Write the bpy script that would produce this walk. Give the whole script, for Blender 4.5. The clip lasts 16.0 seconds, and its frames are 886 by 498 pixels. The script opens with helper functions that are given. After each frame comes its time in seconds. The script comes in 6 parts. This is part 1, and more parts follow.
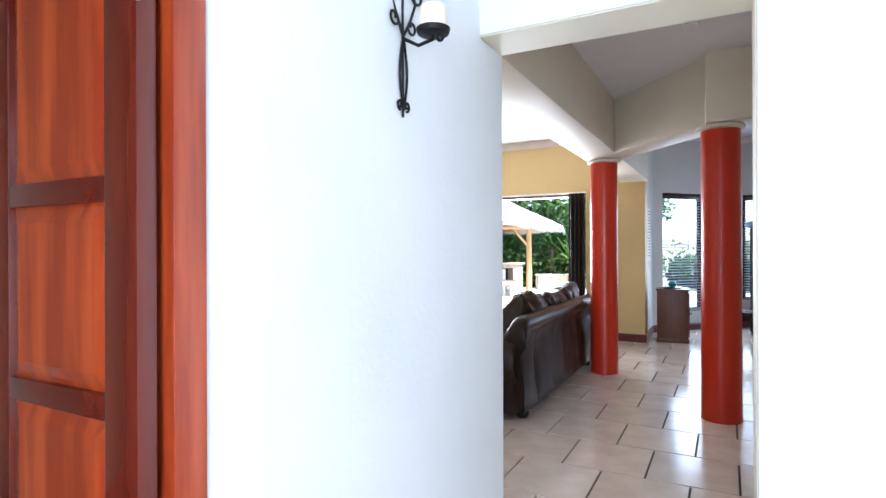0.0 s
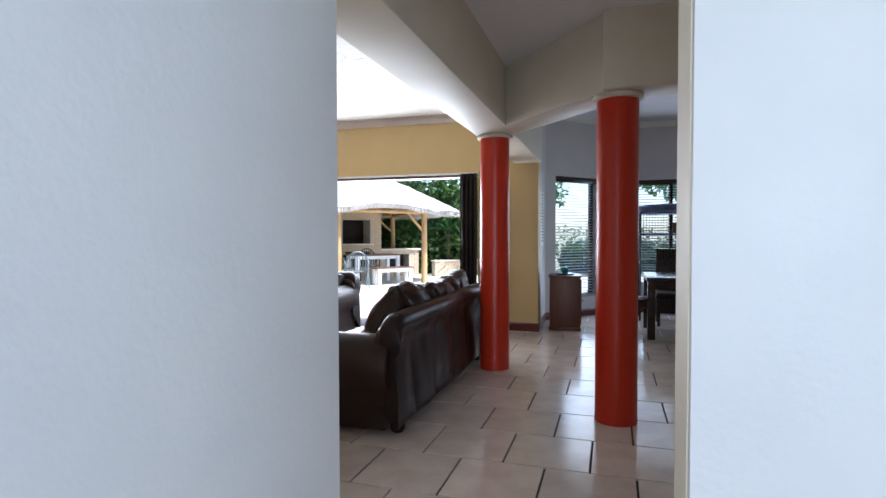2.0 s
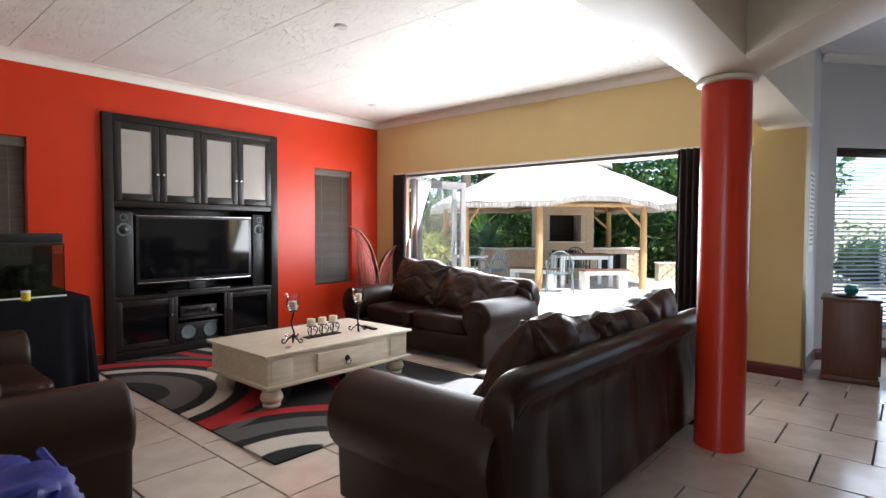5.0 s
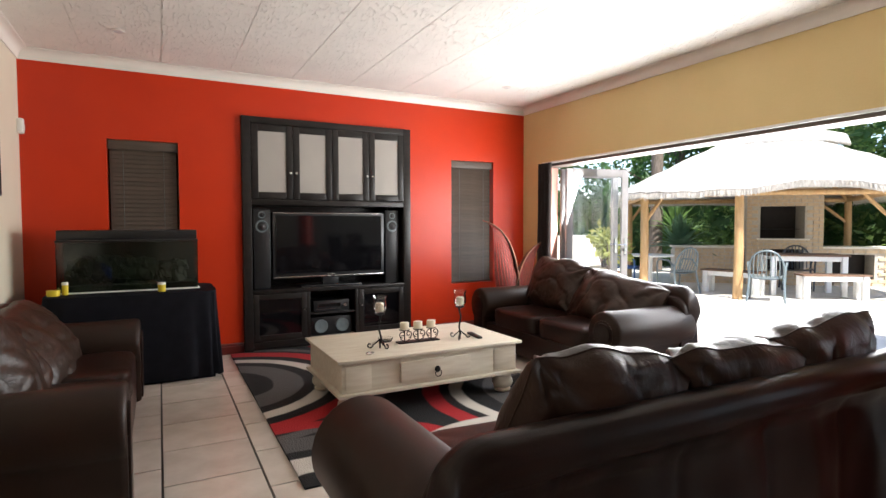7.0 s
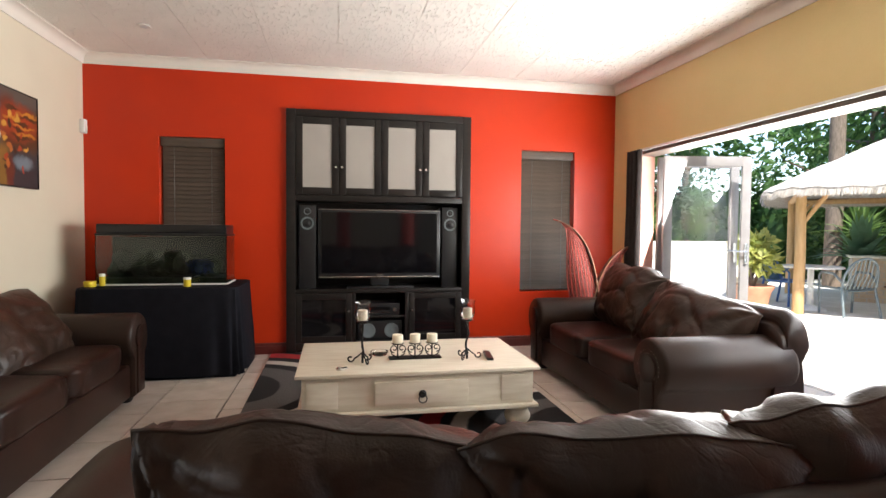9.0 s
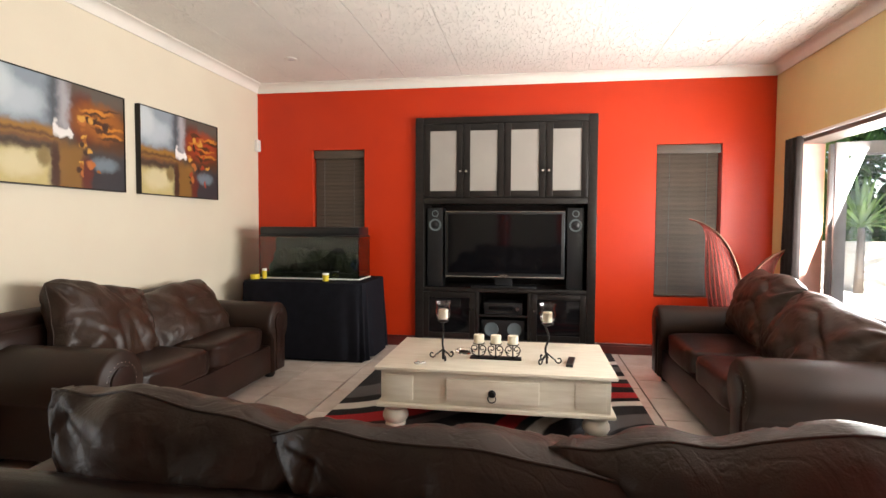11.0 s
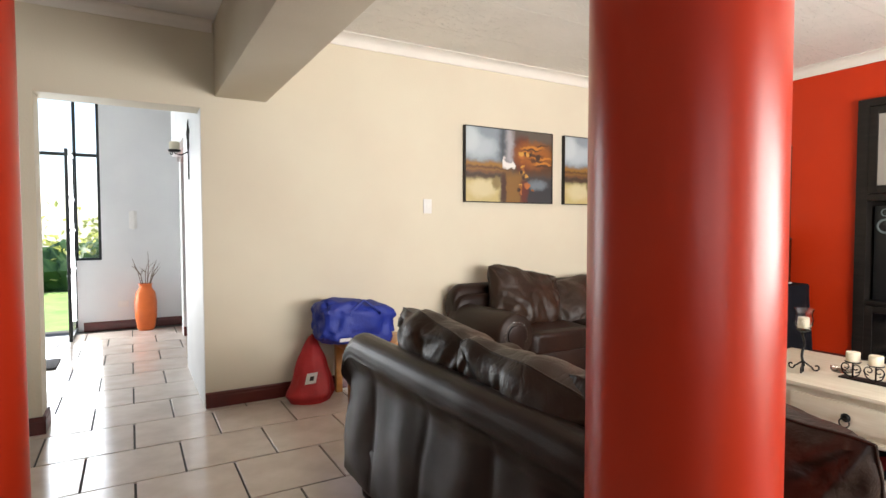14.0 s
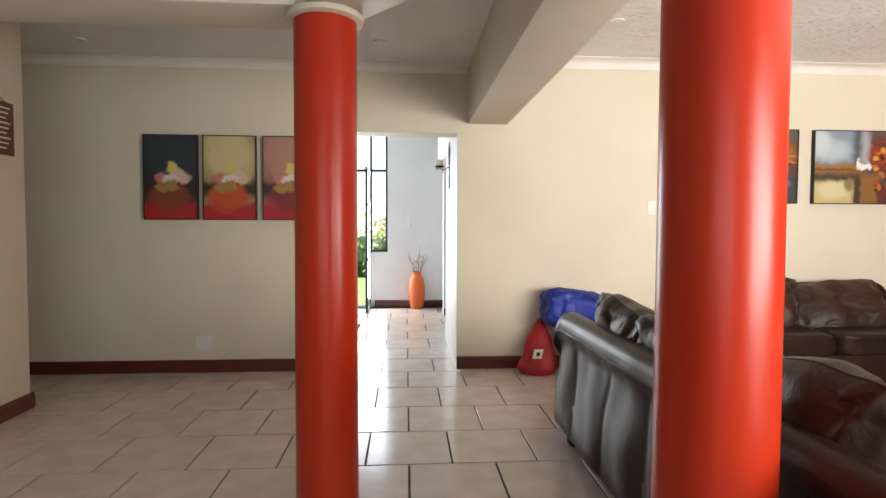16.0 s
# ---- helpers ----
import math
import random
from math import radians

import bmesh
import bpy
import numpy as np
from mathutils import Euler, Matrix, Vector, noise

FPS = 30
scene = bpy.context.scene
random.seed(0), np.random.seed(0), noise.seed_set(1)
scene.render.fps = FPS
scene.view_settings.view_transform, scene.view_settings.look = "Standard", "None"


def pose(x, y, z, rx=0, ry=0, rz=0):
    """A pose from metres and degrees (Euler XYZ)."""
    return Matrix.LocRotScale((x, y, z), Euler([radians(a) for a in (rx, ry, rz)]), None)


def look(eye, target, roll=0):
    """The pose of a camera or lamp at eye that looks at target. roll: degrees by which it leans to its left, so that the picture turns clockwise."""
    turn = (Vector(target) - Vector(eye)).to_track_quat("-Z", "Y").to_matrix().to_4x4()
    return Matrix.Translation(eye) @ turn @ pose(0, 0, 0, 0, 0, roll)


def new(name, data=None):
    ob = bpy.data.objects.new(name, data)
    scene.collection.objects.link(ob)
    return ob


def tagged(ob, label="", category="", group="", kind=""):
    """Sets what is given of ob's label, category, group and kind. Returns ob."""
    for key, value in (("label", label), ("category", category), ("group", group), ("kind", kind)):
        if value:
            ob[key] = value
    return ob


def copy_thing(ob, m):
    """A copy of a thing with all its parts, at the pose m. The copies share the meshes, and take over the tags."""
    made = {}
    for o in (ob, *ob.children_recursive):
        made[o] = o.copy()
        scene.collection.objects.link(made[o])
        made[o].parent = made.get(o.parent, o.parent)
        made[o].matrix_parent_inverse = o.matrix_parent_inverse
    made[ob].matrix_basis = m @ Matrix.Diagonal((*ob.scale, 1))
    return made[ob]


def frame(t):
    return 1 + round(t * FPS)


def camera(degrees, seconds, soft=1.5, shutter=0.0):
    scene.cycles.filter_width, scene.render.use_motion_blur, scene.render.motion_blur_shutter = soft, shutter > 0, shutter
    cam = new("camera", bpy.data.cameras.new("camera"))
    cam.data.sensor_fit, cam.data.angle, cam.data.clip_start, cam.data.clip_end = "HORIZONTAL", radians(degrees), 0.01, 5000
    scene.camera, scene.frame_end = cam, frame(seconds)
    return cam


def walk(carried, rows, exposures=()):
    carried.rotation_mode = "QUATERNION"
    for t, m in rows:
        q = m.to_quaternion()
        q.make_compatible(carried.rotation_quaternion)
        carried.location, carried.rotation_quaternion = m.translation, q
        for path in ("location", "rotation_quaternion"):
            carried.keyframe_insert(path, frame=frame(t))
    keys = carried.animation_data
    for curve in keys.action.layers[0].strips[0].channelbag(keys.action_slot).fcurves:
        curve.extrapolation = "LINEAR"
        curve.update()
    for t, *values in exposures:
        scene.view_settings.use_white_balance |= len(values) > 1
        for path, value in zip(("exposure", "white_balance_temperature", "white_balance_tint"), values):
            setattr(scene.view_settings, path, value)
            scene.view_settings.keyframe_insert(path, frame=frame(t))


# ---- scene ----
cam = camera(78.6, 16.0)
PATH = [
    (0, (-0.125, 0.598, 1.301), (-1.055, 2.368, 1.301), -0.2),
    (0.5, (-0.135, 0.66, 1.303), (-0.894, 2.51, 1.294), -0.3),
    (1, (-0.166, 0.819, 1.306), (-0.822, 2.708, 1.275), -0.3),
    (1.5, (-0.201, 1.022, 1.307), (-0.805, 2.928, 1.252), -0.4),
    (2, (-0.198, 1.332, 1.286), (-0.795, 3.24, 1.232), -0.1),
    (2.5, (-0.246, 1.633, 1.294), (-0.852, 3.538, 1.236), -0.3),
    (3, (-0.279, 1.904, 1.288), (-0.959, 3.784, 1.239), -0.2),
    (3.5, (-0.319, 2.154, 1.289), (-1.134, 3.98, 1.248), 0.3),
    (4, (-0.342, 2.373, 1.292), (-1.354, 4.098, 1.248), 0.6),
    (6.3, (-0.453, 3.47, 1.341), (-2.077, 4.633, 1.249), -0.2),
    (6.5, (-0.428, 3.567, 1.325), (-2.102, 4.657, 1.235), -0.1),
    (7, (-0.405, 3.852, 1.304), (-2.175, 4.779, 1.218), -0.1),
    (7.5, (-0.515, 4.13, 1.277), (-2.365, 4.886, 1.193), -0.2),
    (8, (-0.633, 4.412, 1.274), (-2.529, 5.042, 1.187), -0.2),
    (8.2, (-0.716, 4.579, 1.251), (-2.626, 5.169, 1.169), 0.0),
    (10.5, (-0.599, 5.62, 1.287), (-2.593, 5.492, 1.198), 0.4),
    (11, (-0.589, 5.808, 1.297), (-2.561, 5.489, 1.209), 0.3),
    (11.5, (-0.603, 6.013, 1.291), (-2.519, 5.446, 1.207), 0.4),
    (12, (-0.59, 6.24, 1.292), (-2.407, 5.409, 1.21), 0.3),
    (12.5, (-0.632, 6.438, 1.294), (-2.296, 5.332, 1.214), 0.0),
    (13, (-0.579, 6.629, 1.295), (-2.036, 5.262, 1.214), -0.1),
    (13.5, (-0.544, 6.797, 1.296), (-1.781, 5.228, 1.213), -0.2),
    (14, (-0.549, 6.975, 1.294), (-1.548, 5.244, 1.215), -0.1),
    (14.5, (-0.556, 7.129, 1.292), (-1.314, 5.28, 1.213), 0.2),
    (15, (-0.527, 7.341, 1.288), (-1.052, 5.412, 1.213), 0.3),
    (15.5, (-0.508, 7.519, 1.293), (-0.834, 5.548, 1.218), 0.3),
    (16, (-0.525, 7.699, 1.29), (-0.662, 5.706, 1.211), 0.2),
]
walk(cam, [(t, look(eye, target, roll)) for t, eye, target, roll in PATH],
     [(0.0, 2.15, 5450, 10), (1.0, 1.75, 5500, 10), (2.0, 1.28, 5450, 10), (3.0, 1.25, 5400, 10), (4.0, 1.3, 5600, 10), (6.5, 1.4, 6100, 10), (8.0, 1.45, 6250, 10), (11.0, 1.65, 6450, 10), (13.0, 1.65, 6450, 10), (16.0, 1.75, 6450, 10)])

# ---- world, sun and large lights ----
SKY = bpy.data.worlds.new("sky")
scene.world = SKY
SKY.use_nodes = True
_sky = SKY.node_tree.nodes.new("ShaderNodeTexSky")
_sky.sky_type, _sky.sun_disc = "NISHITA", False
_sky.sun_elevation, _sky.sun_rotation = radians(58), radians(98)
SKY.node_tree.links.new(_sky.outputs[0], SKY.node_tree.nodes["Background"].inputs[0])
SKY.node_tree.nodes["Background"].inputs[1].default_value = 0.15

sun = new("sun", bpy.data.lights.new("sun", "SUN"))
sun.data.energy, sun.data.angle, sun.data.color = 5.0, radians(0.5), (1.0, 0.95, 0.87)
sun.matrix_basis = look((6.4, -0.9, 10.6), (0, 0, 0))


def window_light(name, eye, target, w, h, watts, colour):
    lamp = new(name, bpy.data.lights.new(name, "AREA"))
    lamp.data.shape, lamp.data.size, lamp.data.size_y = "RECTANGLE", w, h
    lamp.data.energy, lamp.data.color = watts, colour
    lamp.matrix_basis = look(eye, target)
    return lamp


window_light("patio_daylight", (-3.9, 8.40, 1.42), (-3.9, 4.0, 2.9), 3.9, 1.15, 90, (1.0, 0.97, 0.93))
window_light("entry_daylight", (0.45, -1.0, 1.3), (0.2, 3.0, 1.2), 1.3, 2.3, 28, (0.95, 0.98, 1.0))
window_light("bay_daylight", (1.0, 10.5, 1.25), (1.0, 5.0, 0.9), 1.8, 1.8, 12, (0.85, 0.92, 1.0))
window_light("bay_side_daylight", (-0.55, 9.82, 1.25), (0.6, 8.4, 1.0), 0.8, 1.8, 6, (0.9, 0.95, 1.0))


# ---- materials ----
def material(name, base, rough=0.5, metal=0.0, second=None, scale=8.0, amount=0.5, bump=0.0, bump_scale=60.0, grain=None, coat=0.0, spread=0.0):
    """A painted or natural surface: two colours mixed by noise, with fine relief."""
    m = bpy.data.materials.new(name)
    m.use_nodes = True
    t = m.node_tree
    n, l = t.nodes, t.links
    p = n["Principled BSDF"]
    p.inputs["Metallic"].default_value = metal
    p.inputs["Coat Weight"].default_value = coat
    where = n.new("ShaderNodeTexCoord")
    at = where.outputs["Object"]
    if grain:
        mp = n.new("ShaderNodeMapping")
        mp.inputs["Scale"].default_value = grain
        l.new(at, mp.inputs[0])
        at = mp.outputs[0]
    big = n.new("ShaderNodeTexNoise")
    big.inputs["Scale"].default_value, big.inputs["Detail"].default_value = scale, 6
    l.new(at, big.inputs["Vector"])
    second = second or tuple(c * 0.86 for c in base)
    mix = n.new("ShaderNodeMix")
    mix.data_type = "RGBA"
    mix.inputs[6].default_value, mix.inputs[7].default_value = (*base, 1), (*second, 1)
    ramp = n.new("ShaderNodeMapRange")
    ramp.inputs[1].default_value, ramp.inputs[2].default_value = 0.35, 0.7
    ramp.inputs[4].default_value = amount * 2
    l.new(big.outputs[0], ramp.inputs[0])
    l.new(ramp.outputs[0], mix.inputs[0])
    colour = mix.outputs[2]
    if spread:
        info = n.new("ShaderNodeObjectInfo")
        hsv = n.new("ShaderNodeHueSaturation")
        mr = n.new("ShaderNodeMapRange")
        mr.inputs[3].default_value, mr.inputs[4].default_value = 1 - spread, 1 + spread
        l.new(info.outputs["Random"], mr.inputs[0])
        l.new(mr.outputs[0], hsv.inputs["Value"])
        l.new(colour, hsv.inputs["Color"])
        colour = hsv.outputs[0]
    l.new(colour, p.inputs["Base Color"])
    rr = n.new("ShaderNodeMapRange")
    rr.inputs[3].default_value, rr.inputs[4].default_value = rough * 0.85, min(1, rough * 1.15)
    fine = n.new("ShaderNodeTexNoise")
    fine.inputs["Scale"].default_value, fine.inputs["Detail"].default_value = bump_scale, 4
    l.new(at, fine.inputs["Vector"])
    l.new(big.outputs[0], rr.inputs[0])
    l.new(rr.outputs[0], p.inputs["Roughness"])
    if bump:
        b = n.new("ShaderNodeBump")
        b.inputs["Strength"].default_value, b.inputs["Distance"].default_value = bump, 0.01
        l.new(fine.outputs[0], b.inputs["Height"])
        l.new(b.outputs[0], p.inputs["Normal"])
    return m


def glassy(name, tint=(1, 1, 1), rough=0.0):
    m = bpy.data.materials.new(name)
    m.use_nodes = True
    p = m.node_tree.nodes["Principled BSDF"]
    p.inputs["Base Color"].default_value = (*tint, 1)
    p.inputs["Transmission Weight"].default_value, p.inputs["Roughness"].default_value, p.inputs["IOR"].default_value = 1.0, rough, 1.45
    return m


def glowing(name, colour, strength):
    m = material(name, colour, 0.4)
    p = m.node_tree.nodes["Principled BSDF"]
    p.inputs["Emission Color"].default_value, p.inputs["Emission Strength"].default_value = (*colour, 1), strength
    return m


def crease_leather(m):
    """Wandering creases over the fine grain of a hide."""
    n, l = m.node_tree.nodes, m.node_tree.links
    p = n["Principled BSDF"]
    grain = p.inputs["Normal"].links[0].from_node
    at = n.new("ShaderNodeTexCoord")
    height = None
    for scale, width in ((4.0, 0.05), (9.0, 0.07)):
        nz = n.new("ShaderNodeTexNoise")
        nz.inputs["Scale"].default_value, nz.inputs["Detail"].default_value, nz.inputs["Distortion"].default_value = scale, 3, 1.2
        l.new(at.outputs["Object"], nz.inputs["Vector"])
        off = n.new("ShaderNodeMath")
        off.operation = "SUBTRACT"
        off.inputs[1].default_value = 0.5
        l.new(nz.outputs[0], off.inputs[0])
        ab = n.new("ShaderNodeMath")
        ab.operation = "ABSOLUTE"
        l.new(off.outputs[0], ab.inputs[0])
        mr = n.new("ShaderNodeMapRange")
        mr.interpolation_type = "SMOOTHSTEP"
        mr.inputs[1].default_value, mr.inputs[2].default_value = 0.0, width
        l.new(ab.outputs[0], mr.inputs[0])
        b = n.new("ShaderNodeBump")
        b.inputs["Strength"].default_value, b.inputs["Distance"].default_value = 0.16, 0.004
        l.new(mr.outputs[0], b.inputs["Height"])
        if height is not None:
            l.new(height, b.inputs["Normal"])
        height = b.outputs[0]
    l.new(height, grain.inputs["Normal"])


M_RED = material("red_wall_paint", (0.55, 0.036, 0.006), 0.34, second=(0.51, 0.031, 0.006), scale=2, bump=0.12, bump_scale=90)
M_RED.node_tree.nodes["Principled BSDF"].inputs["Specular IOR Level"].default_value = 0.3
M_COLUMN = material("red_column_paint", (0.47, 0.030, 0.008), 0.30, second=(0.45, 0.026, 0.008), scale=2, bump=0.03, bump_scale=30)
M_COLUMN.node_tree.nodes["Principled BSDF"].inputs["Specular IOR Level"].default_value = 0.35
M_CREAM = material("cream_wall_paint", (0.70, 0.64, 0.50), 0.6, second=(0.67, 0.60, 0.47), scale=1.5, bump=0.12, bump_scale=70)
M_YELLOW = material("yellow_wall_paint", (0.66, 0.50, 0.23), 0.55, second=(0.62, 0.47, 0.21), scale=1.5, bump=0.12, bump_scale=70)
M_WHITE = material("white_wall_paint", (0.76, 0.77, 0.77), 0.5, second=(0.71, 0.72, 0.73), scale=2.2, bump=0.12, bump_scale=50)
M_GREYWALL = material("pale_grey_wall_paint", (0.62, 0.61, 0.60), 0.55, second=(0.58, 0.57, 0.57), scale=2, bump=0.1, bump_scale=70)
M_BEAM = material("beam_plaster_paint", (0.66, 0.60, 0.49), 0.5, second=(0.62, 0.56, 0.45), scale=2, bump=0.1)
M_CEIL = material("smooth_ceiling_paint", (0.74, 0.72, 0.72), 0.7, scale=1.5, amount=0.3, bump=0.08)
M_CORNICE = material("cornice_paint", (0.80, 0.76, 0.69), 0.5, scale=3, amount=0.3)
M_BASE = material("dark_red_skirting", (0.115, 0.014, 0.010), 0.3, second=(0.08, 0.010, 0.008), scale=6, coat=0.3)
M_GROUT = material("dark_grout", (0.065, 0.058, 0.052), 0.9, scale=20, bump=0.3)
M_TILE = material("cream_ceramic_tile", (0.68, 0.60, 0.53), 0.16, second=(0.58, 0.50, 0.43), scale=5, amount=0.6, bump=0.10, bump_scale=9, spread=0.05)
M_LEATHER = material("dark_brown_leather", (0.014, 0.0075, 0.0058), 0.33, second=(0.026, 0.0115, 0.008), scale=3.5, amount=0.6, bump=0.12, bump_scale=240)
M_LEATHER_MATT = material("matt_brown_leather", (0.019, 0.0112, 0.008), 0.42, second=(0.030, 0.0145, 0.0095), scale=3, amount=0.6, bump=0.10, bump_scale=220)
for _m in (M_LEATHER, M_LEATHER_MATT):
    _m.node_tree.nodes["Principled BSDF"].inputs["Specular IOR Level"].default_value = 0.21
M_MAHOGANY = material("red_mahogany", (0.40, 0.062, 0.012), 0.2, second=(0.24, 0.028, 0.007), scale=3, amount=0.7, bump=0.05, grain=(6, 6, 0.5), coat=0.5)
M_MAHOGANY_DARK = material("dark_mahogany", (0.12, 0.014, 0.006), 0.25, second=(0.075, 0.008, 0.004), scale=3, amount=0.7, grain=(6, 6, 0.5), coat=0.5)
M_BLACKWOOD = material("black_stained_wood", (0.012, 0.010, 0.009), 0.32, second=(0.02, 0.016, 0.014), scale=5, grain=(1, 1, 8), bump=0.05)
M_BLACK = material("black_plastic", (0.010, 0.010, 0.011), 0.35, scale=20)
M_SCREEN = material("dark_screen_glass", (0.004, 0.004, 0.005), 0.06, scale=20)
M_FROST = material("frosted_glass_pane", (0.36, 0.33, 0.30), 0.25, scale=4, amount=0.2)
M_CLOTH = material("black_tablecloth", (0.008, 0.008, 0.011), 0.85, second=(0.012, 0.012, 0.016), scale=12, bump=0.2, bump_scale=300)
M_OFFWHITE = material("distressed_white_paint", (0.72, 0.66, 0.54), 0.42, second=(0.58, 0.50, 0.38), scale=5, amount=0.35, bump=0.1, grain=(8, 1, 8))
M_IRON = material("black_wrought_iron", (0.012, 0.011, 0.011), 0.5, metal=0.6, bump=0.2)
M_WAX = material("ivory_candle_wax", (0.82, 0.74, 0.58), 0.5, scale=10, amount=0.2)
M_CHROME = material("brushed_steel", (0.62, 0.62, 0.62), 0.25, metal=1.0, scale=30)
M_BLIND = material("brown_wood_slat", (0.085, 0.062, 0.045), 0.5, second=(0.06, 0.042, 0.03), scale=4, grain=(1, 12, 12), spread=0.12)
# bay slats: sky light on dark wood is put into a pale blue-grey base
M_SKYLIT_SLAT = material("skylit_pale_slat", (0.46, 0.47, 0.50), 0.4, scale=4, spread=0.1)
M_CURTAIN = material("dark_brown_curtain", (0.022, 0.013, 0.011), 0.85, scale=12, bump=0.2, bump_scale=200)
M_ALU = material("grey_door_frame", (0.27, 0.255, 0.25), 0.4, scale=10)
M_PINKJAMB = material("terracotta_pink_jamb", (0.60, 0.30, 0.23), 0.6, scale=5)
M_WICKER = None
M_DARKWOOD = material("dark_dining_wood", (0.022, 0.013, 0.009), 0.25, second=(0.035, 0.02, 0.013), scale=4, grain=(1, 9, 9))
M_CABWOOD = material("reddish_brown_cabinet_wood", (0.12, 0.042, 0.02), 0.35, second=(0.085, 0.028, 0.013), scale=4, grain=(9, 9, 1))
M_PINE = material("orange_pine", (0.50, 0.22, 0.055), 0.4, second=(0.40, 0.16, 0.035), scale=4, grain=(1, 9, 9))
M_BLUEBAG = material("blue_nylon", (0.010, 0.030, 0.30), 0.55, second=(0.007, 0.02, 0.22), scale=9, bump=0.4, bump_scale=35)
M_REDBAG = material("red_nylon", (0.40, 0.012, 0.014), 0.55, second=(0.30, 0.008, 0.010), scale=9, bump=0.4, bump_scale=35)
M_ORANGE = material("orange_glazed_clay", (0.72, 0.16, 0.03), 0.3, second=(0.62, 0.12, 0.02), scale=5)
M_TWIG = material("dry_twig", (0.14, 0.09, 0.05), 0.8, scale=20)
M_COPPER = material("reddish_copper_sheet", (0.34, 0.05, 0.035), 0.35, metal=0.55, second=(0.22, 0.05, 0.04), scale=9, bump=0.3, bump_scale=45)
M_COPPER_EDGE = material("bronze_copper_rim", (0.30, 0.16, 0.10), 0.4, metal=0.7, second=(0.14, 0.07, 0.05), scale=14, bump=0.4, bump_scale=70)
M_WEB = material("reddish_woven_wire", (0.30, 0.06, 0.045), 0.5, metal=0.3, second=(0.20, 0.05, 0.04), scale=12, bump=0.5, bump_scale=160, grain=(3, 3, 0.5))
M_WEB.node_tree.nodes["Principled BSDF"].inputs["Alpha"].default_value = 0.62
M_PLASTIC_WHITE = material("white_plastic", (0.80, 0.79, 0.76), 0.4, scale=15, amount=0.2)
M_PLASTIC_YELLOW = material("yellow_plastic", (0.72, 0.55, 0.03), 0.4, scale=15, amount=0.2)
M_PLASTIC_BLUE = material("blue_plastic", (0.04, 0.10, 0.26), 0.4, scale=15, amount=0.3)
M_PLASTIC_DARK = material("dark_grey_plastic", (0.06, 0.065, 0.08), 0.4, scale=15, amount=0.3)
M_PLASTIC_GREY = material("grey_green_plastic", (0.13, 0.16, 0.17), 0.4, scale=15, amount=0.3)
M_PAVING = material("pale_paving", (0.72, 0.68, 0.61), 0.8, second=(0.62, 0.58, 0.51), scale=3, bump=0.4, spread=0.06)
M_BRICK = material("pale_face_brick", (0.52, 0.40, 0.27), 0.85, second=(0.43, 0.31, 0.20), scale=14, bump=0.5, spread=0.12)
M_MORTAR = material("pale_mortar", (0.48, 0.43, 0.36), 0.9, scale=20, bump=0.4)
M_THATCH = material("grey_thatch", (0.50, 0.46, 0.41), 0.95, second=(0.36, 0.33, 0.29), scale=6, amount=0.6, bump=1.0, bump_scale=40, grain=(5, 5, 1.2))
M_POLE = material("tan_gum_pole", (0.46, 0.29, 0.13), 0.65, second=(0.36, 0.21, 0.09), scale=4, grain=(6, 6, 1), bump=0.2)
M_SOOT = material("sooty_firebox", (0.025, 0.02, 0.018), 0.9, scale=6)
M_LEAF = material("green_leaf", (0.09, 0.18, 0.045), 0.45, second=(0.045, 0.11, 0.03), scale=2.0, amount=0.9)
M_LEAF_LIGHT = material("light_green_leaf", (0.16, 0.24, 0.06), 0.45, second=(0.08, 0.15, 0.04), scale=2.5, amount=0.9)
M_LEAF_AGAVE = material("blue_green_leaf", (0.17, 0.30, 0.20), 0.45, second=(0.10, 0.20, 0.11), scale=4)
M_LEAF_YELLOW = material("yellow_green_leaf", (0.42, 0.42, 0.12), 0.5, second=(0.25, 0.30, 0.08), scale=5)
for _m in (M_LEAF, M_LEAF_LIGHT, M_LEAF_AGAVE, M_LEAF_YELLOW):
    _n, _l = _m.node_tree.nodes, _m.node_tree.links
    _p = _n["Principled BSDF"]
    _t, _mix = _n.new("ShaderNodeBsdfTranslucent"), _n.new("ShaderNodeMixShader")
    _l.new(_p.inputs["Base Color"].links[0].from_socket, _t.inputs[0])
    _mix.inputs[0].default_value = 0.55
    _l.new(_p.outputs[0], _mix.inputs[1])
    _l.new(_t.outputs[0], _mix.inputs[2])
    _l.new(_mix.outputs[0], _n["Material Output"].inputs[0])
M_BARK = material("grey_brown_bark", (0.16, 0.12, 0.09), 0.9, second=(0.09, 0.07, 0.05), scale=6, bump=0.8, grain=(5, 5, 1))
M_TERRACOTTA = material("terracotta_pot", (0.50, 0.24, 0.14), 0.8, scale=8)
M_TANPOT = material("tan_stone_pot", (0.52, 0.42, 0.28), 0.8, scale=8)
M_GLASS = glassy("clear_glass")
M_TANK = glassy("tank_glass", (0.75, 0.85, 0.8))
M_TURQ = material("turquoise_cup", (0.02, 0.22, 0.27), 0.3, scale=10)
M_GROUND = material("garden_ground", (0.30, 0.27, 0.20), 0.95, second=(0.20, 0.20, 0.12), scale=0.6, bump=0.5)
M_GRASS = material("lawn", (0.16, 0.24, 0.06), 0.9, second=(0.10, 0.17, 0.04), scale=3, bump=0.8)
M_BLUECLOTH = material("blue_grey_cloth", (0.13, 0.16, 0.26), 0.85, second=(0.08, 0.10, 0.18), scale=8, bump=0.3)
M_SHADE = material("frosted_lamp_shade", (0.62, 0.58, 0.52), 0.35, scale=6, amount=0.2)
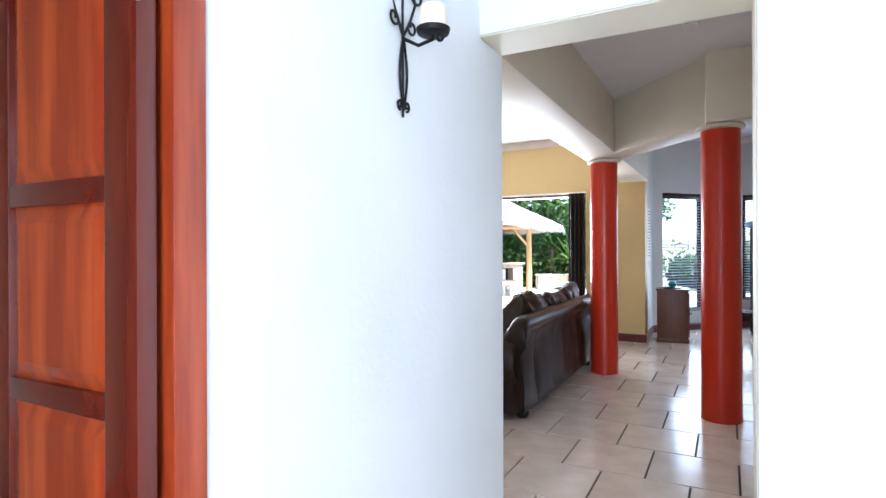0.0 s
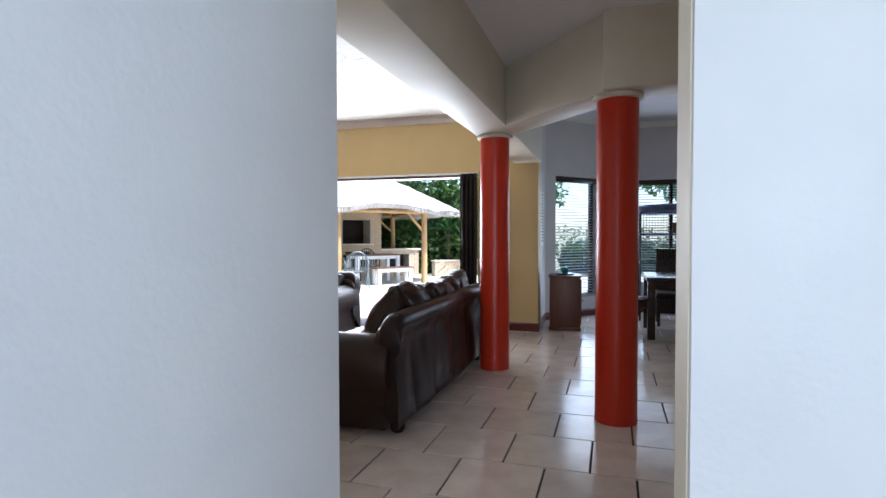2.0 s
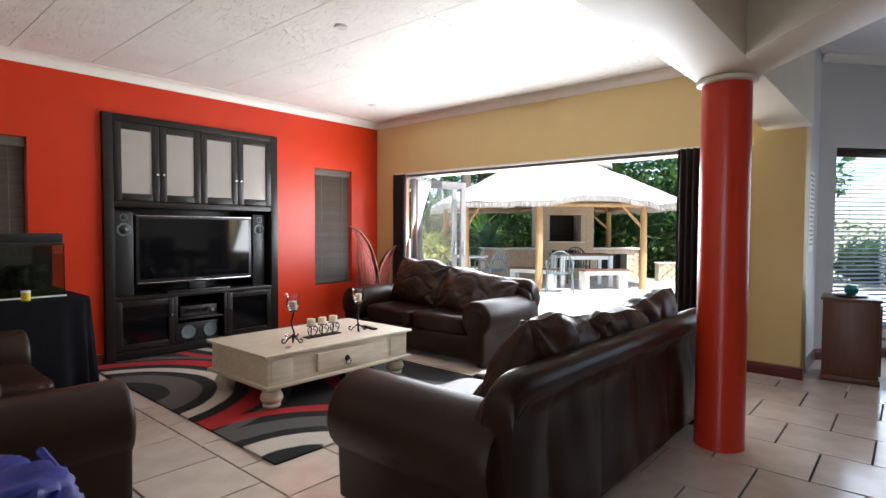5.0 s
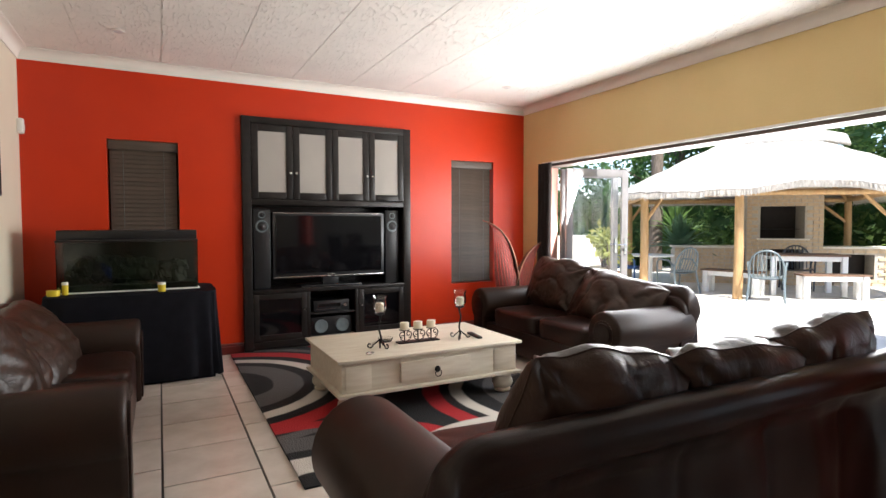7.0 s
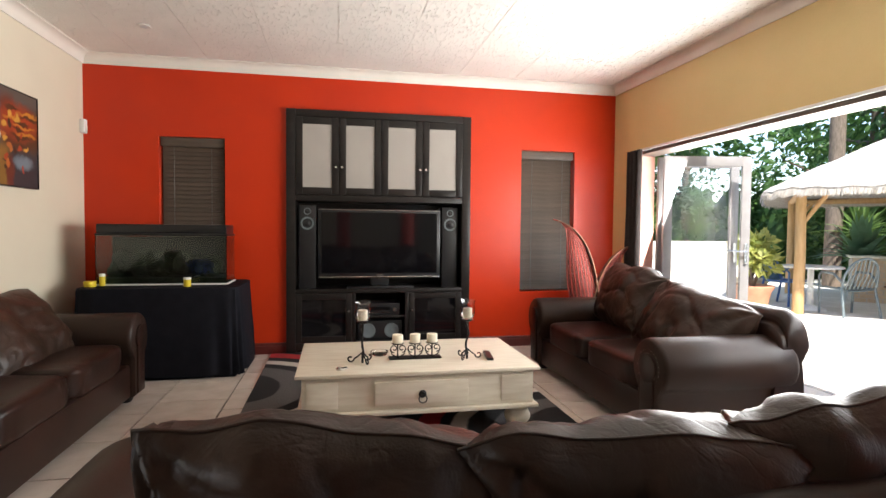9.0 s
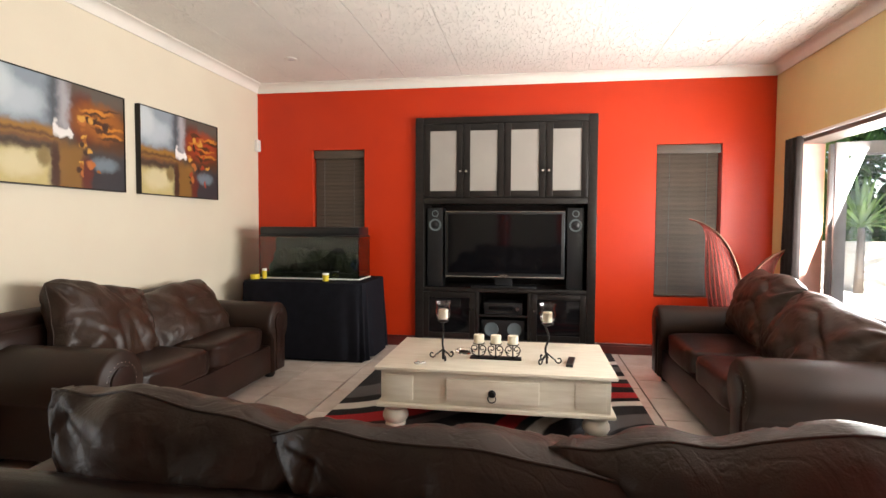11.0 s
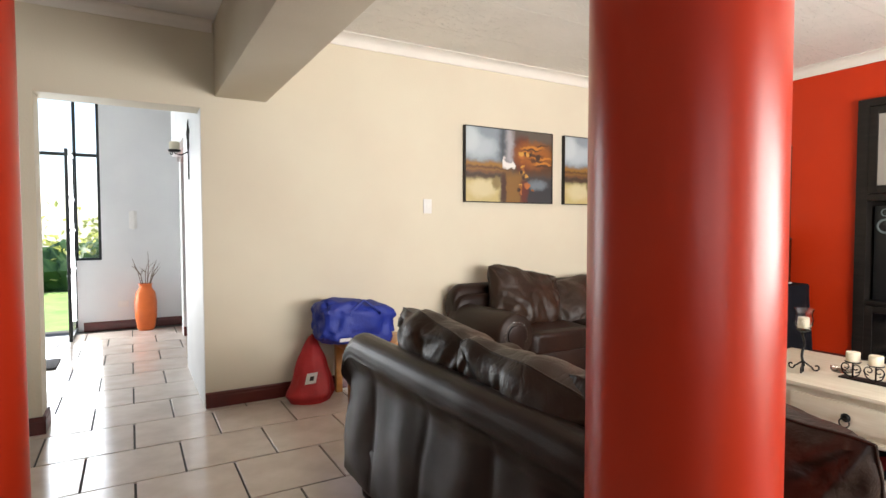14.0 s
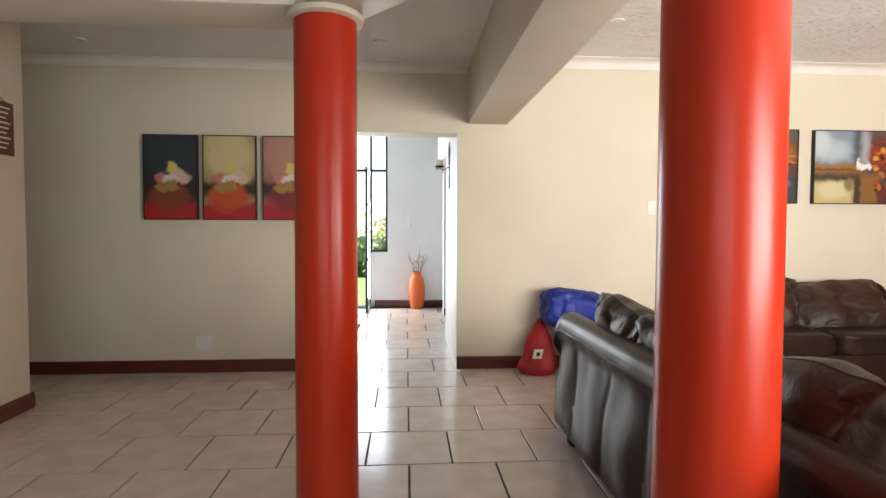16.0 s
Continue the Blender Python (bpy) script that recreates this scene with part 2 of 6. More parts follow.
M_CLAY = material("brass_candle_cup", (0.30, 0.22, 0.10), 0.4, scale=9)
M_SILVER = material("pale_downlight_ring", (0.78, 0.74, 0.68), 0.35, scale=9, amount=0.2)
M_LAMPGLASS = material("downlight_glass", (0.85, 0.85, 0.85), 0.15, scale=9, amount=0.2)
M_DARKSTEEL = material("black_steel_door_frame", (0.015, 0.020, 0.020), 0.4, scale=9)
M_FISH = material("dark_tank_planting", (0.030, 0.036, 0.018), 0.8, second=(0.010, 0.014, 0.008), scale=9, bump=0.5)
M_CUSHION = material("crumpled_brown_leather", (0.026, 0.0148, 0.0098), 0.40, second=(0.040, 0.0190, 0.0115), scale=3, amount=0.6, bump=0.10, bump_scale=220)
M_CUSHION.node_tree.nodes["Principled BSDF"].inputs["Specular IOR Level"].default_value = 0.32
crease_leather(M_CUSHION)
for _m, _level in ((M_CLOTH, 0.08), (M_BLACKWOOD, 0.28)):
    _m.node_tree.nodes["Principled BSDF"].inputs["Specular IOR Level"].default_value = _level


def ceiling_board():
    """White pressed board: short raised dashes over a plain field."""
    m = material("pressed_ceiling_board", (0.85, 0.82, 0.76), 0.6, scale=2, amount=0.25)
    t = m.node_tree
    n, l = t.nodes, t.links
    at = n.new("ShaderNodeTexCoord")
    mp = n.new("ShaderNodeMapping")
    mp.inputs["Scale"].default_value = (18, 60, 1)
    l.new(at.outputs["Object"], mp.inputs[0])
    v = n.new("ShaderNodeTexNoise")
    v.inputs["Scale"].default_value, v.inputs["Detail"].default_value = 1.0, 1
    l.new(mp.outputs[0], v.inputs["Vector"])
    r = n.new("ShaderNodeMapRange")
    r.inputs[1].default_value, r.inputs[2].default_value = 0.60, 0.66
    l.new(v.outputs[0], r.inputs[0])
    b = n.new("ShaderNodeBump")
    b.inputs["Strength"].default_value, b.inputs["Distance"].default_value = 1.0, 0.03
    l.new(r.outputs[0], b.inputs["Height"])
    l.new(b.outputs[0], n["Principled BSDF"].inputs["Normal"])
    return m


M_BOARD = ceiling_board()


def wicker():
    m = material("brown_woven_seagrass", (0.085, 0.045, 0.022), 0.6, second=(0.035, 0.018, 0.010), scale=30, amount=0.9)
    t = m.node_tree
    n, l = t.nodes, t.links
    at = n.new("ShaderNodeTexCoord")
    w = n.new("ShaderNodeTexWave")
    w.wave_type, w.bands_direction = "BANDS", "Z"
    w.inputs["Scale"].default_value, w.inputs["Distortion"].default_value, w.inputs["Detail Scale"].default_value = 14, 6, 4
    l.new(at.outputs["Object"], w.inputs["Vector"])
    b = n.new("ShaderNodeBump")
    b.inputs["Strength"].default_value, b.inputs["Distance"].default_value = 1.0, 0.02
    l.new(w.outputs["Fac"], b.inputs["Height"])
    l.new(b.outputs[0], n["Principled BSDF"].inputs["Normal"])
    return m


M_WICKER = wicker()


def chain(nodes, links, first, steps):
    """Lay patches of colour over one another: each step is a colour and a socket that says where."""
    out = first
    for colour, where in steps:
        mix = nodes.new("ShaderNodeMix")
        mix.data_type = "RGBA"
        mix.inputs[7].default_value = (*colour, 1)
        links.new(where, mix.inputs[0])
        if isinstance(out, tuple):
            mix.inputs[6].default_value = (*out, 1)
        else:
            links.new(out, mix.inputs[6])
        out = mix.outputs[2]
    return out


class Field:
    """Soft shapes over a flat thing, from its own coordinates u (across) and v (up), for paintings and rugs."""

    def __init__(self, name, rough, wobble, wobble_scale, axes="XZ"):
        self.m = bpy.data.materials.new(name)
        self.m.use_nodes = True
        self.n, self.l = self.m.node_tree.nodes, self.m.node_tree.links
        self.p = self.n["Principled BSDF"]
        self.p.inputs["Roughness"].default_value = rough
        at = self.n.new("ShaderNodeTexCoord").outputs["Object"]
        nz = self.n.new("ShaderNodeTexNoise")
        nz.inputs["Scale"].default_value, nz.inputs["Detail"].default_value = wobble_scale, 5
        self.l.new(at, nz.inputs["Vector"])
        sub = self.vec("SUBTRACT", nz.outputs["Color"], (0.5, 0.5, 0.5))
        sc = self.vec("MULTIPLY", sub, (wobble, wobble, wobble))
        add = self.vec("ADD", at, sc)
        sep = self.n.new("ShaderNodeSeparateXYZ")
        self.l.new(add, sep.inputs[0])
        self.u, self.v = sep.outputs[axes[0]], sep.outputs[axes[1]]

    def vec(self, op, a, b):
        node = self.n.new("ShaderNodeVectorMath")
        node.operation = op
        self.l.new(a, node.inputs[0])
        if isinstance(b, tuple):
            node.inputs[1].default_value = b
        else:
            self.l.new(b, node.inputs[1])
        return node.outputs[0]

    def do(self, op, a, b):
        node = self.n.new("ShaderNodeMath")
        node.operation = op
        for i, s in enumerate((a, b)):
            if isinstance(s, (int, float)):
                node.inputs[i].default_value = s
            else:
                self.l.new(s, node.inputs[i])
        return node.outputs[0]

    def step(self, s, lo, hi):
        r = self.n.new("ShaderNodeMapRange")
        r.interpolation_type = "SMOOTHSTEP"
        r.inputs[1].default_value, r.inputs[2].default_value = lo, hi
        self.l.new(s, r.inputs[0])
        return r.outputs[0]

    def blob(self, cu, cv, ru, rv, soft=0.5):
        a = self.do("POWER", self.do("ABSOLUTE", self.do("DIVIDE", self.do("SUBTRACT", self.u, cu), ru), 0), 2)
        b = self.do("POWER", self.do("ABSOLUTE", self.do("DIVIDE", self.do("SUBTRACT", self.v, cv), rv), 0), 2)
        return self.do("SUBTRACT", 1, self.step(self.do("ADD", a, b), 1 - soft, 1 + soft))

    def slab(self, u0, u1, v0, v1, soft=0.03):
        a = self.do("MULTIPLY", self.step(self.u, u0 - soft, u0 + soft), self.do("SUBTRACT", 1, self.step(self.u, u1 - soft, u1 + soft)))
        b = self.do("MULTIPLY", self.step(self.v, v0 - soft, v0 + soft), self.do("SUBTRACT", 1, self.step(self.v, v1 - soft, v1 + soft)))
        return self.do("MULTIPLY", a, b)

    def arc(self, cu, cv, r, half, soft=0.012):
        a = self.do("POWER", self.do("SUBTRACT", self.u, cu), 2)
        b = self.do("POWER", self.do("SUBTRACT", self.v, cv), 2)
        d = self.do("ABSOLUTE", self.do("SUBTRACT", self.do("SQRT", self.do("ADD", a, b), 0), r), 0)
        return self.do("SUBTRACT", 1, self.step(d, half - soft, half + soft))

    def finish(self, first, steps):
        self.l.new(chain(self.n, self.l, first, steps), self.p.inputs["Base Color"])
        return self.m


# ---- building helpers ----
class Shape:
    """Collects faces for one mesh."""

    def __init__(self):
        self.v, self.f = [], []

    def add(self, verts, faces, m=None):
        k = len(self.v)
        self.v += [tuple(m @ Vector(p)) if m else tuple(p) for p in verts]
        self.f += [tuple(i + k for i in q) for q in faces]
        return self

    def box(self, x0, y0, z0, x1, y1, z1, m=None):
        return self.add([(x0, y0, z0), (x1, y0, z0), (x1, y1, z0), (x0, y1, z0), (x0, y0, z1), (x1, y0, z1), (x1, y1, z1), (x0, y1, z1)],
                        [(0, 3, 2, 1), (4, 5, 6, 7), (0, 1, 5, 4), (1, 2, 6, 5), (2, 3, 7, 6), (3, 0, 4, 7)], m)

    def prism(self, outline, z0, z1, m=None):
        n = len(outline)
        vs = [(x, y, z0) for x, y in outline] + [(x, y, z1) for x, y in outline]
        return self.add(vs, [tuple(range(n))[::-1], tuple(range(n, 2 * n))] + [(i, (i + 1) % n, n + (i + 1) % n, n + i) for i in range(n)], m)

    def lathe(self, rings, sides=24, m=None):
        """rings: (radius, z) from bottom to top, closed by caps."""
        vs = [(r * math.cos(2 * math.pi * i / sides), r * math.sin(2 * math.pi * i / sides), z) for r, z in rings for i in range(sides)]
        fs = [(j * sides + i, j * sides + (i + 1) % sides, (j + 1) * sides + (i + 1) % sides, (j + 1) * sides + i) for j in range(len(rings) - 1) for i in range(sides)]
        fs += [tuple(range(sides))[::-1], tuple(range((len(rings) - 1) * sides, len(rings) * sides))]
        return self.add(vs, fs, m)

    def tube(self, points, radius, sides=8, m=None):
        """A rod along points; radius is one number or one for each point."""
        ps = [Vector(p) for p in points]
        rs = radius if isinstance(radius, (list, tuple)) else [radius] * len(ps)
        vs, up = [], Vector((0.31, 0.17, 0.93))
        for i, p in enumerate(ps):
            d = (ps[min(i + 1, len(ps) - 1)] - ps[max(i - 1, 0)]).normalized()
            a = d.cross(up)
            a = a.normalized() if a.length > 1e-4 else d.orthogonal().normalized()
            b = d.cross(a)
            vs += [p + rs[i] * (math.cos(2 * math.pi * k / sides) * a + math.sin(2 * math.pi * k / sides) * b) for k in range(sides)]
        n = len(ps)
        fs = [(j * sides + k, j * sides + (k + 1) % sides, (j + 1) * sides + (k + 1) % sides, (j + 1) * sides + k) for j in range(n - 1) for k in range(sides)]
        fs += [tuple(range(sides)), tuple(range((n - 1) * sides, n * sides))[::-1]]
        return self.add(vs, fs, m)

    def grid(self, nu, nv, at, m=None, close_u=False):
        vs = [at(i / (nu if close_u else nu - 1), j / (nv - 1)) for j in range(nv) for i in range(nu)]
        fs = [(j * nu + i, j * nu + (i + 1) % nu, (j + 1) * nu + (i + 1) % nu, (j + 1) * nu + i) for j in range(nv - 1) for i in range(nu if close_u else nu - 1)]
        return self.add(vs, fs, m)

    def pillow(self, sx, sy, sz, m=None, e=0.35, wrinkle=0.0, seed=0.0, freq=4.0, nu=44, nv=24):
        """A stuffed cushion of that full size, centred, with creases."""
        def power(c):
            return math.copysign(abs(c) ** e, c)

        def at(u, v):
            a, b = 2 * math.pi * u, math.pi * (v - 0.5) * 0.998
            p = Vector((sx / 2 * power(math.sin(b)), sy / 2 * power(math.cos(b)) * power(math.cos(a)), sz / 2 * power(math.cos(b)) * power(math.sin(a))))
            if wrinkle:
                q = p * freq + Vector((seed, seed * 1.7, seed * 0.6))
                crease = max(0, 1 - abs(noise.noise(q * 0.9 + Vector((5, 1, 3)))) / 0.10) + 0.6 * max(0, 1 - abs(noise.noise(q * 1.9 + Vector((2, 8, 1)))) / 0.12)
                k = noise.noise(q) + 0.4 * noise.noise(q * 2.3) + 0.12 * noise.noise(q * 6) - 0.6 * crease
                p += p.normalized() * wrinkle * k
            return p
        k = len(self.v)
        self.grid(nu, nv, at, m, close_u=True)
        self.f += [tuple(range(k, k + nu)), tuple(range(k + nu * (nv - 1), k + nu * nv))[::-1]]
        return self

    def make(self, name, mat, parent=None, bevel=0.0, smooth=False, angle=40, segments=2):
        me = bpy.data.meshes.new(name)
        me.from_pydata(self.v, [], self.f)
        bm = bmesh.new()
        bm.from_mesh(me)
        bmesh.ops.recalc_face_normals(bm, faces=bm.faces)
        if bevel:
            sharp = [e for e in bm.edges if len(e.link_faces) == 2 and e.calc_face_angle(0) > 0.6]
            bmesh.ops.bevel(bm, geom=sharp, offset=bevel, segments=segments, affect="EDGES", profile=0.6, clamp_overlap=True)
        bm.to_mesh(me)
        bm.free()
        if smooth or bevel:
            me.polygons.foreach_set("use_smooth", [True] * len(me.polygons))
            me.set_sharp_from_angle(angle=radians(angle))
        me.materials.append(mat)
        ob = new(name, me)
        if parent:
            ob.parent = parent
        return ob


def thing(name, m, label, category, group="", kind=""):
    ob = new(name)
    ob.empty_display_size = 0.1
    ob.matrix_basis = m
    return tagged(ob, label, category, group, kind)


def setting(shape, name, mat, label, bevel=0.0, smooth=False):
    return tagged(shape.make(name, mat, None, bevel, smooth), label, name.split("_")[0], "", "structure")


def share(ob, name, parent, m):
    """Another object on the same mesh."""
    o = new(name, ob.data)
    o.parent = parent
    o.matrix_basis = m
    return o


def writing(text, size, m, mat, parent, name="lettering"):
    c = bpy.data.curves.new(name, "FONT")
    c.body, c.size, c.align_x, c.extrude = text, size, "CENTER", 0.0006
    tmp = bpy.data.objects.new("tmp", c)
    scene.collection.objects.link(tmp)
    me = bpy.data.meshes.new_from_object(tmp.evaluated_get(bpy.context.evaluated_depsgraph_get()))
    bpy.data.objects.remove(tmp)
    me.materials.clear()
    me.materials.append(mat)
    ob = new(name, me)
    ob.parent, ob.matrix_basis = parent, m
    return ob


# ---- structure ----
RED_X, SOUTH, NORTH, EAST = -6.25, 2.80, 8.11, 2.13
CEIL, HALL_CEIL, BAY_CEIL, SOFFIT = 2.830, 2.740, 3.10, 2.226
FOLD_L, FOLD_R, FOLD_TOP = -5.86, -1.85, 2.072

setting(Shape().box(-6.8, -1.4, -0.25, 3.4, 11.1, -0.012), "floor", M_GROUT, "grouted bed under cream ceramic floor tiles")

# south wall with the way to the entry hall
setting(Shape().box(-6.5, 2.57, 0, -0.993, SOUTH, 3.3).box(-0.993, 2.57, 2.14, -0.045, SOUTH, 3.3).box(-0.045, 2.574, 0, 3.4, SOUTH, 3.3),
        "wall_south", M_CREAM, "cream painted plaster wall with a doorless opening")
# hall faces of that wall are white
setting(Shape().box(-0.04, 2.560, 0, 3.0, 2.574, 3.0).box(-1.0, 2.560, 2.145, -0.04, 2.570, 3.0), "wall_hall_north", M_WHITE, "white painted hall side of the wall", bevel=0.003)

# red wall with two windows and the niche of the television unit
W1, W2, NICHE = (3.44, 4.03, 0.76, 2.107), (7.03, 7.64, 0.59, 2.107), (4.60, 6.463, 0.02, 2.42)
red = Shape()
ys = [2.57, W1[0], W1[1], NICHE[0], NICHE[1], W2[0], W2[1], 8.4]
for a, b in ((0, 1), (2, 3), (4, 5), (6, 7)):
    red.box(-6.5, ys[a], 0, RED_X, ys[b], 3.3)
for w in (W1, W2):
    red.box(-6.5, w[0], 0, RED_X, w[1], w[2]).box(-6.5, w[0], w[3], RED_X, w[1], 3.3)
red.box(-6.5, NICHE[0], NICHE[3], RED_X, NICHE[1], 3.3)
setting(red, "wall_west", M_RED, "orange red painted feature wall with two narrow windows")
setting(Shape().box(-6.95, 4.5, 0, -6.75, 6.55, 2.6).box(-6.75, 4.5, 0, -6.5, NICHE[0], 2.6).box(-6.75, NICHE[1], 0, -6.5, 6.55, 2.6).box(-6.75, 4.5, 2.41, -6.5, 6.55, 2.6),
        "wall_niche", M_BLACKWOOD, "dark back of the niche behind the television unit")

# north wall with the wide folding door
setting(Shape().box(-6.5, NORTH, 0, FOLD_L, 8.36, 3.3).box(FOLD_L, NORTH, FOLD_TOP, FOLD_R, 8.36, 3.3).box(FOLD_R, NORTH, 0, -1.72, 8.36, 3.3),
        "wall_north", M_YELLOW, "pale yellow wall above a wide folding door")
setting(Shape().box(-1.72, 8.50, 0, -1.13, 8.75, 3.3), "wall_pier", M_YELLOW, "pale yellow wall pier beside the dining bay", bevel=0.012)

# dining bay
A, B = Vector((-1.15, 9.50)), Vector((-0.05, 10.77))
D = (B - A).normalized()
NRM = Vector((-D.y, D.x))


def diag(shape, s0, s1, z0, z1, thick=0.22, off=0.0):
    p, q = A + D * s0 + NRM * off, A + D * s1 + NRM * off
    return shape.prism([tuple(p), tuple(q), tuple(q + NRM * thick), tuple(p + NRM * thick)], z0, z1)


LEN = (B - A).length
setting(Shape().box(-1.37, 8.752, 0, -1.15, 9.62, 3.3), "wall_bay_west", M_GREYWALL, "pale grey dining bay wall")
bay = Shape()
BW = (0.20, 1.12, 0.30, 2.17)
diag(bay, -0.05, BW[0], 0, 3.3)
diag(bay, BW[1], LEN + 0.05, 0, 3.3)
diag(bay, BW[0], BW[1], 0, BW[2])
diag(bay, BW[0], BW[1], BW[3], 3.3)
setting(bay, "wall_bay_diagonal", M_GREYWALL, "pale grey angled bay wall with a tall window")
NW = (0.10, 1.93, 0.45, 2.17)
setting(Shape().box(-0.1, 10.77, 0, NW[0], 10.99, 3.3).box(NW[1], 10.77, 0, 3.4, 10.99, 3.3).box(NW[0], 10.77, 0, NW[1], 10.99, NW[2]).box(NW[0], 10.77, NW[3], NW[1], 10.99, 3.3),
        "wall_bay_north", M_GREYWALL, "pale grey bay wall with a wide window")
setting(Shape().box(EAST, 3.71, 0, EAST + 0.22, 5.3, 3.3).box(3.2, 2.57, 0, 3.4, 10.7, 3.3).box(EAST + 0.22, 5.1, 0, 3.2, 5.3, 3.3), "wall_east", M_CREAM, "cream painted end of a side wall", bevel=0.01)

# entry hall
setting(Shape().box(-1.21, 1.43, 0, -0.988, 2.796, 2.135).box(-1.21, 1.335, 0, -1.05, 1.43, 2.135).box(-1.30, -0.40, 0, -1.08, -0.17, 3.0).box(-1.21, -0.17, 2.135, -0.988, 2.56, 3.0), "wall_hall_west", M_WHITE, "white hall wall with a doorway")
setting(Shape().box(-1.5, -1.32, 0, -0.23, -1.10, 3.0).box(-0.23, -1.32, 0, 0.04, -1.10, 0.89).box(-0.02, -1.32, 2.9, 2.0, -1.1, 3.0).box(0.95, -1.32, 0, 2.2, -1.10, 2.9)
        .box(-0.23, -1.32, 2.9, -0.02, -1.10, 3.0), "wall_hall_south", M_WHITE, "white entry wall with a glazed front door")
setting(Shape().box(-1.5, -1.1, 0, -1.30, -0.4, 3.0).box(2.0, -1.1, 0, 2.2, 2.56, 3.0), "wall_hall_sides", M_WHITE, "white entry hall side walls")
# unseen walls, added to keep the room behind the open door closed and dark
setting(Shape().box(-3.4, -0.6, 0, -3.2, 2.57, 3.0).box(-3.2, -0.6, 0, -1.3, -0.4, 3.0), "wall_side_room", M_CREAM, "unseen plain walls added to close the side room")

# ceilings
setting(Shape().box(-1.5, -1.4, 3.0, 2.2, 2.57, 3.1).box(-3.4, -0.6, 2.9, -1.3, 2.57, 3.0), "ceiling_hall", M_CEIL, "smooth white hall ceiling")
boards, y = Shape(), SOUTH - 0.1
boards.box(-6.5, 2.6, CEIL + 0.008, -1.3, 8.3, CEIL + 0.2)
while y < 8.2:
    boards.box(-6.4, y + 0.004, CEIL, -1.35, y + 0.596, CEIL + 0.012)
    y += 0.60
setting(boards, "ceiling_living", M_BOARD, "white pressed ceiling boards with narrow joints", bevel=0.0)
centre = [(-1.2, 2.75), (3.25, 2.75), (3.25, 5.13), (-0.15, 5.13), (-1.2, 6.3)]
setting(Shape().prism(centre, HALL_CEIL, HALL_CEIL + 0.2), "ceiling_centre", M_CEIL, "smooth pale grey ceiling between the beams")
setting(Shape().prism([(-1.2, 6.3), (-0.15, 5.13), (3.3, 5.13), (3.3, 10.9), (-0.1, 10.9), (-1.3, 9.6)], BAY_CEIL, BAY_CEIL + 0.2), "ceiling_bay", M_CEIL, "smooth grey dining bay ceiling")

# beams
C1, C2 = Vector((-1.276, 6.442)), Vector((-0.168, 5.230))
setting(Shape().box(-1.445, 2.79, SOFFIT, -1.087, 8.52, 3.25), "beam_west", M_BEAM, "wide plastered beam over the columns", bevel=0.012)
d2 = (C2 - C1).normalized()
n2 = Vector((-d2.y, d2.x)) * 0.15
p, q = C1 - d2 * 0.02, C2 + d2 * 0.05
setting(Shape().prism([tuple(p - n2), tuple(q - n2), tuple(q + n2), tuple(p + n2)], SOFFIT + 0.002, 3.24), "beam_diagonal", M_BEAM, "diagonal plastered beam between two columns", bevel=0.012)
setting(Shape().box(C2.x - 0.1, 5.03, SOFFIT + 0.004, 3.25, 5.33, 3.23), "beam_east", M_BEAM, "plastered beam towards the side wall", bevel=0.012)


# cornices: a stepped and coved strip along a wall
def cornice(p, q, top, name="cornice", size=0.09):
    p, q = Vector(p), Vector(q)
    d = (q - p).normalized()
    n = Vector((-d.y, d.x))
    prof = [(0, -size), (0.012, -size), (0.016, -size * 0.86)] + [(0.018 + (size - 0.03) * (1 - math.cos(a)), -size * 0.80 + size * 0.68 * math.sin(a)) for a in (0, 0.4, 0.8, 1.2, 1.57)] + [(size, -size * 0.1), (size, 0), (0, 0)]
    k = len(prof)
    vs = [(*(e + n * o), top + z) for e in (p, q) for o, z in prof]
    s = Shape().add(vs, [(i, (i + 1) % k, k + (i + 1) % k, k + i) for i in range(k)] + [tuple(range(k)), tuple(range(k, 2 * k))[::-1]])
    return setting(s, name, M_CORNICE, "white moulded plaster cornice", smooth=True)


cornice((-6.25, SOUTH), (-1.43, SOUTH), CEIL - 0.001)
cornice((RED_X, NORTH), (RED_X, SOUTH), CEIL - 0.002)
cornice((-1.43, NORTH), (RED_X, NORTH), CEIL - 0.001)
cornice((-1.075, SOUTH), (3.2, SOUTH), HALL_CEIL - 0.001, size=0.07)
cornice((3.2, 10.77), (-0.05, 10.77), BAY_CEIL - 0.001, size=0.08)
cornice(tuple(B), tuple(A), BAY_CEIL - 0.001, size=0.08)


# skirtings
def skirting(p, q, h=0.11, t=0.018):
    p, q = Vector(p), Vector(q)
    d = (q - p).normalized()
    n = Vector((-d.y, d.x))
    prof = [(0, 0), (t, 0), (t, h * 0.72), (t * 0.75, h * 0.76), (t * 0.75, h * 0.9), (t * 0.3, h), (0, h)]
    k = len(prof)
    vs = [(*(e + n * o), z) for e in (p, q) for o, z in prof]
    s = Shape().add(vs, [(i, (i + 1) % k, k + (i + 1) % k, k + i) for i in range(k)] + [tuple(range(k)), tuple(range(k, 2 * k))[::-1]])
    return setting(s, "baseboard", M_BASE, "dark red varnished wooden baseboard")


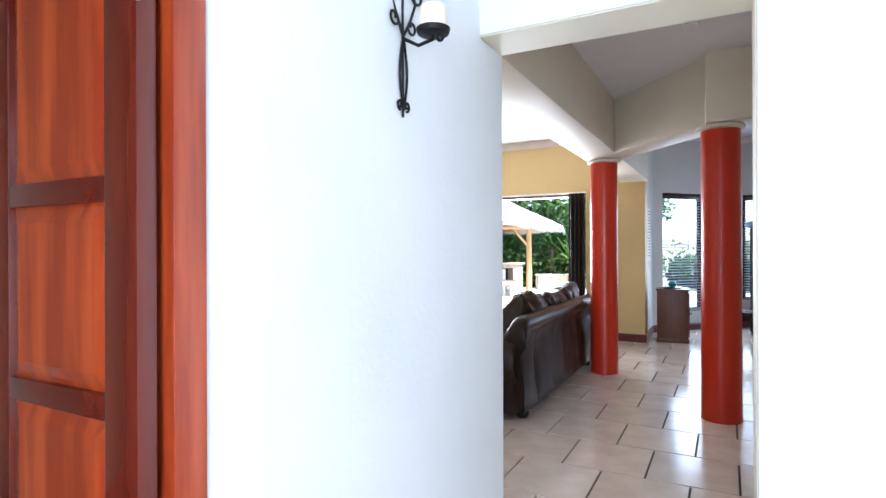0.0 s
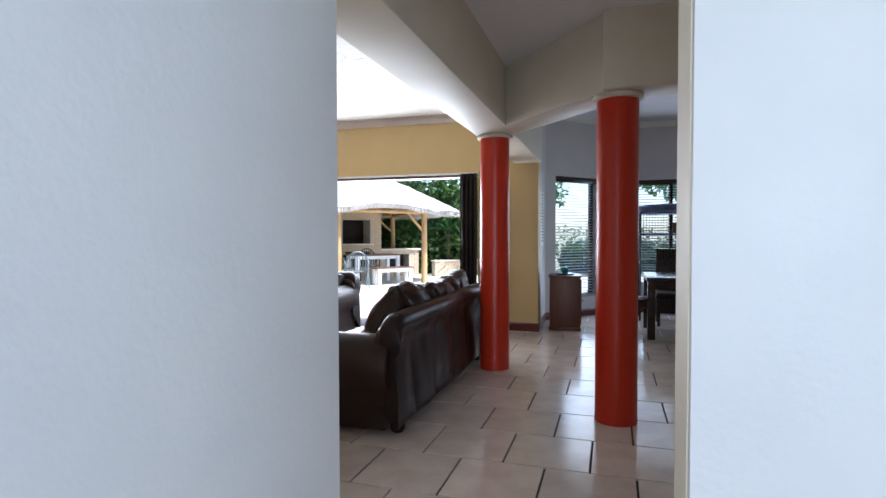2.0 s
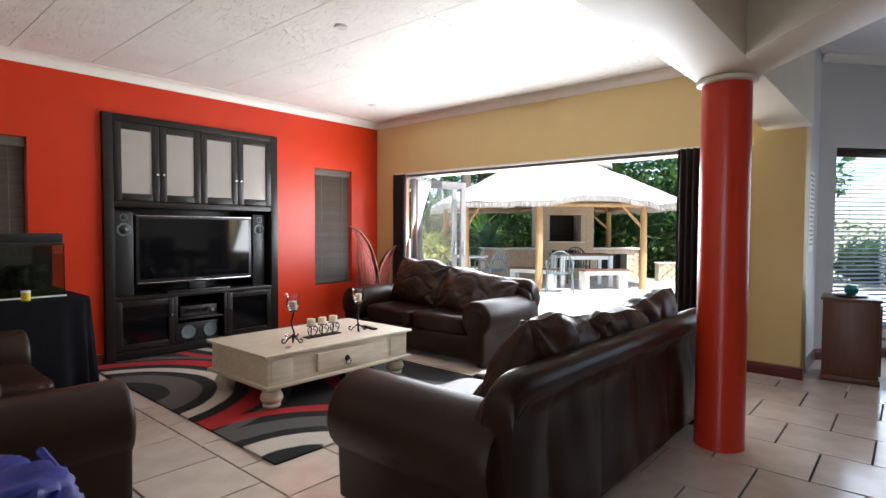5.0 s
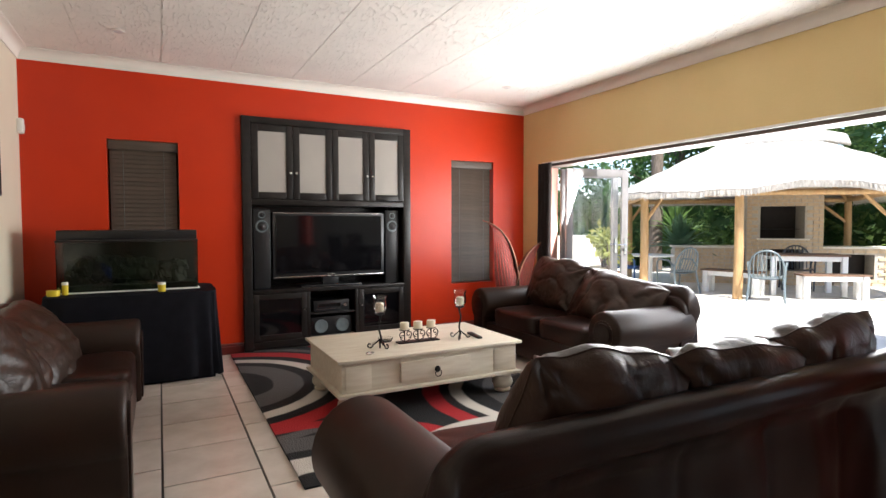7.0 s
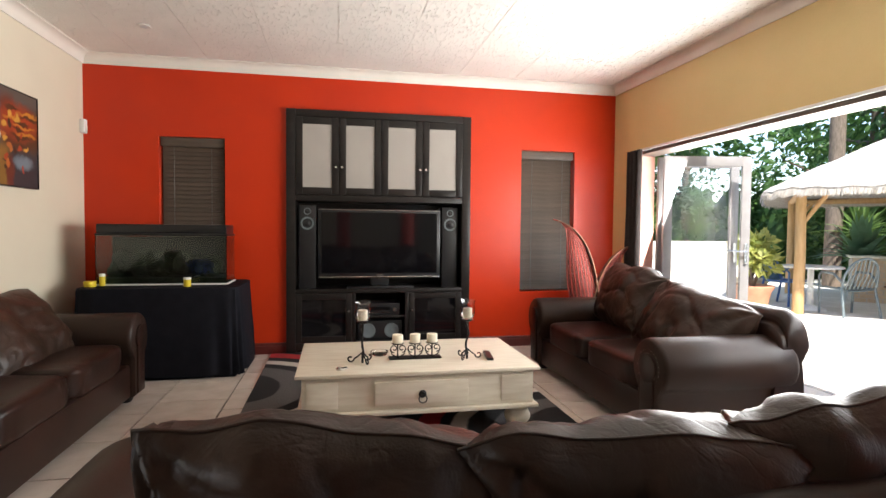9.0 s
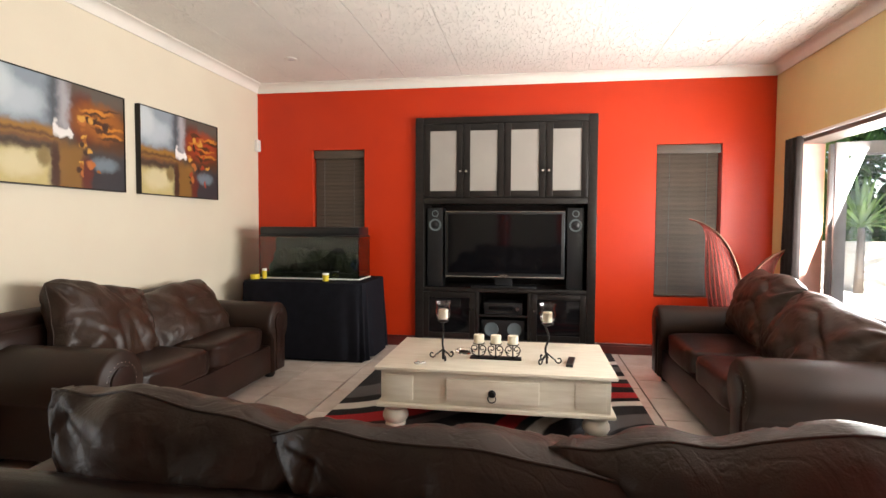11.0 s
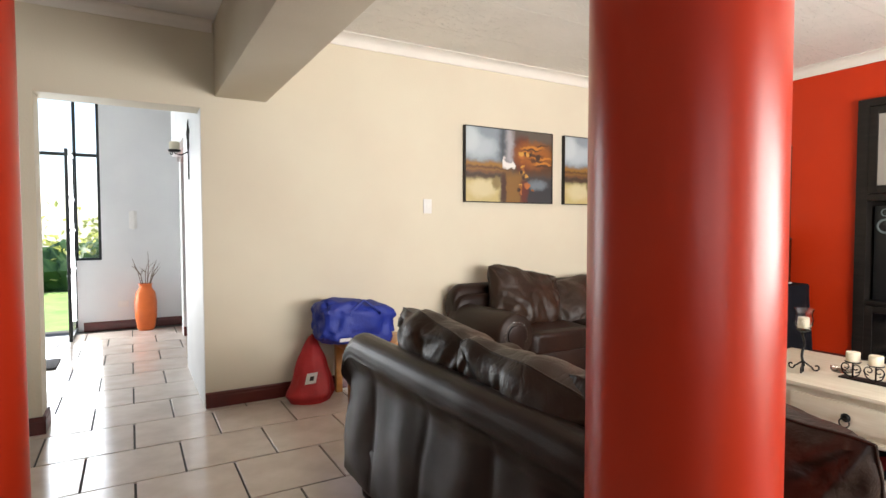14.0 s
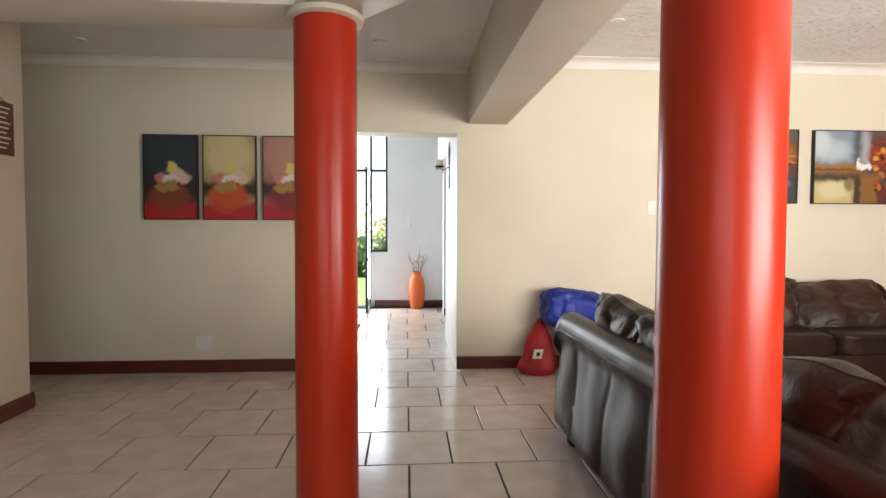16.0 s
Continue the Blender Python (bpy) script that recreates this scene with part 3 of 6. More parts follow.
# the room lies to the left of the way from p to q
for p, q in (((-6.24, SOUTH), (-0.99, SOUTH)), ((-0.063, SOUTH), (3.2, SOUTH)), ((RED_X, NICHE[0]), (RED_X, 2.82)), ((RED_X, 8.1), (RED_X, NICHE[1])), ((FOLD_L, NORTH), (RED_X, NORTH)),
             ((-1.112, 8.50), (-1.72, 8.50)), ((-1.15, 9.5), (-1.15, 8.74)), (tuple(B), tuple(A)), ((3.2, 10.77), (-0.05, 10.77)), ((-0.045, 2.56), (-0.045, 2.818)),
             ((EAST, 3.69), (EAST, 5.3)), ((EAST + 0.22, 3.71), (EAST - 0.018, 3.71)), ((-1.3, -1.10), (-0.02, -1.10)), ((-1.30, -0.17), (-1.08, -0.17))):
    skirting(p, q)


# ---- columns ----
def column(at):
    t = thing("column", pose(at.x, at.y, 0), "round column painted glossy red with a white plaster cap", "column", "red columns", "structure")
    Shape().lathe([(0.143, 0), (0.143, 0.02), (0.141, 0.06), (0.139, 1.2), (0.138, SOFFIT - 0.035)], 48).make("shaft", M_COLUMN, t, smooth=True)
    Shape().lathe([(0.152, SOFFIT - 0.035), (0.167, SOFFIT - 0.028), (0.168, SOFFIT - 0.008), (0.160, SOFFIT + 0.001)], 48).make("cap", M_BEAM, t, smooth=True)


column(C1)
column(C2)


# ---- sofas ----
def scroll_arm(shape, x0, x1, depth, top, wide):
    """A rolled arm: a drum on a narrower wall, from front (-y) to back."""
    cx, r = (x0 + x1) / 2, wide / 2
    prof = []
    for k in range(25):
        a = radians(-50 + 280 * k / 24)
        prof.append((cx + r * math.cos(a), top - r + r * math.sin(a)))
    prof = [(cx + r * 0.60, 0.06)] + prof + [(cx - r * 0.60, 0.06)]
    n = len(prof)
    rows = [(-depth / 2, 0.90), (-depth / 2 + 0.012, 0.97), (-depth / 2 + 0.03, 1.0), (-0.1, 1.0), (0.2, 1.0), (depth / 2 - 0.12, 1.0), (depth / 2 - 0.09, 0.9)]
    vs = []
    for yy, k in rows:
        for x, z in prof:
            w = 0.004 * noise.noise(Vector((x * 5, yy * 5, z * 5)))
            vs.append((cx + (x - cx) * k + w, yy, top / 2 + (z - top / 2) * (0.5 + k / 2) + w))
    fs = [(j * n + i, j * n + (i + 1) % n, (j + 1) * n + (i + 1) % n, (j + 1) * n + i) for j in range(len(rows) - 1) for i in range(n)]
    fs += [tuple(range(n)), tuple(range((len(rows) - 1) * n, len(rows) * n))[::-1]]
    shape.add(vs, fs)


def cushion(w, h, t, seed, m):
    """A loose leather cushion: two puffed faces meeting in a piped seam, pulled corners, folds running in from them."""
    out = Shape()

    def edge(u, v):
        x = w / 2 * u * (1 - 0.05 * (1 - v * v)) * (1 - 0.03 * noise.noise(Vector((u * 2, v * 3, seed))))
        z = h / 2 * v * (1 - 0.04 * (1 - u * u)) + (0.030 * noise.noise(Vector((u * 2.6, 1.5, seed + 4))) - 0.035 * abs(u) ** 3) * (v + 1) / 2
        return x, z

    def face(g):
        def at(a, b):
            u, v = 2 * a - 1, 2 * b - 1
            u, v = math.sin(u * 1.5708) * 0.4 + u * 0.6, math.sin(v * 1.5708) * 0.4 + v * 0.6
            x, z = edge(u, v)
            puff = max(0, 1 - abs(u) ** 3.4) ** 0.45 * max(0, 1 - abs(v) ** 2.6) ** 0.48 * (1 - 0.16 * v)
            y = g * t / 2 * puff
            q = Vector((x * 5, z * 5, seed + g))
            swirl = noise.noise(q * 0.5) * 2.2
            fold = 0.0
            for su, sv in ((-1, 1), (1, 1), (-1, -1), (1, -1)):
                du, dv = (u - su) * w, (v - sv) * h
                r = math.hypot(du, dv)
                fold += math.sin(9 * math.atan2(dv, du) + seed + swirl) * math.exp(-r * 4.0)
            ridge = max(0, 1 - abs(noise.noise(q * 0.8 + Vector((3, 1, 7)))) / 0.09) + 0.5 * max(0, 1 - abs(noise.noise(q * 1.9 + Vector((9, 2, 4)))) / 0.10)
            y += g * min(1, puff * 1.6) * (0.040 * fold + 0.045 * noise.noise(q * 0.55) + 0.018 * noise.noise(q * 1.5) - 0.016 * ridge)
            return (x, y, z)
        out.grid(64, 44, at, m)
    face(1)
    face(-1)
    loop = [(k / 24 * 2 - 1, 1) for k in range(24)] + [(1, 1 - k / 14 * 2) for k in range(14)] + [(1 - k / 24 * 2, -1) for k in range(24)] + [(-1, k / 14 * 2 - 1) for k in range(15)]
    out.tube([(edge(u, v)[0], 0, edge(u, v)[1]) for u, v in loop], 0.0035, 6, m)
    return out


def sofa(m, length, depth, seats, label, seed, loose=(), arm_top=0.64, back_top=0.80, rear_pleats=False, over=0.07):
    t = thing("sofa", m, label, "sofa", "leather lounge suite")
    arm_w, L = 0.30 + over * 0.6, length
    inner = L - 2 * arm_w
    Shape().box(-L / 2 + 0.03 + over, -depth / 2 + 0.03, 0.06, L / 2 - 0.03 - over, depth / 2 - 0.04, 0.29).make("base", M_LEATHER, t, bevel=0.02)
    for sgn in (-1, 1):
        s = Shape()
        scroll_arm(s, sgn * (L / 2 - arm_w), sgn * L / 2, depth, arm_top, arm_w)
        s.make("arm", M_LEATHER_MATT, t, smooth=True, angle=50)
        # front scroll with its row of nail heads
        cx = sgn * (L / 2 - arm_w / 2)
        f = Shape().prism([(0.085 * math.cos(a), 0.085 * math.sin(a)) for a in [2 * math.pi * k / 28 for k in range(28)]], 0, 0.02, pose(cx, -depth / 2 + 0.006, arm_top - arm_w / 2, 90))
        f.box(cx - 0.065, -depth / 2 - 0.012, 0.08, cx + 0.065, -depth / 2 + 0.006, arm_top - arm_w / 2)
        f.make("arm_front", M_LEATHER, t, bevel=0.008)
        nails = Shape()
        for k in range(17):
            a = radians(-30 + 240 * k / 16)
            nails.pillow(0.018, 0.010, 0.018, pose(cx + 0.105 * math.cos(a), -depth / 2 + 0.004, arm_top - arm_w / 2 + 0.105 * math.sin(a)), e=1, nu=8, nv=5)
        nails.make("nail_heads", M_CHROME, t, smooth=True)
    # the back: a raked board with a rolled top, gathered behind
    prof = [(depth / 2 - 0.24, 0.28), (depth / 2 - 0.20, back_top - 0.10)]
    r = 0.075
    for k in range(13):
        a = radians(190 - 235 * k / 12)
        prof.append((depth / 2 - 0.085 + r * math.cos(a), back_top - r + r * math.sin(a)))
    prof += [(depth / 2 - 0.055, back_top - 0.19), (depth / 2 - 0.035, back_top * 0.5), (depth / 2 - 0.02, 0.10), (depth / 2 - 0.04, 0.07)]

    def back_at(u, v):
        k = v * (len(prof) - 1)
        i = min(int(k), len(prof) - 2)
        yy = prof[i][0] + (prof[i + 1][0] - prof[i][0]) * (k - i)
        z = prof[i][1] + (prof[i + 1][1] - prof[i][1]) * (k - i)
        x = -L / 2 + over * 0.4 + 0.01 + u * (L - 0.02 - 0.8 * over)
        ends = min(1, (1 - abs(2 * u - 1)) / 0.12)
        z -= 0.13 * (1 - math.sqrt(max(0, 1 - (1 - ends) ** 2))) * max(0, min(1, (z - 0.35) / 0.3))
        if rear_pleats and v > 0.72:
            q = x * 7.0 + 0.5 * noise.noise(Vector((x * 3, z * 2, 1)))
            yy += 0.018 * (abs(math.sin(q)) ** 0.45 - 0.8) * min(1, (v - 0.72) / 0.08) + 0.014 * noise.noise(Vector((x * 6, z * 5, seed)))
        yy += 0.006 * noise.noise(Vector((x * 5, z * 6, seed + 3)))
        return (x, yy, z)

    s = Shape().grid(140, 60, back_at)
    n = 140
    for u in (0, n - 1):
        s.f.append(tuple(u + n * j for j in range(60)))
    s.make("backrest", M_LEATHER, t, smooth=True, angle=60)
    w = inner / seats
    for k in range(seats):
        x = -inner / 2 + w * (k + 0.5)
        Shape().pillow(w - 0.006, depth - 0.28, 0.20, pose(x, -0.115, 0.365, 0, 0, 0), e=0.30, wrinkle=0.016, seed=seed + k, nu=72, nv=44).make("seat_cushion", M_LEATHER, t, smooth=True, angle=80)
    for k in range(seats):
        x = -inner / 2 + w * (k + 0.5)
        dx, dy, dz, tilt, turn, extra = loose[k] if k < len(loose) else (0, 0, 0, 0, 0, 0)
        c = cushion(w * 1.08 + extra, 0.57, 0.34, seed * 3 + 7 * k, pose(x + dx, depth / 2 - 0.31 + dy, 0.655 + dz, -18 + tilt, turn, 0))
        c.make("back_cushion", M_CUSHION, t, smooth=True, angle=75)
    for x in (-L / 2 + over + 0.09, L / 2 - over - 0.09):
        for yy in (-depth / 2 + 0.10, depth / 2 - 0.10):
            Shape().lathe([(0.035, 0), (0.048, 0.02), (0.05, 0.05), (0.04, 0.075)], 16, pose(x, yy, 0)).make("foot", M_BLACKWOOD, t, smooth=True)
    return t


sofa(pose(-1.93, 5.65, 0, 0, 0, -90), 2.62, 1.00, 3, "dark brown leather three-seater sofa with slumped loose back cushions", 1.3,
     ((0.03, 0.02, 0.01, -6, 5, 0.06), (0.0, 0.03, -0.02, -12, -5, 0.08), (-0.03, 0.02, 0.01, -8, -8, 0.0)), rear_pleats=True, over=0.16, back_top=0.79)
sofa(pose(-3.97, 3.28, 0, 0, 0, 180), 2.13, 0.87, 2, "dark brown leather two-seater sofa against the cream wall", 4.1,
     ((0.0, 0.02, 0.0, 4, 8, 0.0), (-0.02, 0.0, -0.09, -12, -5, 0.24)))
sofa(pose(-4.40, 7.33, 0, 0, 0, 0), 2.16, 0.96, 2, "dark brown leather two-seater sofa before the folding door", 7.7,
     ((0.0, 0.0, 0.03, 2, 5, 0.0), (0.05, -0.03, -0.05, -12, 8, 0.14)))


# ---- rug ----
RUG_X, RUG_Y = (-6.20, -3.04), (4.46, 6.62)


def rug_pattern():
    f = Field("patterned_rug_pile", 0.95, 0.10, 1.6, "XY")
    white, red_, grey, black = (0.62, 0.58, 0.52), (0.42, 0.015, 0.02), (0.10, 0.095, 0.095), (0.008, 0.008, 0.009)
    steps = []
    for cu, cv, r, h, c in ((0.9, 1.2, 0.62, 0.09, grey), (0.9, 1.2, 0.92, 0.05, white), (0.9, 1.2, 1.12, 0.07, red_), (-0.4, -1.3, 0.55, 0.12, grey), (-0.4, -1.3, 0.85, 0.06, white),
                            (-0.4, -1.3, 1.12, 0.09, red_), (-0.4, -1.3, 1.32, 0.05, grey), (-1.6, 0.9, 0.45, 0.05, white), (-1.6, 0.9, 0.66, 0.08, grey), (-1.6, 0.9, 0.92, 0.05, white),
                            (-1.6, 0.9, 1.14, 0.05, red_), (1.75, -1.0, 0.42, 0.10, white), (1.75, -1.0, 0.72, 0.10, grey), (1.75, -1.0, 1.0, 0.06, red_), (2.4, 0.2, 1.2, 0.05, white)):
        steps.append((c, f.arc(cu, cv, r, h)))
    m = f.finish(black, steps)
    nz = f.n.new("ShaderNodeTexNoise")
    nz.inputs["Scale"].default_value = 220
    b = f.n.new("ShaderNodeBump")
    b.inputs["Strength"].default_value, b.inputs["Distance"].default_value = 0.8, 0.01
    f.l.new(nz.outputs[0], b.inputs["Height"])
    f.l.new(b.outputs[0], f.p.inputs["Normal"])
    return m


rw, rd = RUG_X[1] - RUG_X[0], RUG_Y[1] - RUG_Y[0]
rug = Shape().box(-rw / 2, -rd / 2, 0.001, rw / 2, rd / 2, 0.014).make("rug", rug_pattern(), None, bevel=0.005)
rug.matrix_basis = pose(sum(RUG_X) / 2, sum(RUG_Y) / 2, 0)
tagged(rug, "black rug with swirling red, grey and white bands", "rug")


# ---- coffee table ----
def coffee_table():
    t = thing("coffee_table", pose(-4.25, 5.59, 0.014), "distressed white wooden coffee table with turned bun feet and drawer", "table")
    w, d, h = 1.46, 0.90, 0.405
    Shape().box(-d / 2, -w / 2, h - 0.022, d / 2, w / 2, h).make("top", M_OFFWHITE, t, bevel=0.006)
    Shape().box(-d / 2 + 0.035, -w / 2 + 0.035, 0.175, d / 2 - 0.035, w / 2 - 0.035, h - 0.022).make("apron", M_OFFWHITE, t, bevel=0.004)
    Shape().box(-d / 2 + 0.005, -w / 2 + 0.005, 0.150, d / 2 - 0.005, w / 2 - 0.005, 0.175).make("lower_moulding", M_OFFWHITE, t, bevel=0.01)
    for s in (-1, 1):
        dr = Shape().box(d / 2 - 0.037, -0.28, 0.205, d / 2 - 0.012, 0.28, 0.345).make("drawer", M_OFFWHITE, t, bevel=0.008)
        if s < 0:
            dr.matrix_basis = pose(0, 0, 0, 0, 0, 180)
        for yy in (-w / 2 + 0.15, w / 2 - 0.15):
            Shape().box(s * (d / 2 - 0.037), yy - 0.09, 0.195, s * (d / 2 - 0.028), yy + 0.09, 0.355).make("panel", M_OFFWHITE, t, bevel=0.004)
    k = Shape().lathe([(0.022, 0), (0.024, 0.006), (0.014, 0.016)], 16, pose(d / 2 - 0.012, 0, 0.27, 0, 90, 0))
    k.tube([(d / 2 + 0.002 + 0.006, 0.024 * math.sin(a), 0.245 + 0.024 * math.cos(a)) for a in [2 * math.pi * i / 20 for i in range(21)]], 0.0035, 6)
    k.make("ring_pull", M_IRON, t, smooth=True)
    rings = [(0.045, 0.0), (0.062, 0.008), (0.066, 0.022), (0.058, 0.034), (0.070, 0.045), (0.082, 0.068), (0.080, 0.090), (0.064, 0.122), (0.070, 0.138), (0.07, 0.151)]
    for x in (-d / 2 + 0.11, d / 2 - 0.11):
        for yy in (-w / 2 + 0.11, w / 2 - 0.11):
            Shape().lathe(rings, 28, pose(x, yy, 0)).make("bun_foot", M_OFFWHITE, t, smooth=True)


coffee_table()
TOP = 0.419


def spiral(cx, cz, r0, r1, a0, a1, n=22):
    return [(cx + (r0 + (r1 - r0) * k / (n - 1)) * math.cos(radians(a0 + (a1 - a0) * k / (n - 1))), 0, cz + (r0 + (r1 - r0) * k / (n - 1)) * math.sin(radians(a0 + (a1 - a0) * k / (n - 1)))) for k in range(n)]


def goblet_holder(x, y, turn):
    t = thing("candle_holder", pose(x, y, TOP, 0, 0, turn) @ Matrix.Scale(1.2, 4), "black wrought iron candle holder with a clear glass cup", "candle holder", "goblet candle holders")
    s = Shape().tube([(0.012 * math.sin(k * 0.8), 0.004 * math.cos(k), 0.03 + 0.018 * k) for k in range(11)], 0.006, 8)
    s.tube([(0, 0, 0.0), (0, 0, 0.05)], 0.006, 8)
    for a in (0, 120, 240):
        s.tube([(0, 0, 0.055)] + [(0.03 + 0.0, 0, 0.03)] + [(px, py, pz) for px, py, pz in spiral(0.062, 0.022, 0.019, 0.007, 180, 500)], 0.0042, 6, pose(0, 0, 0, 0, 0, a))
    s.lathe([(0.008, 0.20), (0.03, 0.21), (0.032, 0.216)], 20)
    s.make("stem", M_IRON, t, smooth=True)
    Shape().lathe([(0.022, 0.2165), (0.038, 0.235), (0.042, 0.262), (0.036, 0.292), (0.044, 0.318), (0.042, 0.318), (0.034, 0.292), (0.040, 0.262), (0.036, 0.237), (0.02, 0.222)], 28).make("glass_cup", M_GLASS, t, smooth=True)
    Shape().lathe([(0.024, 0.223), (0.025, 0.226), (0.025, 0.272), (0.02, 0.276)], 24).make("candle", M_WAX, t, smooth=True)
    return t


goblet_holder(-4.06, 5.25, 20)
goblet_holder(-4.07, 5.92, -35)


def candle_rack():
    t = thing("candle_rack", pose(-4.14, 5.59, TOP) @ Matrix.Scale(1.12, 4), "black iron scrollwork rack holding three short candles", "candle holder")
    s = Shape().box(-0.035, -0.15, 0.0, 0.035, 0.15, 0.008)
    for k in (-1, 0, 1):
        for g in (-1, 1):
            s.tube([(0.02, yy, zz) for yy, _, zz in spiral(k * 0.1 + g * 0.022, 0.062, 0.024, 0.007, -90 if g > 0 else 270, 330 if g > 0 else -150)], 0.003, 6)
            s.tube([(0.02, k * 0.1 + g * 0.045, 0.06), (0.02, k * 0.1 + g * 0.035, 0.03), (0.02, k * 0.1, 0.008)], 0.003, 6)
        s.lathe([(0.034, 0.085), (0.036, 0.09)], 20, pose(0, k * 0.1, 0))
        s.tube([(0, k * 0.1, 0.006), (0, k * 0.1, 0.086)], 0.004, 6)
    s.make("scroll_frame", M_IRON, t, smooth=True)
    for k in (-1, 0, 1):
        Shape().lathe([(0.030, 0.0905), (0.031, 0.093), (0.031, 0.135), (0.029, 0.139), (0.006, 0.136)], 24, pose(0, k * 0.1, 0)).make("candle", M_WAX, t, smooth=True)


candle_rack()
rem = Shape().box(-0.022, -0.11, 0, 0.022, 0.11, 0.018).make("remote_control", M_BLACK, None, bevel=0.006)
rem.matrix_basis = pose(-4.10, 6.07, TOP, 0, 0, 82)
tagged(rem, "slim black remote control on the coffee table", "remote control")
ash = Shape().lathe([(0.05, 0), (0.058, 0.012), (0.060, 0.026), (0.054, 0.026), (0.048, 0.010), (0.01, 0.008)], 8).make("glass_ashtray", M_GLASS, None, smooth=True)
ash.matrix_basis = pose(-4.26, 5.37, TOP)
tagged(ash, "clear cut glass ashtray on the table", "ashtray")
keys = Shape().lathe([(0.02, 0), (0.022, 0.01), (0.012, 0.016)], 12).box(-0.01, 0.012, 0, 0.012, 0.055, 0.008).make("small_trinket", M_CHROME, None, smooth=True)
keys.matrix_basis = pose(-3.91, 5.11, TOP, 0, 0, 40)
tagged(keys, "small silver trinket lying on the table", "trinket")


# ---- television unit ----
def television_unit():
    t = thing("television_unit", pose(RED_X, 0, 0), "black stained built-in television unit with frosted glass doors", "cabinet")
    y0, y1, z1 = NICHE[0], NICHE[1], NICHE[3]
    f = Shape()
    f.box(-0.45, y0 + 0.002, 0.0, 0.05, y0 + 0.09, z1 - 0.002).box(-0.45, y1 - 0.09, 0.0, 0.05, y1 - 0.002, z1 - 0.002)
    f.box(-0.45, y0 + 0.09, z1 - 0.07, 0.05, y1 - 0.09, z1 - 0.002).box(-0.45, y0 + 0.09, 1.52, 0.045, y1 - 0.09, 1.58)
    f.box(-0.45, y0 + 0.09, 0.60, 0.05, y1 - 0.09, 0.64).box(-0.45, y0 + 0.09, 0.02, 0.05, y1 - 0.09, 0.10)
    mid = (y0 + y1) / 2
    for yy in (mid - 0.27, mid + 0.27):
        f.box(-0.43, yy - 0.018, 0.10, 0.04, yy + 0.018, 0.60)
    f.box(-0.43, mid - 0.25, 0.34, 0.02, mid + 0.25, 0.36)
    f.box(-0.48, y0 + 0.09, 0.02, -0.45, y1 - 0.09, z1 - 0.07)
    f.make("carcass", M_BLACKWOOD, t, bevel=0.004)
    w = (y1 - y0 - 0.18) / 4
    for k in range(4):
        a = y0 + 0.09 + w * k
        d = Shape()
        za, zb, fr = 1.585, z1 - 0.075, 0.07
        d.box(0.03, a + 0.003, za, 0.055, a + fr, zb).box(0.03, a + w - fr, za, 0.055, a + w - 0.003, zb)
        d.box(0.03, a + fr, za, 0.055, a + w - fr, za + fr).box(0.03, a + fr, zb - fr, 0.055, a + w - fr, zb)
        door = d.make("door", M_BLACKWOOD, t, bevel=0.004)
        Shape().box(0.036, a + fr, za + fr, 0.044, a + w - fr, zb - fr).make("frosted_pane", M_FROST, door)
        yy = a + w - 0.03 if k % 2 == 0 else a + 0.03
        Shape().lathe([(0.007, 0), (0.008, 0.012), (0.015, 0.02), (0.012, 0.03)], 14, pose(0.055, yy, za + 0.27, 0, 90, 0)).make("knob", M_CHROME, door, smooth=True)
    for a, b in ((y0 + 0.09, mid - 0.29), (mid + 0.29, y1 - 0.09)):
        d = Shape().box(0.02, a, 0.105, 0.045, a + 0.06, 0.595).box(0.02, b - 0.06, 0.105, 0.045, b, 0.595).box(0.02, a + 0.06, 0.105, 0.045, b - 0.06, 0.165).box(0.02, a + 0.06, 0.535, 0.045, b - 0.06, 0.595)
        door = d.make("door", M_BLACKWOOD, t, bevel=0.004)
        Shape().box(0.026, a + 0.06, 0.165, 0.032, b - 0.06, 0.535).make("glass_pane", M_SCREEN, door)
        Shape().lathe([(0.006, 0), (0.012, 0.018), (0.01, 0.024)], 12, pose(0.045, (b - 0.03) if a < mid else (a + 0.03), 0.42, 0, 90, 0)).make("knob", M_CHROME, door, smooth=True)


television_unit()
MID = (NICHE[0] + NICHE[1]) / 2


def television():
    t = thing("television", pose(RED_X - 0.02, MID, 0.64), "black flat-screen television with a silver lower strip", "television")
    w, z0, z1 = 1.25, 0.10, 0.81
    Shape().box(-0.09, -w / 2, z0, -0.012, w / 2, z1).make("casing", M_BLACK, t, bevel=0.01)
    Shape().box(-0.0125, -w / 2 + 0.035, z0 + 0.055, -0.006, w / 2 - 0.035, z1 - 0.035).make("screen", M_SCREEN, t)
    Shape().box(-0.0125, -w / 2 + 0.01, z0 + 0.012, -0.002, w / 2 - 0.01, z0 + 0.022).make("silver_strip", M_CHROME, t, bevel=0.003)
    Shape().box(-0.0125, -0.04, z0 + 0.030, -0.009, 0.04, z0 + 0.042).make("maker_mark", M_CHROME, t)
    Shape().box(-0.20, -0.34, 0.001, 0.03, 0.34, 0.022).box(-0.10, -0.09, 0.022, -0.04, 0.09, 0.12).make("stand", M_BLACK, t, bevel=0.006)
    Shape().box(-0.0125, -w / 2 + 0.004, z1 - 0.012, -0.008, w / 2 - 0.004, z1 - 0.006).make("top_trim", M_CHROME, t)


television()


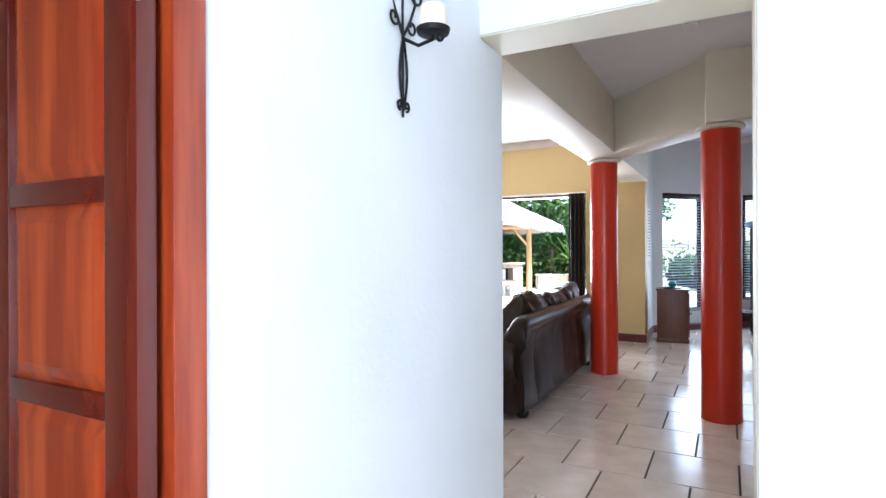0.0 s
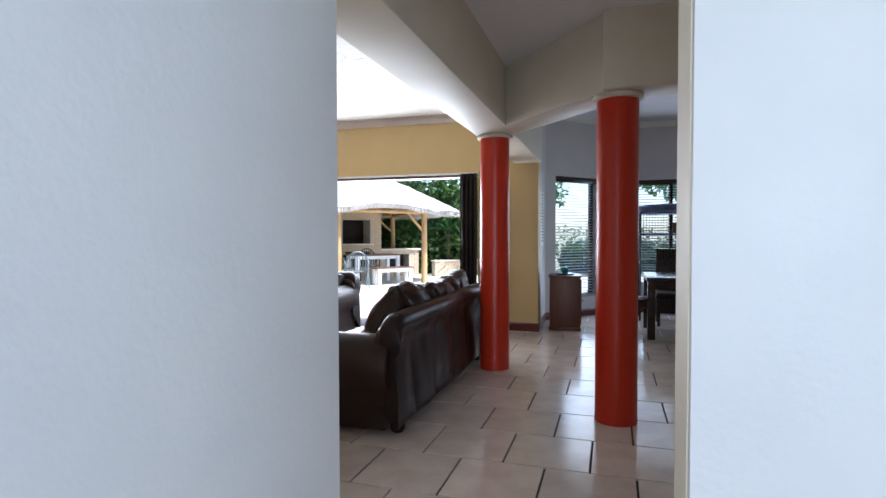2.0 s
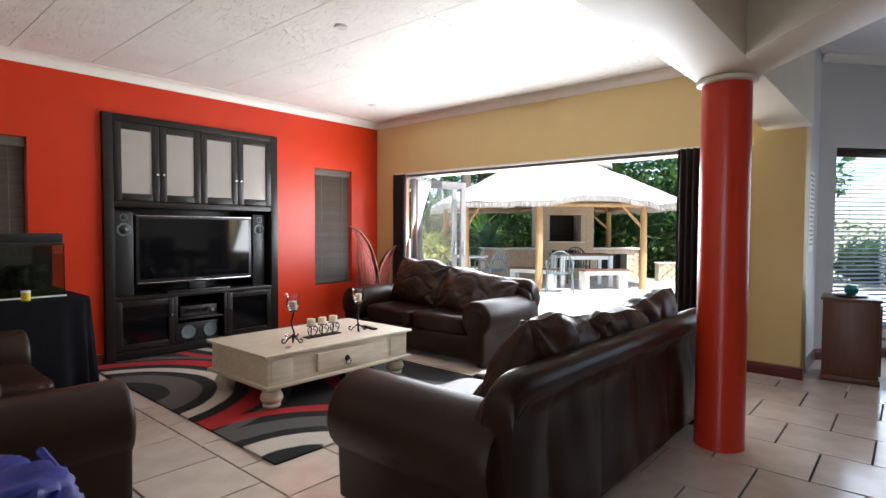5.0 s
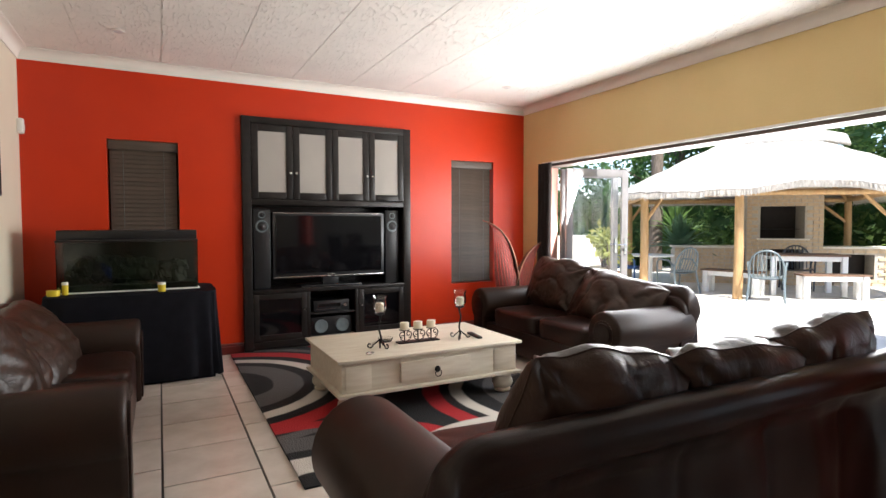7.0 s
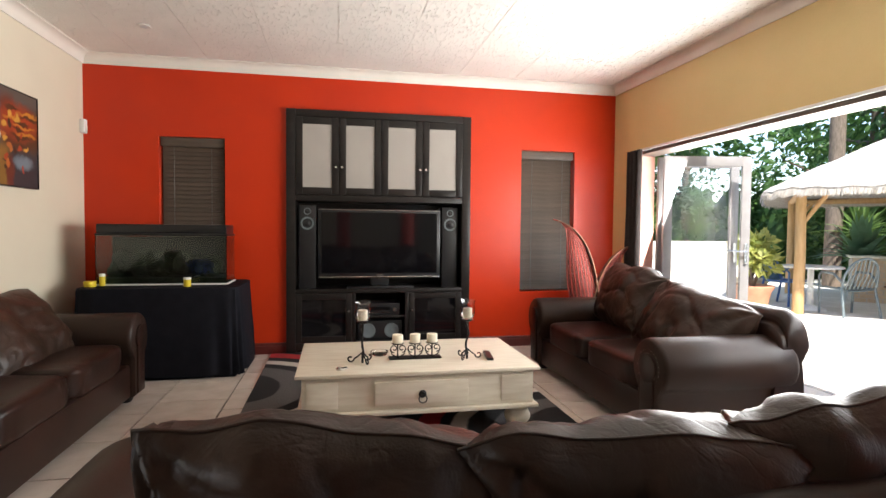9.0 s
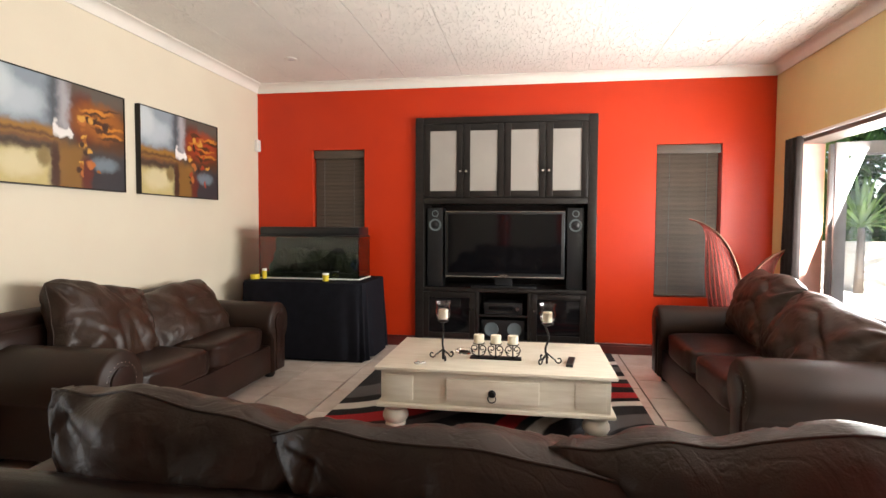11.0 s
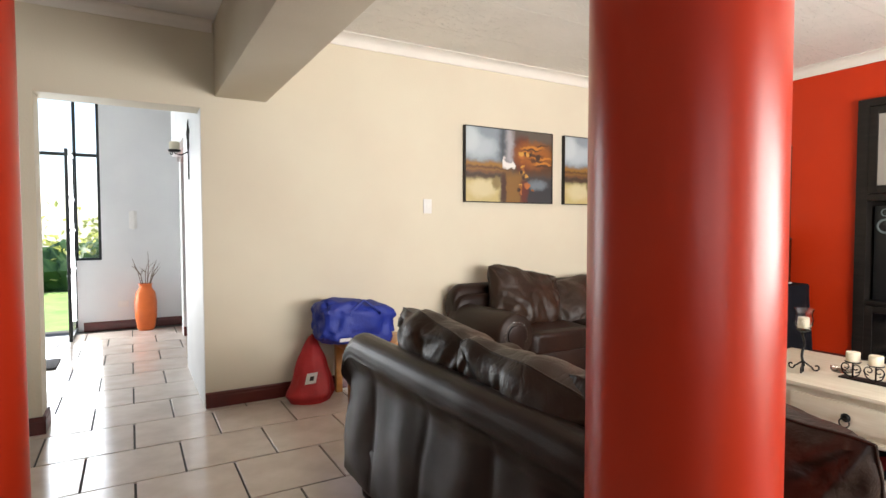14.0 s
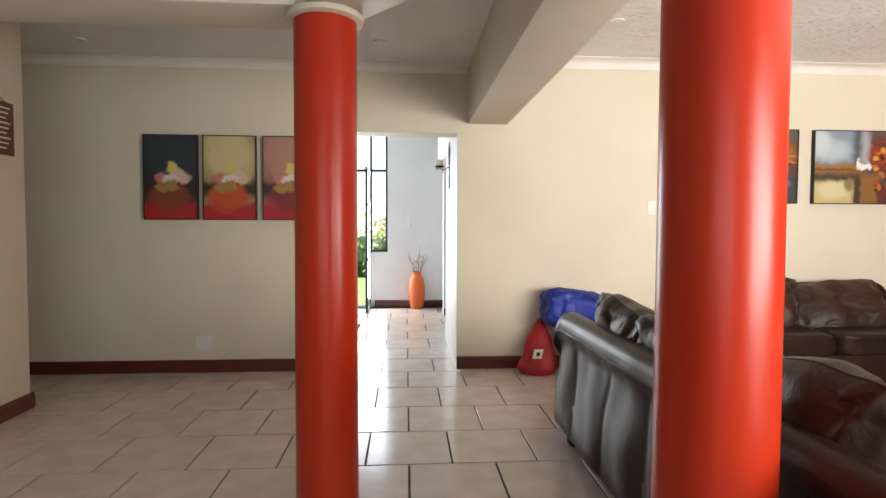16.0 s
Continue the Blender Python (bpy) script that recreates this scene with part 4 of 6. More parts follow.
def speaker(y):
    t = thing("speaker", pose(RED_X - 0.04, y, 0.64), "tall black loudspeaker with a grey cone", "speaker", "speaker pair")
    Shape().box(-0.2, -0.085, 0.001, 0, 0.085, 0.84).make("box", M_BLACK, t, bevel=0.008)
    for z, r in ((0.66, 0.066), (0.78, 0.036)):
        Shape().lathe([(r, 0), (r, 0.008), (r * 0.84, 0.009), (r * 0.8, 0.004), (r * 0.3, 0.002)], 28, pose(0, 0, z, 0, 90, 0)).make("surround", M_PLASTIC_GREY, t, smooth=True)
        Shape().lathe([(r * 0.72, 0.0045), (r * 0.3, 0.006), (r * 0.2, 0.012)], 24, pose(0, 0, z, 0, 90, 0)).make("cone", M_BLACK, t, smooth=True)


speaker(NICHE[0] + 0.20)
speaker(NICHE[1] - 0.20)
dec = thing("hifi_receiver", pose(RED_X - 0.03, MID, 0.36), "black audio receiver with a small dial and buttons", "receiver")
Shape().box(-0.3, -0.2, 0.001, 0, 0.2, 0.12).make("case", M_BLACK, dec, bevel=0.005)
Shape().box(0.0, -0.15, 0.05, 0.003, 0.1, 0.085).make("display", M_SCREEN, dec)
Shape().lathe([(0.022, 0), (0.02, 0.014)], 18, pose(0, 0.15, 0.06, 0, 90, 0)).make("dial", M_CHROME, dec, smooth=True)
Shape().box(0.0, -0.18, 0.024, 0.003, 0.1, 0.030).make("button_row", M_CHROME, dec)
sub = thing("centre_speaker", pose(RED_X - 0.03, MID, 0.10), "black low loudspeaker with two round drivers", "speaker")
Shape().box(-0.3, -0.23, 0.001, 0, 0.23, 0.20).make("box", M_BLACK, sub, bevel=0.008)
for yy in (-0.12, 0.12):
    Shape().lathe([(0.075, 0), (0.075, 0.008), (0.06, 0.009), (0.05, 0.003), (0.01, 0.008)], 26, pose(0, yy, 0.10, 0, 90, 0)).make("driver", M_PLASTIC_GREY, sub, smooth=True)


# ---- fish tank on its draped table ----
def draped_table():
    t = thing("draped_table", pose(-5.80, 3.66, 0), "side table under a floor-length black cloth", "table")
    Shape().box(-0.36, -0.60, 0.0, 0.36, 0.60, 0.735).make("table_body", M_CLOTH, t)

    def at(u, v):
        a = 2 * math.pi * u
        c, s = math.cos(a), math.sin(a)
        e = 0.22
        x, y = 0.385 * math.copysign(abs(c) ** e, c), 0.625 * math.copysign(abs(s) ** e, s)
        drop = 1 - v
        fold = drop * (0.030 * math.sin(a * 17 + 2 * noise.noise(Vector((c * 2, s * 2, 0)))) + 0.022 * noise.noise(Vector((c * 6, s * 6, v * 2))))
        k = 1 + fold + 0.05 * drop
        return (x * k, y * k, 0.004 + 0.747 * v + 0.02 * drop * (1 + noise.noise(Vector((c * 3, s * 3, 5)))) - 0.0)

    s = Shape().grid(220, 16, at, close_u=True)
    s.f.append(tuple(range(15 * 220, 16 * 220)))
    s.make("cloth", M_CLOTH, t, smooth=True, angle=60)


draped_table()


def aquarium():
    t = thing("aquarium", pose(-5.86, 3.63, 0.752), "rectangular glass fish tank with a black hood and dark planting", "aquarium")
    L, d, h = 1.04, 0.36, 0.42
    Shape().box(-d / 2 - 0.01, -L / 2 - 0.01, 0.0, d / 2 + 0.01, L / 2 + 0.01, 0.012).make("base_plate", M_PLASTIC_WHITE, t, bevel=0.004)
    g = Shape()
    g.box(d / 2 - 0.006, -L / 2, 0.012, d / 2, L / 2, h).box(-d / 2, -L / 2, 0.012, -d / 2 + 0.006, L / 2, h)
    g.box(-d / 2 + 0.006, -L / 2, 0.012, d / 2 - 0.006, -L / 2 + 0.006, h).box(-d / 2 + 0.006, L / 2 - 0.006, 0.012, d / 2 - 0.006, L / 2, h)
    g.make("glass_wall", M_TANK, t)
    Shape().box(-d / 2 - 0.006, -L / 2 - 0.006, h, d / 2 + 0.006, L / 2 + 0.006, h + 0.02).box(-d / 2 + 0.02, -L / 2 + 0.004, h + 0.02, d / 2 - 0.006, L / 2 - 0.004, h + 0.10).make("hood", M_BLACK, t, bevel=0.012)
    Shape().box(-d / 2 + 0.007, -L / 2 + 0.007, 0.013, -d / 2 + 0.02, L / 2 - 0.007, h - 0.01).make("backing", M_BLACK, t)
    s = Shape()
    for k in range(30):
        y = random.uniform(-L / 2 + 0.10, L / 2 - 0.10)
        r = random.uniform(0.06, 0.15)
        s.pillow(min(r, 0.2), r * 1.3, r * 1.6, pose(random.uniform(-0.07, 0.04), y, random.uniform(0.06, 0.22), 0, 0, random.uniform(0, 180)), e=0.8, wrinkle=0.03, seed=k, freq=16, nu=14, nv=8)
    s.make("planting", M_FISH, t)
    Shape().box(-d / 2 + 0.02, -L / 2 + 0.008, 0.013, d / 2 - 0.008, L / 2 - 0.008, 0.06).make("gravel", M_FISH, t)


aquarium()
for i, (x, y, r, h) in enumerate(((-5.55, 3.86, 0.030, 0.075), (-5.60, 3.10, 0.045, 0.045), (-5.66, 3.17, 0.022, 0.10))):
    tub = thing("food_tub", pose(x, y, 0.752), "small yellow fish food tub on the cloth", "tub", "fish food tubs")
    Shape().lathe([(r * 0.95, 0), (r, 0.005), (r, h * 0.8)], 20).make("tub_body", M_PLASTIC_YELLOW, tub, smooth=True)
    Shape().lathe([(r * 1.04, h * 0.8), (r * 1.04, h), (r * 0.9, h + 0.002)], 20).make("lid", M_PLASTIC_YELLOW if i == 1 else M_PLASTIC_WHITE, tub, smooth=True)


# ---- blinds ----
def blind(m, w, h, slats, mat, head, label, tilt=-72, group="window blinds", slat_w=0.053):
    """Hangs from its origin at the top middle; the room is towards +y."""
    t = thing("window_blind", m, label, "blind", group)
    Shape().box(-w / 2 - 0.01, -0.02, -0.086, w / 2 + 0.01, 0.035, 0).make("head_rail", head, t, bevel=0.006)
    first = Shape().box(-w / 2 + 0.004, -slat_w / 2, -0.0014, w / 2 - 0.004, slat_w / 2, 0.0014).make("slat", mat, t)
    gap = (h - 0.10) / slats
    for k in range(slats):
        mm = pose(0, 0, -0.085 - gap * (k + 0.5), tilt, 0, 0)
        if k == 0:
            first.matrix_basis = mm
        else:
            share(first, "slat", t, mm)
    Shape().box(-w / 2 + 0.004, -0.022, -h, w / 2 - 0.004, 0.022, -h + 0.018).make("bottom_rail", mat, t, bevel=0.004)
    c = Shape()
    for x in (-w * 0.3, w * 0.3):
        c.tube([(x, 0.028, -0.06), (x, 0.028, -h + 0.02)], 0.0016, 5)
    c.make("cord", M_PLASTIC_GREY, t)


for w in (W1, W2):
    blind(pose(RED_X - 0.06, (w[0] + w[1]) / 2, w[3] - 0.002, 0, 0, -90), w[1] - w[0] - 0.03, w[3] - w[2] - 0.01, 30, M_BLIND, M_BLIND, "closed brown wooden slat blind in a narrow window")
    Shape()
blind(pose(*(A + D * (BW[0] + BW[1]) / 2 + NRM * 0.05), BW[3] - 0.002, 0, 0, math.degrees(math.atan2(D.y, D.x)) + 180), BW[1] - BW[0] - 0.02, BW[3] - BW[2] - 0.01, 40, M_SKYLIT_SLAT, M_DARKWOOD, "half-open slat blind in a tall bay window, sky light painted into its pale slats", tilt=-12)
for k in range(3):
    w3 = (NW[1] - NW[0]) / 3
    blind(pose(NW[0] + w3 * (k + 0.5), 10.82, NW[3] - 0.002, 0, 0, 180), w3 - 0.02, NW[3] - NW[2] - 0.01, 38, M_SKYLIT_SLAT, M_DARKWOOD, "half-open slat blind in the wide bay window, sky light painted into its pale slats", tilt=-16)


def pane_frame(name, m, w, h, bars, mat, label):
    t = thing(name, m, label, "window", "", "structure")
    s = Shape().box(-w / 2, -0.03, 0, -w / 2 + 0.045, 0.03, h).box(w / 2 - 0.045, -0.03, 0, w / 2, 0.03, h).box(-w / 2 + 0.045, -0.03, 0, w / 2 - 0.045, 0.03, 0.045).box(-w / 2 + 0.045, -0.03, h - 0.045, w / 2 - 0.045, 0.03, h)
    for k in range(1, bars):
        x = -w / 2 + w * k / bars
        s.box(x - 0.03, -0.03, 0.045, x + 0.03, 0.03, h - 0.045)
    s.make("frame", mat, t, bevel=0.004)
    g = Shape().box(-w / 2 + 0.045, -0.003, 0.045, w / 2 - 0.045, 0.003, h - 0.045).make("pane", M_GLASS, t)
    g.visible_shadow = False


pane_frame("window_1", pose(*(A + D * (BW[0] + BW[1]) / 2 + NRM * 0.14), BW[2], 0, 0, math.degrees(math.atan2(D.y, D.x))), BW[1] - BW[0], BW[3] - BW[2], 1, M_DARKWOOD, "tall dark framed bay window")
pane_frame("window_2", pose((NW[0] + NW[1]) / 2, 10.92, NW[2]), NW[1] - NW[0], NW[3] - NW[2], 3, M_DARKWOOD, "wide dark framed bay window")
for i, w in enumerate((W1, W2)):
    pane_frame("window_%d" % (i + 3), pose(RED_X - 0.16, (w[0] + w[1]) / 2, w[2], 0, 0, 90), w[1] - w[0], w[3] - w[2], 1, M_DARKWOOD, "narrow window behind a closed blind")


# ---- folding door to the patio ----
def folding_door():
    t = thing("door_1", pose(0, 0, 0), "wide folding patio door with brown frame and top track", "door", "", "structure")
    Shape().box(FOLD_L, 8.12, FOLD_TOP - 0.045, FOLD_R, 8.34, FOLD_TOP - 0.001).make("top_track", M_BLIND, t, bevel=0.004)
    Shape().box(FOLD_L, 8.10, FOLD_TOP - 0.012, FOLD_R, 8.118, FOLD_TOP + 0.012).make("track_bead", M_PLASTIC_WHITE, t, bevel=0.003)
    Shape().box(FOLD_L + 0.001, 8.14, 0, FOLD_L + 0.03, 8.34, FOLD_TOP - 0.045).make("jamb", M_PINKJAMB, t)
    Shape().box(FOLD_L, 8.14, -0.01, FOLD_R, 8.34, 0.012).make("sill", M_ALU, t)
    # leaves folded outwards against the left side
    for k, (px, yaw) in enumerate(((-5.80, 84), (-5.70, 78))):
        w, h = 0.88, FOLD_TOP - 0.07
        leaf = thing("leaf", pose(px, 8.36, 0.015, 0, 0, yaw), "grey framed glass leaf standing open", "")
        for key in ("category",):
            if key in leaf:
                del leaf[key]
        leaf.parent = t
        s = Shape().box(0, -0.02, 0, 0.09, 0.02, h).box(w - 0.09, -0.02, 0, w, 0.02, h).box(0.09, -0.02, h - 0.10, w - 0.09, 0.02, h).box(0.09, -0.02, 0, w - 0.09, 0.02, 0.16)
        s.make("stile", M_ALU, leaf, bevel=0.004)
        g = Shape().box(0.09, -0.004, 0.16, w - 0.09, 0.004, h - 0.10).make("pane", M_GLASS, leaf)
        g.visible_shadow = False
        Shape().box(w - 0.06, -0.04, 0.92, w - 0.03, -0.02, 1.12).tube([(w - 0.045, -0.03, 1.04), (w - 0.045, -0.06, 1.04), (w - 0.16, -0.06, 1.04)], 0.008, 8).make("handle", M_CHROME, leaf, smooth=True)


folding_door()


def curtain(x0, x1, y, top, folds):
    t = thing("curtain", pose(0, 0, 0), "dark brown gathered curtain beside the folding door", "curtain", "patio curtains")

    def at(u, v):
        z = 0.03 + (top - 0.03) * v
        x = x0 + (x1 - x0) * u
        return (x, y + (0.035 + 0.01 * (1 - v)) * math.sin(u * folds * 2 * math.pi + 0.6 * noise.noise(Vector((u * 4, v * 2, 1)))) + 0.008 * noise.noise(Vector((x * 9, v * 3, 2))), z)

    s = Shape().grid(folds * 14, 14, at)
    ob = s.make("cloth", M_CURTAIN, t, smooth=True, angle=80)
    so = ob.modifiers.new("thickness", "SOLIDIFY")
    so.thickness = 0.004


curtain(FOLD_L - 0.0, FOLD_L + 0.26, 8.05, FOLD_TOP - 0.01, 4)
curtain(FOLD_R - 0.22, FOLD_R + 0.0, 8.05, FOLD_TOP - 0.01, 4)


# ---- paintings and wall fittings ----
def picture(name, m, w, h, field, label, group):
    """Hangs on a wall; faces +y, origin at its middle."""
    t = thing(name, m, label, "painting", group)
    Shape().box(-w / 2 - 0.008, 0, -h / 2 - 0.008, -w / 2, 0.042, h / 2 + 0.008).box(w / 2, 0, -h / 2 - 0.008, w / 2 + 0.008, 0.042, h / 2 + 0.008).box(-w / 2, 0, h / 2, w / 2, 0.042, h / 2 + 0.008).box(-w / 2, 0, -h / 2 - 0.008, w / 2, 0.042, -h / 2).make("frame", M_BLACKWOOD, t)
    Shape().box(-w / 2, 0.004, -h / 2, w / 2, 0.036, h / 2).make("canvas", field, t)


def still_life(name, warm):
    """Abstract of blue grey, ochre and white. On the wall its own x runs from the viewer's right to left."""
    f = Field(name, 0.45, 0.075, 16)
    steps = [((0.24, 0.29, 0.33), f.slab(0.05, 0.6, 0.02, 0.4, 0.06)), ((0.42, 0.48, 0.52), f.blob(0.36, 0.16, 0.20, 0.10, 0.9)), ((0.50, 0.56, 0.58), f.blob(0.46, 0.24, 0.10, 0.12, 0.9)),
             ((0.07, 0.085, 0.10), f.slab(0.04, 0.13, 0.0, 0.4, 0.05)), ((0.36, 0.35, 0.37), f.slab(-0.06, 0.05, 0.02, 0.4, 0.04)), ((0.30, 0.15, 0.03), f.slab(0.05, 0.6, -0.06, 0.03, 0.03)),
             ((0.10, 0.045, 0.02), f.slab(0.02, 0.6, -0.035, -0.015, 0.015)), ((0.16, 0.07, 0.025), f.slab(0.0, 0.6, -0.075, -0.05, 0.02)), ((0.045, 0.022, 0.014), f.slab(0.0, 0.6, -0.12, -0.085, 0.025)),
             ((0.50, 0.41, 0.18), f.slab(0.12, 0.6, -0.4, -0.13, 0.04)), ((0.60, 0.53, 0.32), f.blob(0.32, -0.22, 0.15, 0.08, 0.9)), ((0.22, 0.16, 0.06), f.blob(0.17, -0.16, 0.05, 0.06, 0.9)),
             ((0.085, 0.035, 0.015), f.slab(-0.6, -0.05, -0.07, 0.4, 0.06)), ((0.10, 0.085, 0.07), f.slab(-0.6, -0.05, 0.22, 0.4, 0.07)), ((0.13, 0.025, 0.012), f.blob(-0.14, 0.12, 0.10, 0.16, 0.9)),
             (warm, f.blob(-0.28, 0.12, 0.22, 0.12, 0.9)), ((0.035, 0.035, 0.04), f.slab(-0.6, -0.16, -0.4, -0.10, 0.05)), ((0.16, 0.20, 0.23), f.blob(-0.32, -0.17, 0.12, 0.05, 0.9)),
             ((0.22, 0.11, 0.025), f.slab(-0.14, 0.08, -0.4, -0.06, 0.05)), ((0.06, 0.025, 0.015), f.blob(0.08, -0.22, 0.03, 0.16, 0.8)), ((0.12, 0.025, 0.015), f.blob(-0.16, -0.25, 0.05, 0.12, 0.9))]
    rng = random.Random(len(name))
    for k in range(9):
        steps.append(((0.52, 0.20, 0.025) if k % 2 else (0.08, 0.03, 0.012), f.blob(-0.30 + rng.uniform(-0.14, 0.12), 0.02 + 0.024 * k, rng.uniform(0.06, 0.14), rng.uniform(0.008, 0.016), 0.9)))
    for k in range(22):
        a = rng.random()
        u, v = -0.10 - 0.24 * a * rng.random() + 0.05 * rng.uniform(-1, 1), 0.17 - 0.42 * rng.random()
        steps.append((((0.58, 0.30, 0.05), (0.05, 0.022, 0.012), (0.42, 0.13, 0.03), warm)[k % 4], f.blob(u, v, rng.uniform(0.014, 0.034), rng.uniform(0.012, 0.030), 0.7)))
    for u, v, ru, rv in ((0.075, 0.03, 0.022, 0.05), (0.045, 0.005, 0.045, 0.028), (0.0, 0.0, 0.040, 0.030), (-0.025, 0.015, 0.02, 0.03)):
        steps.append(((0.76, 0.73, 0.70), f.blob(u, v, ru, rv, 0.7)))
    return f.finish((0.07, 0.06, 0.05), steps)


picture("painting", pose(-3.68, SOUTH + 0.001, 1.872), 1.01, 0.675, still_life("oil_painting_amber", (0.30, 0.10, 0.015)), "wide abstract still life painting in amber and grey", "pair of abstract paintings")
picture("painting", pose(-4.870, SOUTH + 0.001, 1.872), 1.03, 0.675, still_life("oil_painting_rust", (0.34, 0.05, 0.015)), "wide abstract still life painting in rust and grey", "pair of abstract paintings")


def flower_panel(name, sky_, glow, mid):
    f = Field(name, 0.4, 0.17, 10)
    return f.finish(sky_, [(glow, f.blob(0.0, 0.20, 0.22, 0.20, 0.8)), ((0.03, 0.012, 0.01), f.slab(-0.4, 0.4, -0.18, -0.02, 0.06)), (mid, f.blob(0.02, -0.16, 0.16, 0.13, 0.6)), ((0.42, 0.012, 0.015), f.slab(-0.4, 0.4, -0.5, -0.23, 0.04)),
                           (mid, f.blob(0.0, -0.17, 0.12, 0.12, 0.6)), ((0.62, 0.50, 0.36), f.blob(-0.08, 0.02, 0.08, 0.06, 0.7)), ((0.66, 0.55, 0.14), f.blob(-0.02, 0.08, 0.05, 0.05, 0.7)), ((0.55, 0.18, 0.16), f.blob(0.08, 0.0, 0.06, 0.04, 0.7)),
                           ((0.70, 0.62, 0.56), f.blob(0.0, -0.02, 0.05, 0.035, 0.6)), ((0.35, 0.22, 0.05), f.blob(0.05, -0.08, 0.09, 0.04, 0.7))])


for i, (x, a, b, c) in enumerate(((1.51, (0.02, 0.028, 0.035), (0.03, 0.04, 0.05), (0.22, 0.05, 0.02)), (1.01, (0.38, 0.29, 0.12), (0.60, 0.50, 0.26), (0.50, 0.08, 0.015)), (0.50, (0.36, 0.16, 0.12), (0.45, 0.24, 0.18), (0.20, 0.02, 0.02)))):
    picture("wall_panel_painting", pose(x, SOUTH + 0.001, 1.718), 0.44, 0.72, flower_panel("flower_painting_%s" % "abc"[i], a, b, c), "upright abstract flower painting in red and gold", "three flower paintings")


def plate(name, m, w, h, label, cat, keys=1):
    t = thing(name, m, label, cat)
    Shape().box(-w / 2, 0, -h / 2, w / 2, 0.010, h / 2).make("plate", M_PLASTIC_WHITE, t, bevel=0.004)
    for k in range(keys):
        x = (k - (keys - 1) / 2) * w * 0.42
        Shape().box(x - 0.014, 0.010, -0.016, x + 0.014, 0.014, 0.016).make("rocker", M_PLASTIC_WHITE, t, bevel=0.002)


plate("light_switch", pose(-2.80, SOUTH, 1.48), 0.08, 0.125, "white light switch on the cream wall", "switch")
plate("wall_socket", pose(1.26, SOUTH, 0.26), 0.135, 0.13, "white double wall socket above the baseboard", "socket", 2)
plate("wall_socket", pose(-0.45, -1.10, 0.32), 0.12, 0.08, "white wall socket in the entry hall", "socket", 2)
al = thing("motion_sensor", pose(-6.20, SOUTH, 2.16), "small white alarm motion sensor in the wall corner", "sensor")
Shape().box(-0.035, 0, -0.065, 0.035, 0.045, 0.065).make("case", M_PLASTIC_WHITE, al, bevel=0.012)
Shape().box(-0.022, 0.045, -0.04, 0.022, 0.049, 0.01).make("lens", M_CORNICE, al, bevel=0.002)
ph = thing("intercom_phone", pose(-0.58, -1.10, 1.40), "white wall intercom handset", "intercom")
Shape().box(-0.045, 0, -0.11, 0.045, 0.025, 0.11).make("base", M_PLASTIC_WHITE, ph, bevel=0.008)
Shape().box(-0.022, 0.025, -0.12, 0.022, 0.055, 0.12).make("handset", M_PLASTIC_WHITE, ph, bevel=0.01)

pl = thing("wall_plaque", pose(EAST, 3.97, 1.94, 0, 0, 90), "brown wooden plaque with lines of writing on a cord", "plaque")
Shape().box(-0.15, 0, -0.18, 0.15, 0.012, 0.17).make("board", M_CABWOOD, pl, bevel=0.004)
s = Shape()
for k in range(9):
    s.box(-0.115 + 0.02 * (k % 3), 0.012, 0.125 - 0.033 * k, 0.11 - 0.016 * (k % 4), 0.0135, 0.135 - 0.033 * k)
s.make("text_bars", M_WAX, pl)
Shape().tube([(-0.08, 0.006, 0.168), (0, 0.006, 0.215), (0.08, 0.006, 0.168)], 0.003, 6).make("cord", M_TWIG, pl)
ps = thing("wall_poster", pose(-1.148, 9.02, 1.50, 0, 0, -90), "pale printed poster with lines of text", "poster")
Shape().box(-0.16, 0, -0.38, 0.16, 0.006, 0.38).make("sheet", M_PLASTIC_WHITE, ps)
s = Shape()
for k in range(16):
    s.box(-0.12, 0.006, 0.33 - 0.043 * k, 0.12 - 0.03 * (k % 3), 0.0075, 0.345 - 0.043 * k)
s.make("text_bars", M_PLASTIC_GREY, ps)


def downlight(x, y, z):
    t = thing("downlight", pose(x, y, z), "small round recessed ceiling downlight, unlit", "downlight", "ceiling downlights")
    Shape().lathe([(0.030, -0.004), (0.046, -0.012), (0.050, -0.008), (0.050, 0.0)], 28).make("ring", M_SILVER, t, smooth=True)
    Shape().lathe([(0.024, -0.0125), (0.030, -0.0115)], 20).make("lens", M_LAMPGLASS, t)


for x, y in ((-5.38, 3.60), (-5.43, 7.28), (-3.68, 5.43), (-2.09, 3.72), (-2.10, 7.16)):
    downlight(x, y, CEIL)
for x, y in ((-0.32, 3.40), (-0.33, 4.42), (2.0, 3.25)):
    downlight(x, y, HALL_CEIL)


